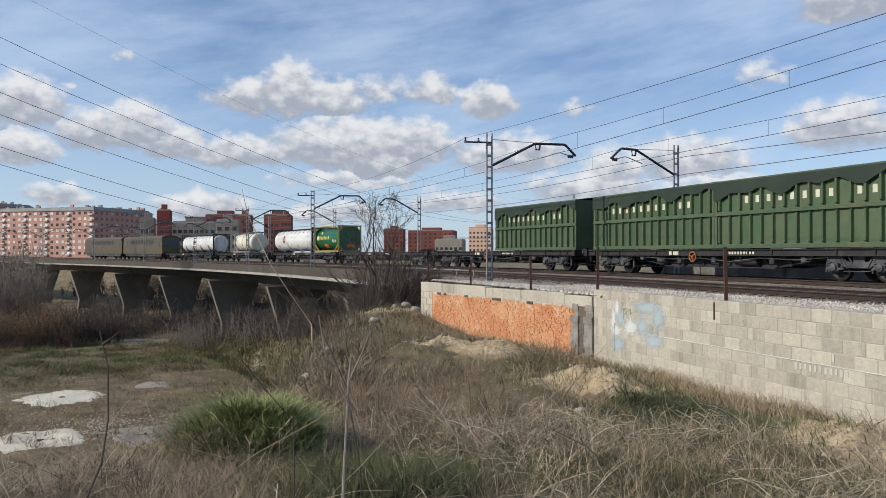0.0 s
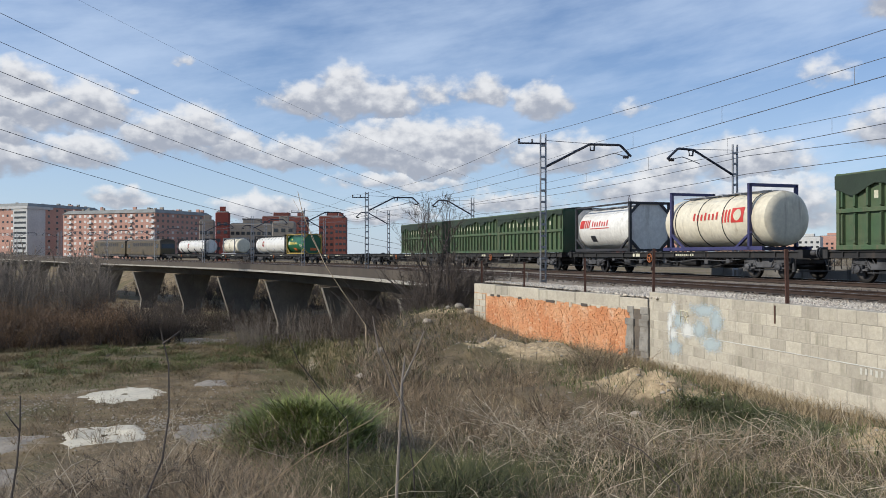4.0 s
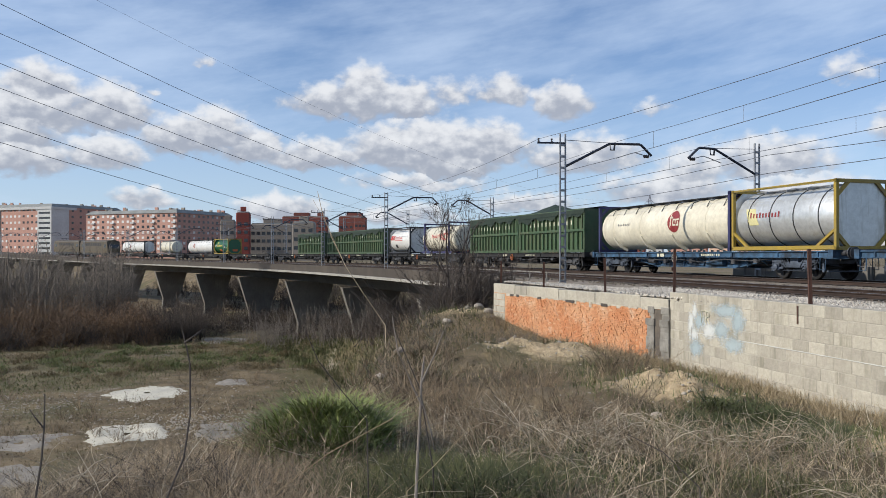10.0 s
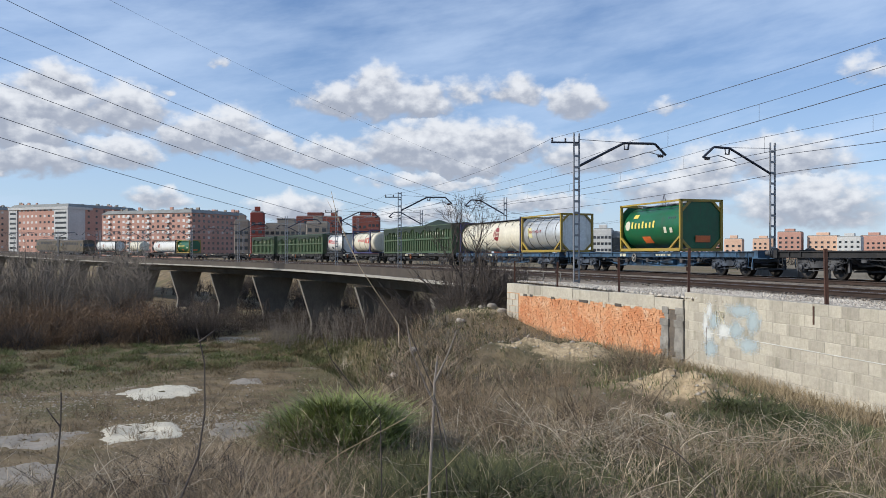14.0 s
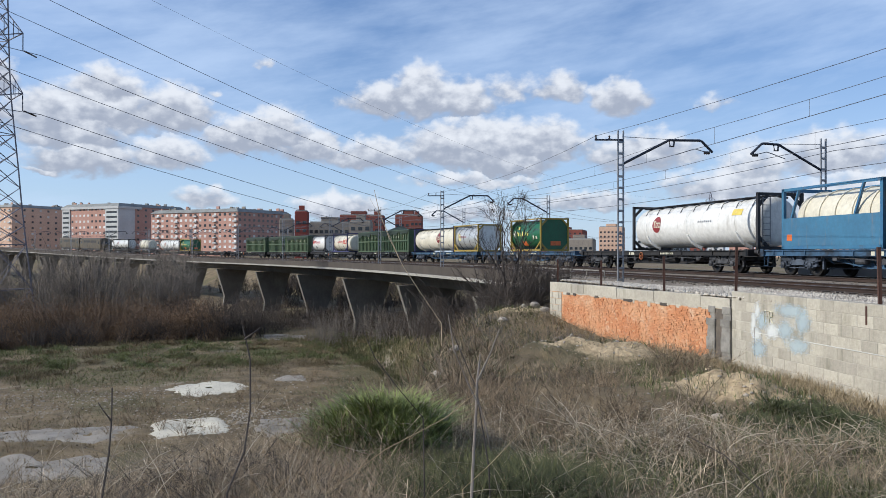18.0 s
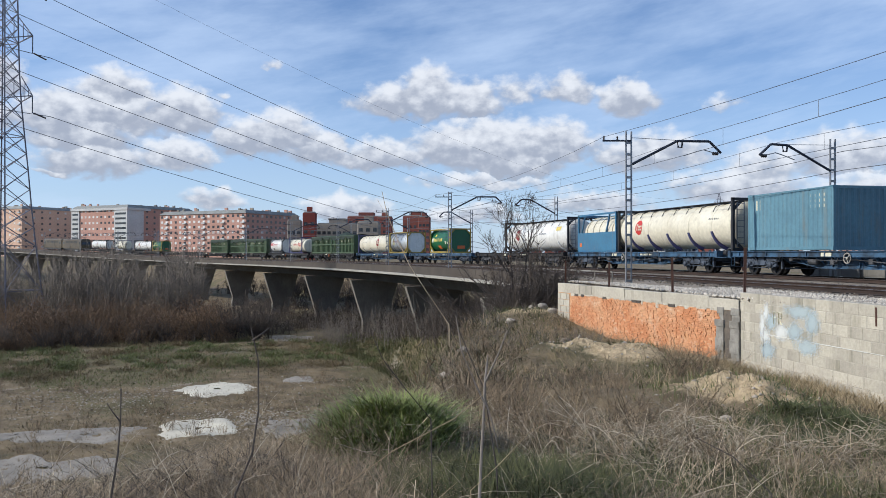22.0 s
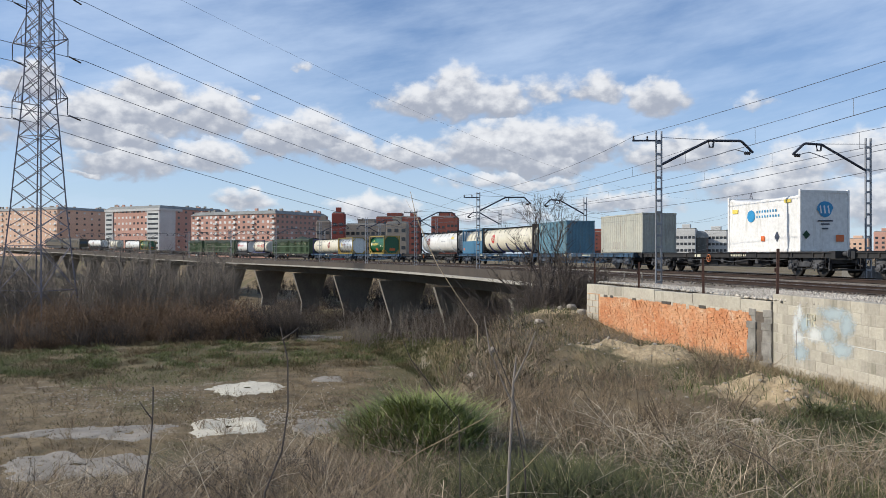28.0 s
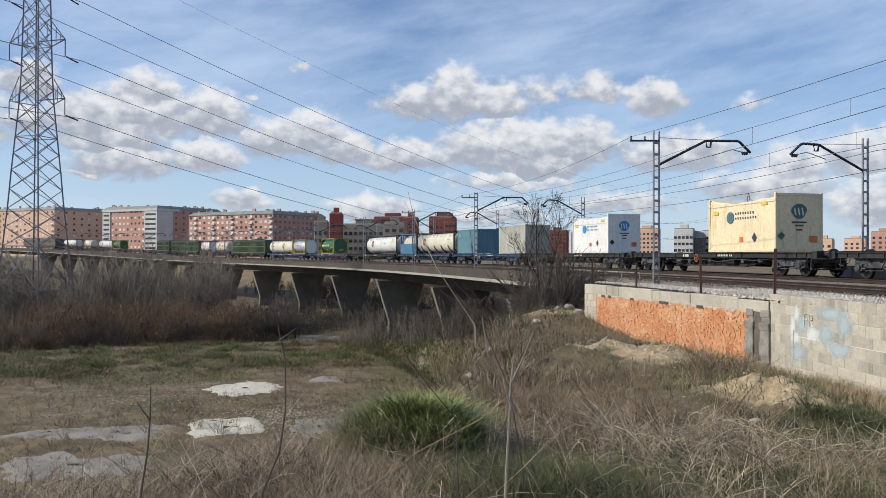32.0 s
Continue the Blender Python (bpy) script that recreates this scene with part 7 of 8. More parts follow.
def shrubs(name, n, b, r, h, stems, twigs, r0, mat, label, power=1.0, lean=0.35, keep=None, twig_len=0.4):
    x, y, z = place(n, b, r, power)
    if keep is not None:
        k = keep(x, y, z)
        x, y, z = x[k], y[k], z[k]
    hh = G.uniform(*h, len(x))
    stuff(name, brush(G, x, y, z - 0.03, hh, hh, stems, twigs, r0, lean, twig_len), mat, label, "shrubs")


def off_wall(x, y, z):
    """Clear of the walls and of what lies behind them."""
    s, o = nearest(x, y)
    return ~((o < 14.2) & (s < -19)) & ~(o < 9.6)


# thickets by the viaduct and the far bank
far_down = lambda x, y, z: (EYE - z) / np.hypot(x, y) < 0.106
clumpy = lambda x, y: 0.5 + 0.5 * np.sin(np.arctan2(-x, y) * 41 + 1.0) * np.sin(np.arctan2(-x, y) * 97 + np.hypot(x, y) * 0.4)
shrubs("reed_bed", 460, (25.3, 47.0), (92, 107), (1.2, 3.8), 8, 3, 0.022, REED, "tall brown dry reeds along the stream", 1.0, 0.2, lambda x, y, z: (clumpy(x, y) > G.random(len(x)) * 0.8) & (np.hypot(x, y) > 91 + 7 * np.sin(np.arctan2(-x, y) * 60) * np.sin(np.arctan2(-x, y) * 23)))
shrubs("reed_bed", 450, (25.0, 46.0), (89, 97), (1.0, 3.0), 8, 4, 0.022, DARK_TWIG, "brown bramble before the reeds", 1.0, 0.35, lambda x, y, z: clumpy(x, y) > 0.25)
shrubs("poplar_scrub", 210, (27.0, 48.0), (104, 135), (6.0, 10.5), 5, 14, 0.03, GREY_TWIG, "bare grey saplings in front of the viaduct", 1.0, 0.12, lambda x, y, z: nearest(x, y)[1] > 10.5)
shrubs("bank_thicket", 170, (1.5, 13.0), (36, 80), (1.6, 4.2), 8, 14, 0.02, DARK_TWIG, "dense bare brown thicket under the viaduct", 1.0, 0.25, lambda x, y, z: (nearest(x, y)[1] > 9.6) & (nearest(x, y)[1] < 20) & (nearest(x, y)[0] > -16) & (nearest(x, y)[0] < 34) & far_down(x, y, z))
# scrub between the piers; its dark colour stands for the deck's shade
shrubs("pier_thicket", 300, (6.0, 30.0), (60, 150), (1.5, 3.6), 7, 12, 0.025, DARK_TWIG, "bare scrub between the piers, darkened for deck shade", 1.0, 0.25, lambda x, y, z: (nearest(x, y)[1] < 10.0) & (nearest(x, y)[1] > -9) & (z < -5))
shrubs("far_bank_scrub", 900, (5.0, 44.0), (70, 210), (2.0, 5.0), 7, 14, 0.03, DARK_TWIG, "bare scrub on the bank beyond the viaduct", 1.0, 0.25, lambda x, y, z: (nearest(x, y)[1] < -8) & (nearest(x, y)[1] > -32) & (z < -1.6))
shrubs("lineside_scrub", 700, (-32, 5.0), (45, 120), (0.6, 1.3), 7, 10, 0.016, DARK_TWIG, "low brown weeds beyond the tracks", 1.0, 0.35, lambda x, y, z: (nearest(x, y)[1] < -6.6) & (nearest(x, y)[1] > -26))
shrubs("stream_scrub", 60, (22.0, 27.5), (92, 106), (2.0, 4.2), 9, 14, 0.024, DARK_TWIG, "dark bramble by the piers", 1.0, 0.3)



def bramble(name, n, b, r, wide, tall, leaves, leaf, mat, label, keep=None):
    """Rounded bushes: clouds of small dead leaves and twig ends, one upon another."""
    x, y, z = place(n, b, r)
    if keep is not None:
        k = keep(x, y, z)
        x, y, z = x[k], y[k], z[k]
    m = len(x)
    ww, hh = G.uniform(*wide, m), G.uniform(*tall, m)
    i = np.repeat(np.arange(m), leaves)
    d = G.normal(0, 1, (len(i), 3))
    d[:, 2] = np.abs(d[:, 2])
    d /= np.linalg.norm(d, axis=1, keepdims=True)
    u = G.random(len(i))[:, None] ** 0.45 * (1 + 0.22 * np.sin(d[:, :1] * 7 + i[:, None]) * np.sin(d[:, 1:2] * 6 + 2 * i[:, None]))
    p = np.column_stack([x, y, z])[i] + d * u * np.column_stack([ww, ww, hh])[i]
    way = G.normal(0, 1, p.shape) * leaf + d * leaf * 0.8
    stuff(name, blades(p, p + way, way * 0, np.full(len(p), leaf * 0.28) * G.uniform(0.5, 1.4, len(p)), 1), mat, label, "shrubs")


bramble("bramble", 120, (25.0, 38.5), (91, 103), (1.2, 3.2), (2.2, 5.4), 2200, 0.09, BROWN_LEAF, "brown dead bramble bushes by the stream")
bramble("bramble", 90, (24.5, 46.0), (89, 98), (0.8, 1.8), (0.8, 2.0), 1000, 0.09, BROWN_LEAF, "low brown bramble at the field's edge")
# bramble fill whose dark leaves paint in the shade below the deck
bramble("dark_bramble", 120, (5.0, 30.0), (40, 150), (1.5, 3.0), (1.2, 3.0), 700, 0.16, DARK_LEAF, "bramble between the piers, darkened for deck shade", lambda x, y, z: (nearest(x, y)[1] < 9.0) & (nearest(x, y)[1] > -12) & (z < -5))
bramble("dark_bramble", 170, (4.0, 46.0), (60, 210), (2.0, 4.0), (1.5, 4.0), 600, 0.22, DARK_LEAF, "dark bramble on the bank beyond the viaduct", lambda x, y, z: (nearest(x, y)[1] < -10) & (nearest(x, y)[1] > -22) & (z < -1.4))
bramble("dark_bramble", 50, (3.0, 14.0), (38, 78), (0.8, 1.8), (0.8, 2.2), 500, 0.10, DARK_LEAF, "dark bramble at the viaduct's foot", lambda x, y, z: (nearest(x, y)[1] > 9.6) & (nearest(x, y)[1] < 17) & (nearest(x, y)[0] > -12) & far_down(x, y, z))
shrubs("pier_saplings", 170, (5.0, 21.0), (45, 92), (1.6, 4.0), 5, 13, 0.013, GREY_TWIG, "thin bare saplings in front of the piers", 1.0, 0.14, lambda x, y, z: (nearest(x, y)[1] > 8.0) & (nearest(x, y)[1] < 15) & ((EYE - z) / np.hypot(x, y) < 0.116))

# more of the fill, again dark in place of shade
bramble("dark_bramble", 60, (12.5, 24.0), (97, 120), (1.2, 2.6), (0.8, 2.2), 600, 0.13, DARK_LEAF, "low bramble under the viaduct, darkened for shade")

s, o = G.uniform(-6, 50, 110), G.uniform(9.3, 14.5, 110)
turn = np.interp(s, STEP, HEAD)
x, y = np.interp(s, STEP, PX) - np.cos(turn) * o, np.interp(s, STEP, PY) - np.sin(turn) * o
low = ground_height(x, y)
k = (EYE - low) / np.hypot(x, y) < 0.118
x, y, low = x[k], y[k], low[k]
tall = G.uniform(1.0, 3.6, len(x))
stuff("pier_saplings", brush(G, x, y, low - 0.05, tall, tall, 6, 14, 0.012, 0.16), GREY_TWIG, "bare grey saplings along the viaduct", "shrubs")


def beside(n, s, o):
    """Random places along the railway: range along the line, range to its left."""
    s, o = G.uniform(*s, n), G.uniform(*o, n)
    turn = np.interp(s, STEP, HEAD)
    x, y = np.interp(s, STEP, PX) - np.cos(turn) * o, np.interp(s, STEP, PY) - np.sin(turn) * o
    return x, y, ground_height(x, y)


for name, n, s, o, tall, mat, label in (("bank_scrub", 260, (0, 46), (9.4, 12.6), (0.5, 1.5), DARK_TWIG, "low dark scrub on the bank before the piers"), ("far_slope_scrub", 420, (0, 150), (-27, -15), (1.4, 3.4), DARK_TWIG, "dark scrub up the slope beyond the viaduct")):
    x, y, z = beside(n, s, o)
    k = (EYE - z) / np.hypot(x, y) < 0.106
    x, y, z = x[k], y[k], z[k]
    tall = G.uniform(*tall, len(x))
    stuff(name, brush(G, x, y, z - 0.05, tall, tall, 8, 10, 0.02, 0.4), mat, label, "shrubs")
x, y, z = beside(2600, (0, 46), (9.4, 13.0))
base = np.repeat(np.column_stack([x, y, z - 0.03]), 10, 0) + G.normal(0, 0.2, (26000, 3)) * np.array([1, 1, 0])
up = np.column_stack([G.normal(0, 0.08, (26000, 2)), G.uniform(0.1, 0.4, 26000)])
stuff("bank_grass", blades(base, base + up, up * 0, np.full(26000, 0.016), 2), LOW_GRASS, "dark green grass on the bank before the piers", "grass")

bramble("green_hummocks", 150, (9.0, 46.0), (70, 91), (0.7, 2.2), (0.15, 0.5), 700, 0.085, GRASS, "green grassy hummocks along the field's edge", lambda x, y, z: z < -7.5)
bramble("brown_hummocks", 130, (9.0, 46.0), (66, 92), (0.7, 2.4), (0.15, 0.5), 700, 0.085, FIELD_GRASS, "brown grassy hummocks on the field", lambda x, y, z: z < -7.5)

# dry shrubs and grass on the slope by the camera
BARE = HEAPS[1:6] + ((3.3, 11.3, 1.0, 0.0), (-0.7, 6.8, 0.75, 0.0), (-2.05, 8.6, 0.6, 0.0))


def clustered(scale, share, seed):
    """Keeps the places that fall into irregular clusters, off the bare heaps."""
    def keep(x, y, z):
        k = off_wall(x, y, z)
        for hx, hy, w, h in BARE:
            k &= (x - hx) ** 2 + (y - hy) ** 2 > (0.85 * w) ** 2 * (0.6 + 0.8 * G.random(len(x)))
        i = np.nonzero(k)[0]
        k[i] = [noise.noise(Vector((x[a] * scale, y[a] * scale, seed))) > share for a in i]
        return k
    return keep


shrubs("dry_shrubs", 420, (-33, 36), (2.8, 11.0), (0.15, 0.45), 6, 6, 0.0105, PALE_TWIG, "pale dry leafless shrubs on the slope", 0.85, 0.6, clustered(0.55, 0.06, 3.1))
shrubs("dry_shrubs", 240, (-30, 30), (4.5, 11), (0.15, 0.45), 6, 7, 0.009, BROWN_TWIG, "brown tangled dry shrubs on the slope", 0.8, 0.6, clustered(0.5, 0.04, 9.4))
shrubs("dry_shrubs", 420, (-12, 6.5), (8.5, 20), (0.2, 0.45), 7, 9, 0.0085, BROWN_TWIG, "brown leafless shrubs between the heaps", 1.0, 0.5, clustered(0.3, 0.05, 5.7))
shrubs("dry_shrubs", 70, (-3, 7.5), (19, 29), (0.2, 0.5), 8, 8, 0.010, GREY_TWIG, "grey leafless shrubs on the heaps", 1.0, 0.38, off_wall)
shrubs("field_shrubs", 380, (6.0, 46), (36, 92), (0.3, 1.0), 7, 8, 0.014, BROWN_TWIG, "low brown scrub on the field", 1.0, 0.4)


def grass(name, n, b, r, h, width, mat, label, power=1.0, tuft=14, spread=0.16, keep=None, lean=0.35):
    x, y, z = place(n, b, r, power)
    k = off_wall(x, y, z) if keep is None else keep(x, y, z)
    x, y, z = np.repeat(x[k], tuft), np.repeat(y[k], tuft), np.repeat(z[k], tuft)
    m = len(x)
    base = np.column_stack([x + G.normal(0, spread, m), y + G.normal(0, spread, m), z - 0.03])
    hh = G.uniform(*h, m)
    out = G.normal(0, lean, (m, 2)) * hh[:, None]
    tip = base + np.column_stack([out * 0.5, hh])
    bow = np.column_stack([out * 0.9, -np.abs(G.normal(0, 0.25, m)) * hh])
    stuff(name, blades(base, tip, bow, np.full(m, width) * G.uniform(0.6, 1.3, m)), mat, label, "grass")


grass("dry_grass", 500, (-33, 38), (2.4, 11), (0.06, 0.3), 0.0035, STRAW, "dry straw-coloured grass on the slope", 0.7)
grass("dry_grass", 450, (-26, 9), (9, 28), (0.08, 0.3), 0.006, STRAW, "dry grass between the heaps", keep=clustered(0.5, 0.0, 6.6))
grass("green_grass", 1300, (-33, 38), (2.4, 12), (0.05, 0.2), 0.004, GRASS, "green grass tufts on the slope", 0.8, keep=clustered(0.4, -0.02, 1.3))
grass("green_grass", 700, (-27, -4), (7, 22), (0.06, 0.2), 0.007, GRASS, "green grass between the heaps")
oval = lambda cx, cy, rx, ry: lambda x, y, z: ((x - cx) / rx) ** 2 + ((y - cy) / ry) ** 2 < 0.55 + 0.75 * G.random(len(x))
grass("green_grass_clump", 9000, (2, 26), (6.5, 11), (0.13, 0.36), 0.014, CLUMP_GRASS, "lush green clump of grass on a low mound", 1.0, 9, 0.07, oval(-2.05, 8.6, 0.62, 0.85), 0.55)
grass("green_grass_clump", 6000, (-12, 14), (5.0, 9.0), (0.14, 0.38), 0.007, LOW_GRASS, "green grass between the dry canes", 1.0, 8, 0.09, oval(-0.7, 6.8, 1.0, 1.0), 0.5)
# the heap's shaded side is put into these weeds' colour
grass("green_weeds", 14000, (-24, -9), (8.8, 14.5), (0.06, 0.18), 0.012, GREEN_WEED, "low green weeds beside the dirt heap, darkened for shade", 1.0, 6, 0.10, oval(3.3, 11.3, 0.9, 1.5), 0.9)
grass("dry_weeds", 1700, (-33, 42), (2.6, 13), (0.15, 0.46), 0.0036, BROWN_TWIG, "tangled brown dry weeds on the slope", 0.85, 11, 0.14, clustered(0.7, 0.08, 8.1), 0.95)
grass("dry_weeds", 1300, (-33, 42), (2.6, 12), (0.15, 0.5), 0.0030, PALE_TWIG, "bleached thin dry weeds on the slope", 0.85, 9, 0.14, clustered(0.8, 0.12, 4.6), 0.95)
grass("crest_weeds", 2400, (13, 45), (4.0, 9.5), (0.16, 0.48), 0.0038, BROWN_TWIG, "dense brown weeds along the crest of the slope", 1.0, 11, 0.15, clustered(0.8, -0.08, 3.3), 0.6)
grass("crest_weeds", 1100, (13, 45), (4.0, 9.5), (0.16, 0.50), 0.0034, STRAW, "dense straw-coloured weeds along the crest", 1.0, 9, 0.15, clustered(0.8, 0.0, 5.5), 0.6)
grass("near_weeds", 1800, (17, 47), (3.6, 8.0), (0.14, 0.42), 0.0030, BROWN_TWIG, "brown dry weeds close to the crest", 1.0, 10, 0.12, clustered(0.9, -0.1, 2.2), 0.6)
grass("near_weeds", 1000, (17, 47), (3.6, 8.0), (0.14, 0.46), 0.0026, PALE_TWIG, "bleached dry weeds close to the crest", 1.0, 8, 0.12, clustered(0.9, 0.05, 7.2), 0.6)


def thinning(keep):
    """Fewer and fewer towards the open field."""
    return lambda x, y, z: keep(x, y, z) & (G.random(len(x)) < np.clip((21 - np.degrees(np.arctan2(-x, y))) / 10, 0, 1))


grass("flank_weeds", 4200, (5.5, 21), (11, 62), (0.12, 0.45), 0.012, BROWN_TWIG, "grey-brown dry weeds down the flank of the slope", 1.0, 9, 0.28, thinning(clustered(0.3, -0.15, 5.1)), 0.7)
grass("flank_weeds", 3600, (5.5, 21), (11, 66), (0.08, 0.26), 0.016, LOW_GRASS, "dark green weeds down the flank of the slope", 1.0, 9, 0.28, thinning(clustered(0.25, -0.05, 8.6)), 0.7)
shrubs("flank_shrubs", 130, (7, 19), (12, 40), (0.4, 0.9), 9, 12, 0.009, BROWN_TWIG, "leafless shrubs down the flank of the slope", 1.0, 0.4, clustered(0.2, -0.1, 6.4))
for hx, hy, w, h in HEAPS[1:6]:
    grass("heap_weeds", 900, (-30, 6), (7.5, 21), (0.05, 0.2), 0.006, GREEN_WEED, "small weeds on the bare dirt", 1.0, 6, 0.07, oval(hx, hy, w * 0.8, w * 0.8), 0.9)
grass("slope_weeds", 2200, (-10, 18), (9, 27), (0.10, 0.34), 0.006, BROWN_TWIG, "grey-brown dry weeds between the heaps", 1.0, 8, 0.2, clustered(0.4, 0.14, 2.9), 0.8)
grass("slope_green", 3000, (-20, 12), (8.5, 28), (0.04, 0.14), 0.009, LOW_GRASS, "dark green low weeds over the slope", 1.0, 8, 0.16, clustered(0.33, 0.08, 9.9), 0.8)
shrubs("dry_shrubs", 110, (-9, 9), (9, 17), (0.35, 0.7), 12, 16, 0.0085, BROWN_TWIG, "rounded grey-brown leafless shrubs between the heaps", 1.0, 0.5, clustered(0.35, 0.05, 1.9))
grass("low_grass", 4200, (-33, 40), (2.4, 8.5), (0.06, 0.2), 0.006, LOW_GRASS, "dark green weeds under the dry canes", 0.8, 10, 0.14, clustered(0.45, -0.3, 7.7), 0.6)
grass("low_grass", 900, (-27, -8), (8, 15), (0.05, 0.16), 0.008, LOW_GRASS, "dark green weeds below the wall", 1.0, 14, 0.16, clustered(0.35, 0.02, 2.2), 0.6)
grass("field_grass", 6000, (4, 47), (36, 98), (0.05, 0.18), 0.02, FIELD_GRASS, "dry grass on the field", 1.0, 10, 0.5)
grass("field_green", 4200, (4, 47), (62, 96), (0.06, 0.24), 0.026, GRASS, "green grass along the field's far edge", 1.0, 12, 0.7, clustered(0.09, 0.04, 4.4))


shrubs("dry_shrubs", 260, (18, 46), (3.0, 8.0), (0.2, 0.5), 9, 10, 0.006, DARK_TWIG, "dark leafless shrubs at the crest of the slope", 1.0, 0.55)
shrubs("dry_shrubs", 150, (6.5, 16), (10, 30), (0.12, 0.34), 8, 9, 0.007, BROWN_TWIG, "brown leafless shrubs on the flank of the slope", 1.0, 0.45)

# long dead stalks lying over the grass
x, y, z = place(700, (-33, 34), (2.6, 10.5), 0.8)
k = off_wall(x, y, z)
x, y, z = x[k], y[k], z[k]
ln, way = G.uniform(0.25, 0.8, len(x)), G.uniform(0, 6.283, len(x))
a = np.column_stack([x, y, z + 0.02])
b = a + np.column_stack([np.cos(way) * ln, np.sin(way) * ln, G.uniform(0.05, 0.4, len(x)) * ln])
stuff("dead_stalks", rods(a, b, np.column_stack([G.normal(0, 0.06, (len(x), 2)), np.abs(G.normal(0, 0.08, len(x)))]), 0.0032, 0.0016, 4), CANE, "long pale dead stalks lying over the grass", "dry stalks")

# dry grass along the foot of the walls
x = np.concatenate([G.uniform(3.5, 7.6, 700), G.uniform(-0.6, 3.4, 260)])
y = np.where(x > 3.45, 18.4 - (x - 3.42) * 3.083, 26.8 - (x + 0.73) * 2.024)
away = np.abs(G.normal(0, 0.5, len(x))) + 0.12
x, y = x - away * 0.95, y - away * 0.31
z = ground_height(x, y)
rep = 12
base = np.column_stack([np.repeat(x, rep) + G.normal(0, 0.12, len(x) * rep), np.repeat(y, rep) + G.normal(0, 0.12, len(x) * rep), np.repeat(z, rep) - 0.03])
hh = G.uniform(0.08, 0.32, len(base))
lean = G.normal(0, 0.3, (len(base), 2)) * hh[:, None]
stuff("wall_foot_grass", blades(base, base + np.column_stack([lean, hh]), np.column_stack([lean, -0.2 * hh]), np.full(len(base), 0.005)), STRAW, "dry tan grass along the foot of the wall", "grass")

# ---- pale crusts, rubble and single stones on the field ----
CRUST = surface("pale_lime_crust", (0.62, 0.58, 0.47), (0.54, 0.50, 0.41), 0.95, 0.4, 3.0, 0.3, 0, 0.05, (0.36, 0.33, 0.26))
DIRTY = surface("grey_gravel_crust", (0.31, 0.28, 0.24), (0.23, 0.205, 0.17), 0.95, 0.5, 6.0, 0.6, 0, 0.05, (0.22, 0.2, 0.165))


def crust(x, y, rx, ry, turn, mat, label, seed, lift=0.05):
    """A thin irregular sheet that follows the ground."""
    rnd = np.random.default_rng(seed)
    n, m = 56, 7
    a = np.linspace(0, 2 * math.pi, n, endpoint=False)
    edge = 1 + sum(rnd.normal(0, 0.2 / k ** 0.8) * np.sin(k * a + rnd.uniform(0, 6.28)) for k in range(2, 15))
    v = []
    for q in np.linspace(0.08, 1, m):
        px, py = np.cos(a) * edge * rx * q, np.sin(a) * edge * ry * q
        c, s = math.cos(turn), math.sin(turn)
        v.append(np.column_stack([x + px * c - py * s, y + px * s + py * c, np.full(n, lift * (1 if q < 0.97 else -1.5))]))
    v = np.concatenate(v)
    v[:, 2] += ground_height(v[:, 0], v[:, 1])
    i, j = np.meshgrid(np.arange(m - 1), np.arange(n), indexing="ij")
    i, j = i.ravel(), j.ravel()
    quads = np.stack([i * n + j, i * n + (j + 1) % n, (i + 1) * n + (j + 1) % n, (i + 1) * n + j], 1)
    ob = new("pale_patch", array_mesh("pale_patch", v, quads, mat))
    return tagged(ob, label, "bare patch", "pale patches on the field")


def spot(b, el, z=-8.8):
    """The place on level z seen at that bearing and angle below the eye's level."""
    r = (EYE - z) / math.tan(radians(el))
    return -math.sin(radians(b)) * r, math.cos(radians(b)) * r


def toss(name, n, x, y, sx, sy, size, mat, label, seed):
    rng = np.random.default_rng(seed)
    px, py = x + rng.normal(0, sx, n), y + rng.normal(0, sy, n)
    c = np.column_stack([px, py, ground_height(px, py)])
    unit = np.array([(1, 0, 0), (0, 1, 0), (-1, 0, 0), (0, -1, 0), (0, 0, 1), (0, 0, -1)], float)
    tri = np.array([(0, 1, 4), (1, 2, 4), (2, 3, 4), (3, 0, 4), (1, 0, 5), (2, 1, 5), (3, 2, 5), (0, 3, 5)])
    v = (unit[None] * rng.uniform(0.6, 1.4, (n, 6, 1)) + rng.normal(0, 0.2, (n, 6, 3))) * np.array([1, 1, 0.7]) * rng.uniform(*size, (n, 1, 1)) + c[:, None]
    f = (tri[None] + 6 * np.arange(n)[:, None, None]).reshape(-1, 3)
    tagged(new(name, array_mesh(name, v.reshape(-1, 3), f, mat)), label, "rubble", kind="stuff")


def boulder(x, y, r, label, mat, seed):
    rng = np.random.default_rng(seed)
    bm = bmesh.new()
    bmesh.ops.create_icosphere(bm, subdivisions=2, radius=1.0)
    k = rng.normal(0, 1, (4, 3))
    for p in bm.verts:
        p.co *= 1 + 0.16 * sum(math.sin(2.3 * p.co.dot(Vector(q)) + i) for i, q in enumerate(k)) / 2
        p.co = Vector((p.co.x * r * 1.2, p.co.y * r * 0.9, p.co.z * r * 0.75))
    me = bpy.data.meshes.new("boulder")
    bm.to_mesh(me)
    bm.free()
    me.materials.append(mat)
    ob = new("boulder", me)
    z = float(ground_height([x], [y])[0])
    ob.matrix_basis = pose(x, y, z + r * 0.42, 0, 0, seed * 40)
    return tagged(ob, label, "stone", "loose pale stones")


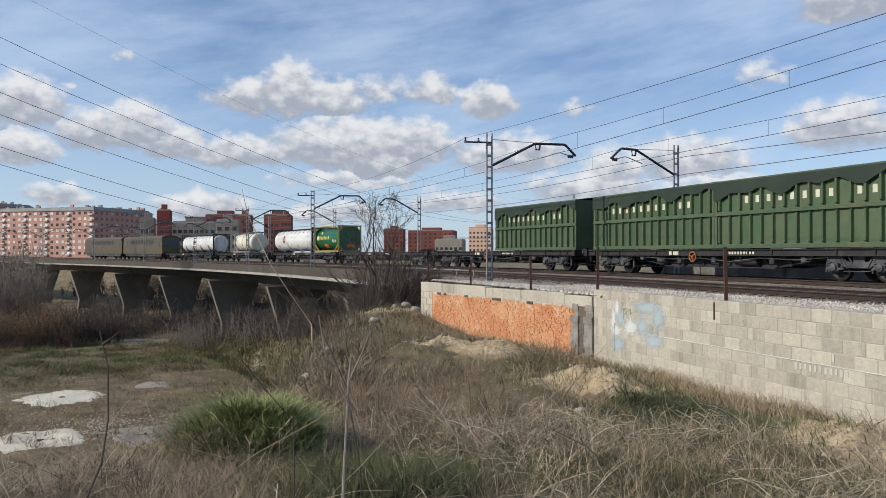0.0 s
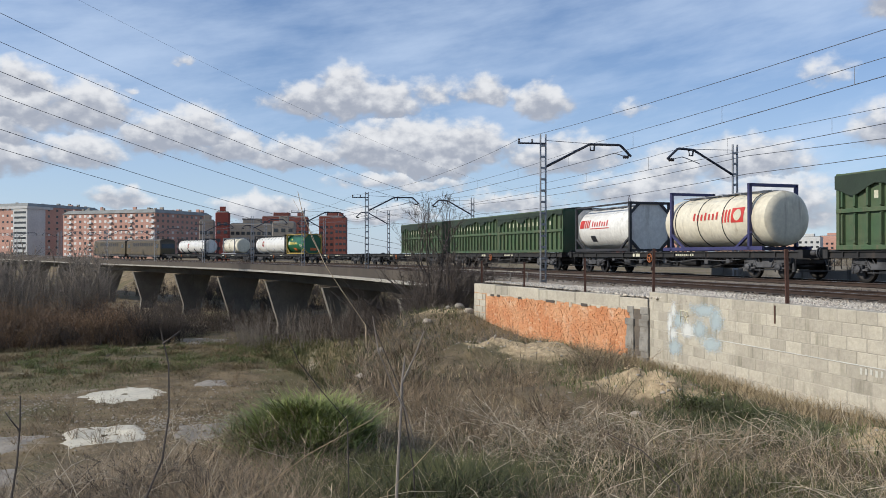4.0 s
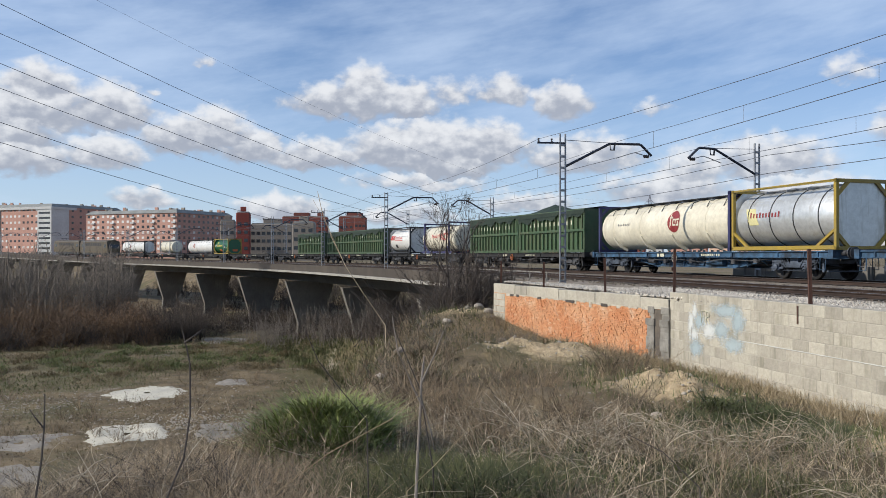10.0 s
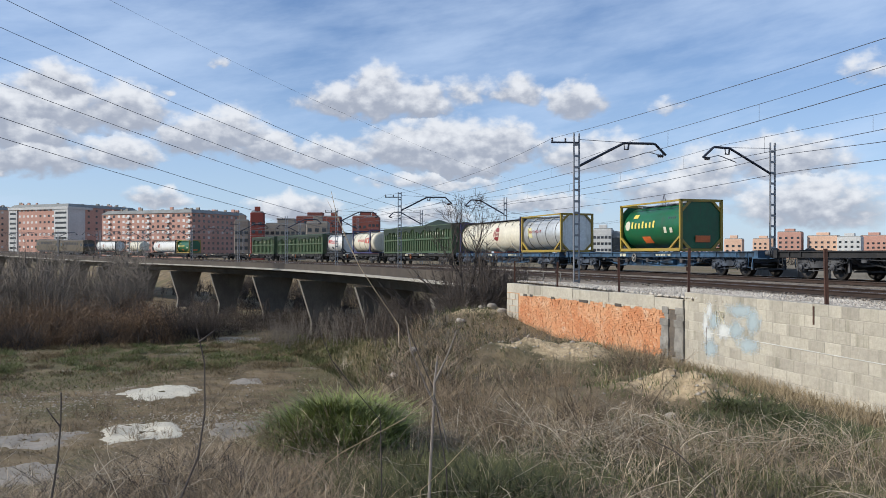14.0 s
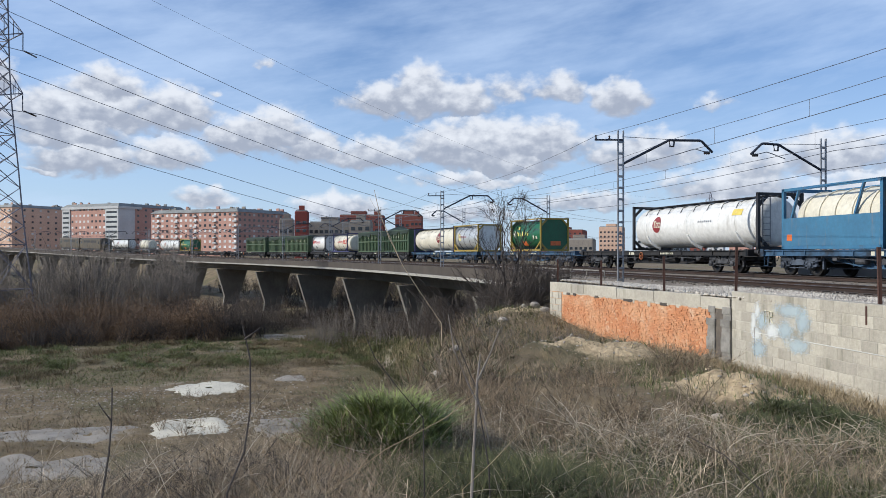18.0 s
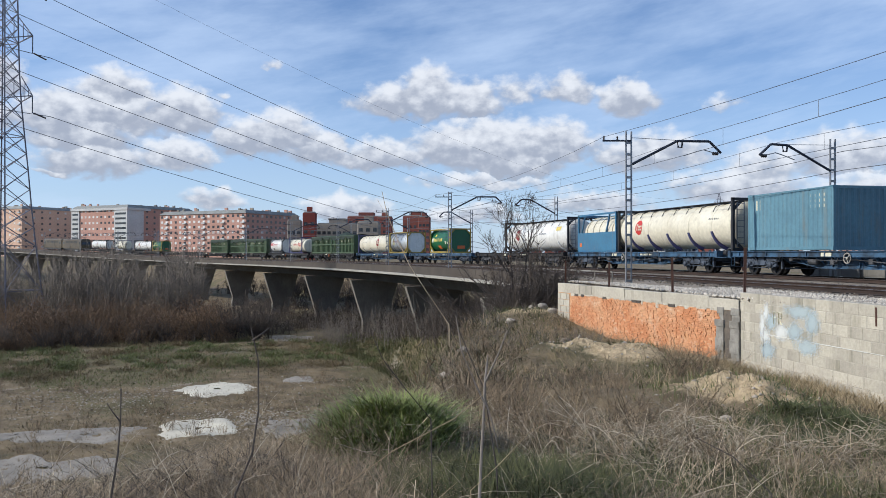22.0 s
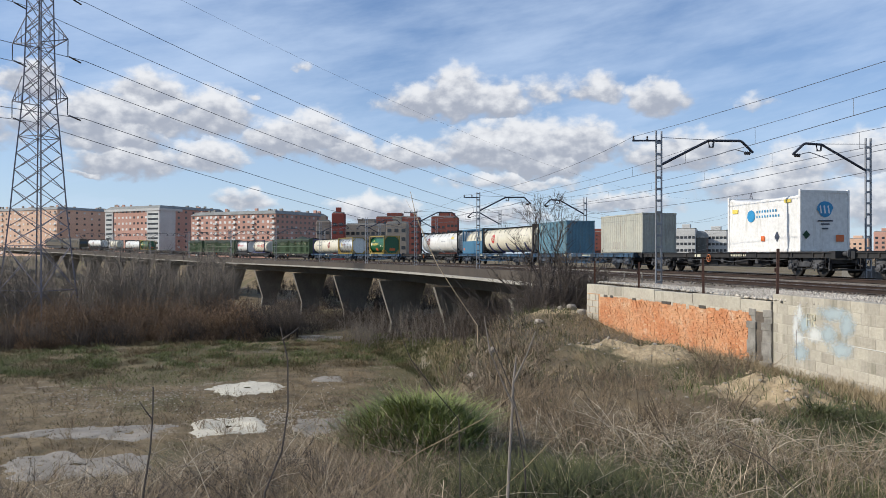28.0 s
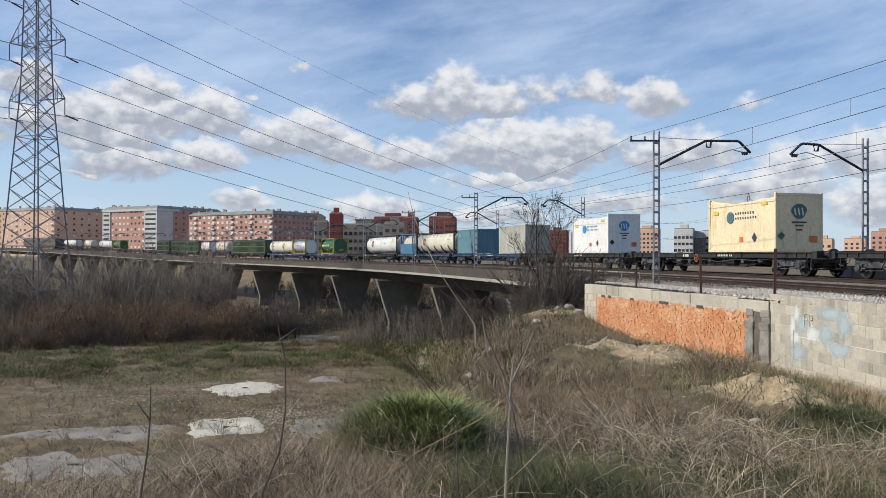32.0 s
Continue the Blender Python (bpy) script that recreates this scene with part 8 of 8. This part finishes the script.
def bare_tree(x, y, z, height, seed, stems, label, mat, name="bare_tree", r=0.05, levels=4, lean=0.5, dense=1.0, fork=0.42):
    """A leafless tree or bush: each stem forks again and again."""
    rng = random.Random(seed)
    tr = thing(name, label, "bare tree", pose(x, y, z))
    fine = []

    def grow(p, d, ln, rad, lv, sh):
        q = p + d * ln
        mid = p + d * ln * 0.5 + Vector((rng.gauss(0, 0.05), rng.gauss(0, 0.05), 0)) * ln
        if rad > 0.012:
            sh.tube([p, mid, q], rad, 6, rad * 0.68)
        else:
            fine.append((p, q, rad))
        if lv == 0:
            return
        for k in range(rng.choice((2, 3)) if lv > 1 else int(3 * dense)):
            e = (d + Vector((rng.gauss(0, fork), rng.gauss(0, fork), rng.gauss(0.1, 0.25)))).normalized()
            at = p.lerp(q, rng.uniform(0.55, 1.0)) if k else q
            grow(at, e, ln * rng.uniform(0.5, 0.82), rad * 0.62, lv - 1, sh)

    for k in range(stems):
        sh = Shape()
        d = Vector((rng.gauss(0, lean), rng.gauss(0, lean * 0.7), 1)).normalized()
        grow(Vector((rng.gauss(0, 0.18 * stems ** 0.5), rng.gauss(0, 0.12 * stems ** 0.5), -0.15)), d, height * rng.uniform(0.28, 0.42), r * rng.uniform(0.6, 1.1), levels, sh)
        if sh.v:
            part("trunk" if stems == 1 else "stem", sh, mat, tr)
    if fine:
        a = np.array([p for p, q, rr in fine])
        b = np.array([q for p, q, rr in fine])
        rr = np.array([max(0.0028, rr) for p, q, rr in fine])
        ob = part("crown", array_mesh("crown", *rods(a, b, (b - a) * 0 + np.random.default_rng(seed).normal(0, 0.05, a.shape) * np.linalg.norm(b - a, axis=1, keepdims=True), rr, rr * 0.55, 2), mat), None, tr)
        tagged(ob, kind="stuff")
    return tr


for b, el, rx, ry, mat, seed, label in ((25.2, 9.4, 2.8, 3.2, CRUST, 1, "pale dried lime crust on the field"), (26.4, 12.0, 2.3, 2.6, CRUST, 2, "pale dried crust beside the track ruts"), (19.7, 8.9, 1.0, 2.0, DIRTY, 3, "small pale stony patch of ground"),
                                    (20.2, 12.2, 1.7, 2.4, DIRTY, 4, "grey gravel patch at the foot of the slope"), (33.4, 11.9, 3.0, 2.0, DIRTY, 6, "greyish concrete slab patch with puddle stains"), (37.5, 11.6, 2.5, 1.0, DIRTY, 7, "pale crust streak on the field"), (36.0, 13.8, 3.4, 2.6, DIRTY, 8, "grey worn slab on the field"),
                                    (20.3, 6.0, 3.0, 3.0, DIRTY, 9, "pale gravel by the stream"), (38.0, 16.3, 2.2, 0.9, DIRTY, 10, "rubble of pale stones")):
    x, y = spot(b, el)
    crust(x, y, rx, ry, radians(b), mat, label, seed)
for b, el, n, sx, sy, seed in ((33.0, 9.6, 700, 3.6, 2.6, 1), (20.5, 11.8, 1500, 3.0, 2.2, 2), (38.0, 16.2, 260, 1.6, 0.8, 3), (26.5, 10.0, 200, 5.0, 4.0, 4), (15.5, 9.5, 220, 6.0, 5.0, 5)):
    x, y = spot(b, el)
    toss("rubble", n, x, y, sx, sy, (0.03, 0.10), STONE, "scattered pale rubble and broken brick", seed)
for hx, hy, w, h in HEAPS[:6]:
    toss("heap_rubble", 50, hx, hy, w * 0.7, w * 0.6, (0.012, 0.045), STONE, "small stones on the dirt heaps", int(hx * 10) + 99)
for hx, hy, w, h in (HEAPS[1], HEAPS[3], HEAPS[4], HEAPS[5]):
    toss("heap_clods", 700, hx, hy, w * 0.55, w * 0.5, (0.005, 0.018), CLOD, "crumbled tan clods of the dirt heaps", int(hx * 10) + 211)
for b, r, size, seed in ((8.2, 19.0, 0.26, 1), (10.6, 17.0, 0.2, 2), (9.6, 15.5, 0.22, 3), (4.9, 25.5, 0.24, 4), (1.0, 21.0, 0.2, 5), (2.6, 27.5, 0.3, 6), (3.4, 27.6, 0.22, 7), (-17.6, 8.2, 0.13, 8), (-9.6, 12.5, 0.12, 9), (1.9, 27.0, 0.25, 10), (-3.0, 19.0, 0.14, 11)):
    boulder(-math.sin(radians(b)) * r, math.cos(radians(b)) * r, size * 0.56, "pale rough stone lying on the dry slope", STONE, seed)

# single trees and saplings
tz = lambda x, y: float(ground_height([x], [y])[0])
bush = thing("bare_bush", "dense dark leafless bush at the viaduct's end", "bush", pose(0, 0, 0))
q = np.random.default_rng(5)
fx, fy = -2.9 + q.normal(0, 0.8, 34), 34.0 + q.normal(0, 0.5, 34)
tall = q.uniform(2.0, 4.0, 34)
tagged(part("crown", array_mesh("crown", *brush(q, fx, fy, ground_height(fx, fy) - 0.1, tall, tall * 0.5, 7, 22, 0.015, 0.42, 0.36), BARK), None, bush), kind="stuff")
fx, fy = -1.9 + q.normal(0, 1.3, 26), 34.2 + q.normal(0, 0.6, 26)
tall = q.uniform(1.2, 2.6, 26)
tagged(part("undergrowth", array_mesh("undergrowth", *brush(q, fx, fy, ground_height(fx, fy) - 0.1, tall, tall * 0.5, 8, 20, 0.012, 0.36, 0.34), BARK), None, bush), kind="stuff")
bare_tree(-2.95, 33.4, -1.75, 7.3, 9, 1, "slender bare tree above the bush", BARK, "bare_tree", 0.07, 6, 0.05, 2.0, 0.31)
bare_tree(-2.6, 33.9, -1.75, 6.6, 23, 1, "slender bare tree above the bush", BARK, "bare_tree", 0.06, 6, 0.06, 2.0, 0.31)
bare_tree(-3.2, 34.1, -1.75, 5.8, 31, 1, "slender bare tree above the bush", BARK, "bare_tree", 0.055, 6, 0.08, 2.0, 0.31)


def sapling(label, mat, *shoots):
    """A thin leafless shoot: (radius, points) for its stem and each side shoot; it stands in the ground."""
    p = Vector(shoots[0][1][0])
    z = tz(p.x, p.y) - 0.05
    sp = thing("sapling", label, "sapling", pose(p.x, p.y, z), "leafless saplings")
    for k, (r, pts) in enumerate(shoots):
        pts = [Vector(q) for q in pts]
        if k == 0:
            pts = [Vector((p.x + 0.02, p.y, z)), *pts]
        part("side_shoot" if k else "stem", Shape().tube([q - Vector((p.x, p.y, z)) for q in pts], r, 6, r * 0.5), mat, sp)


sapling("pale leafless sapling with a broken top", SAPLING, (0.0085, ((-0.48, 3.87, -0.29), (-0.47, 3.89, -0.02), (-0.46, 3.91, 0.19), (-0.46, 3.93, 0.30), (-0.45, 3.95, 0.40), (-0.45, 3.97, 0.43))),
        (0.005, ((-0.45, 3.89, 0.20), (-0.50, 3.89, 0.30), (-0.57, 3.90, 0.46), (-0.60, 3.91, 0.63))), (0.005, ((-0.455, 3.92, 0.31), (-0.39, 3.90, 0.45), (-0.35, 3.92, 0.56))), (0.004, ((-0.46, 3.90, 0.25), (-0.41, 3.90, 0.08), (-0.39, 3.92, -0.03))))
sapling("thin dark leafless sapling with a crooked stem", BARK, (0.0062, ((-1.71, 3.84, -0.28), (-1.64, 3.89, -0.08), (-1.62, 3.92, 0.13), (-1.63, 3.94, 0.38), (-1.66, 3.95, 0.49), (-1.68, 3.96, 0.55))), (0.005, ((-1.66, 3.94, 0.485), (-1.60, 3.90, 0.52), (-1.57, 3.94, 0.55))))
sapling("thin dark leafless sapling", BARK, (0.0065, ((-2.12, 3.39, -0.25), (-2.10, 3.43, 0.01), (-2.10, 3.45, 0.16), (-2.11, 3.47, 0.30))), (0.004, ((-2.10, 3.45, 0.15), (-2.12, 3.42, 0.20), (-2.15, 3.42, 0.24))))
sapling("thin dark leaning shoot", BARK, (0.0045, ((-0.91, 4.92, -0.09), (-1.07, 4.90, 0.10), (-1.21, 4.89, 0.28), (-1.29, 4.89, 0.46))))
sapling("dry pale stalk leaning over the grass", STRAW, (0.003, ((-1.01, 3.25, -0.07), (-0.78, 3.33, 0.10), (-0.53, 3.40, 0.23), (-0.41, 3.44, 0.33))))
sapling("dry pale stalk leaning over the grass", STRAW, (0.003, ((-0.48, 3.57, -0.12), (-0.36, 3.60, -0.01), (-0.21, 3.63, 0.15))))
sapling("pale dead leaning young tree", PALE_TWIG, (0.013, ((-3.20, 19.74, -0.81), (-3.76, 19.66, 0.02), (-4.16, 19.60, 0.64), (-4.49, 19.55, 1.32), (-4.74, 19.51, 2.00), (-4.85, 19.51, 2.48))), (0.007, ((-4.24, 19.58, 0.82), (-4.57, 19.49, 1.59), (-4.94, 19.42, 2.27))))
sapling("thin dark bent shoot among dry grass", BARK, (0.006, ((-0.61, 5.97, -0.65), (-0.66, 5.98, -0.36), (-0.71, 6.00, -0.07), (-0.82, 6.00, 0.18), (-0.90, 6.01, 0.36))))
sapling("thin dark bent shoot among dry grass", BARK, (0.0045, ((0.97, 4.39, -0.30), (0.79, 4.45, -0.13), (0.61, 4.50, -0.05))))

shrubs("dry_shrubs", 420, (12, 42), (2.8, 9.5), (0.15, 0.40), 7, 7, 0.009, BROWN_TWIG, "brown dry weeds on the crest of the slope", 0.9, 0.55)
grass("dry_grass", 400, (12, 42), (2.8, 9.5), (0.1, 0.32), 0.004, STRAW, "dry straw-coloured grass on the crest", 0.8)

# bleached canes that arch over the weeds
x, y, z = place(2600, (-33, 40), (2.5, 11.0), 0.8)
k = clustered(0.5, -0.12, 12.3)(x, y, z)
x, y, z = x[k], y[k], z[k]
ln, way = G.uniform(0.25, 0.95, len(x)), G.uniform(0, 6.283, len(x))
a = np.column_stack([x, y, z - 0.03])
b = a + np.column_stack([np.cos(way) * ln * 0.8, np.sin(way) * ln * 0.8, G.uniform(-0.05, 0.55, len(x)) * ln])
bow = np.column_stack([G.normal(0, 0.05, (len(x), 2)), np.abs(G.normal(0.12, 0.1, len(x))) * ln])
thick = G.uniform(0.0028, 0.0058, len(x))
main = rods(a, b, bow, thick, thick * 0.5, 5, 4)
i = np.repeat(np.arange(len(x)), 3)
u = G.uniform(0.25, 0.9, len(i))[:, None]
p = a[i] * (1 - u) + b[i] * u + bow[i] * 4 * u * (1 - u)
q = p + G.normal(0, 0.22, p.shape) * ln[i][:, None] + np.array([0, 0, 0.03])
stuff("dry_canes", join(main, rods(p, q, G.normal(0, 0.02, p.shape), thick[i] * 0.55, thick[i] * 0.3, 2)), CANE, "bleached dry canes arching over the weeds", "dry stalks")
grass("mound_grass", 1500, (-4, 12), (18, 33), (0.06, 0.22), 0.010, LOW_GRASS, "dark olive grass on the mounds", 1.0, 12, 0.25, clustered(0.25, -0.02, 6.1), 0.5)
grass("mound_grass", 700, (-4, 12), (14, 33), (0.06, 0.2), 0.008, STRAW, "dry grass on the mounds", 1.0, 8, 0.2, clustered(0.4, 0.1, 3.8), 0.5)
shrubs("dry_shrubs", 160, (-4, 10), (14, 27), (0.2, 0.55), 8, 10, 0.008, BROWN_TWIG, "brown dry weeds on the mounds", 1.0, 0.5, clustered(0.4, 0.1, 7.3))
shrubs("field_shrubs", 500, (14.0, 44), (34, 66), (0.15, 0.5), 6, 7, 0.012, BROWN_TWIG, "low dry weeds on the brown field", 1.0, 0.5, clustered(0.08, 0.0, 8.8))
grass("field_weeds", 1800, (12, 46), (34, 70), (0.05, 0.15), 0.018, LOW_GRASS, "dark weeds on the brown field", 1.0, 10, 0.5, clustered(0.1, 0.05, 3.9), 0.5)

motions()
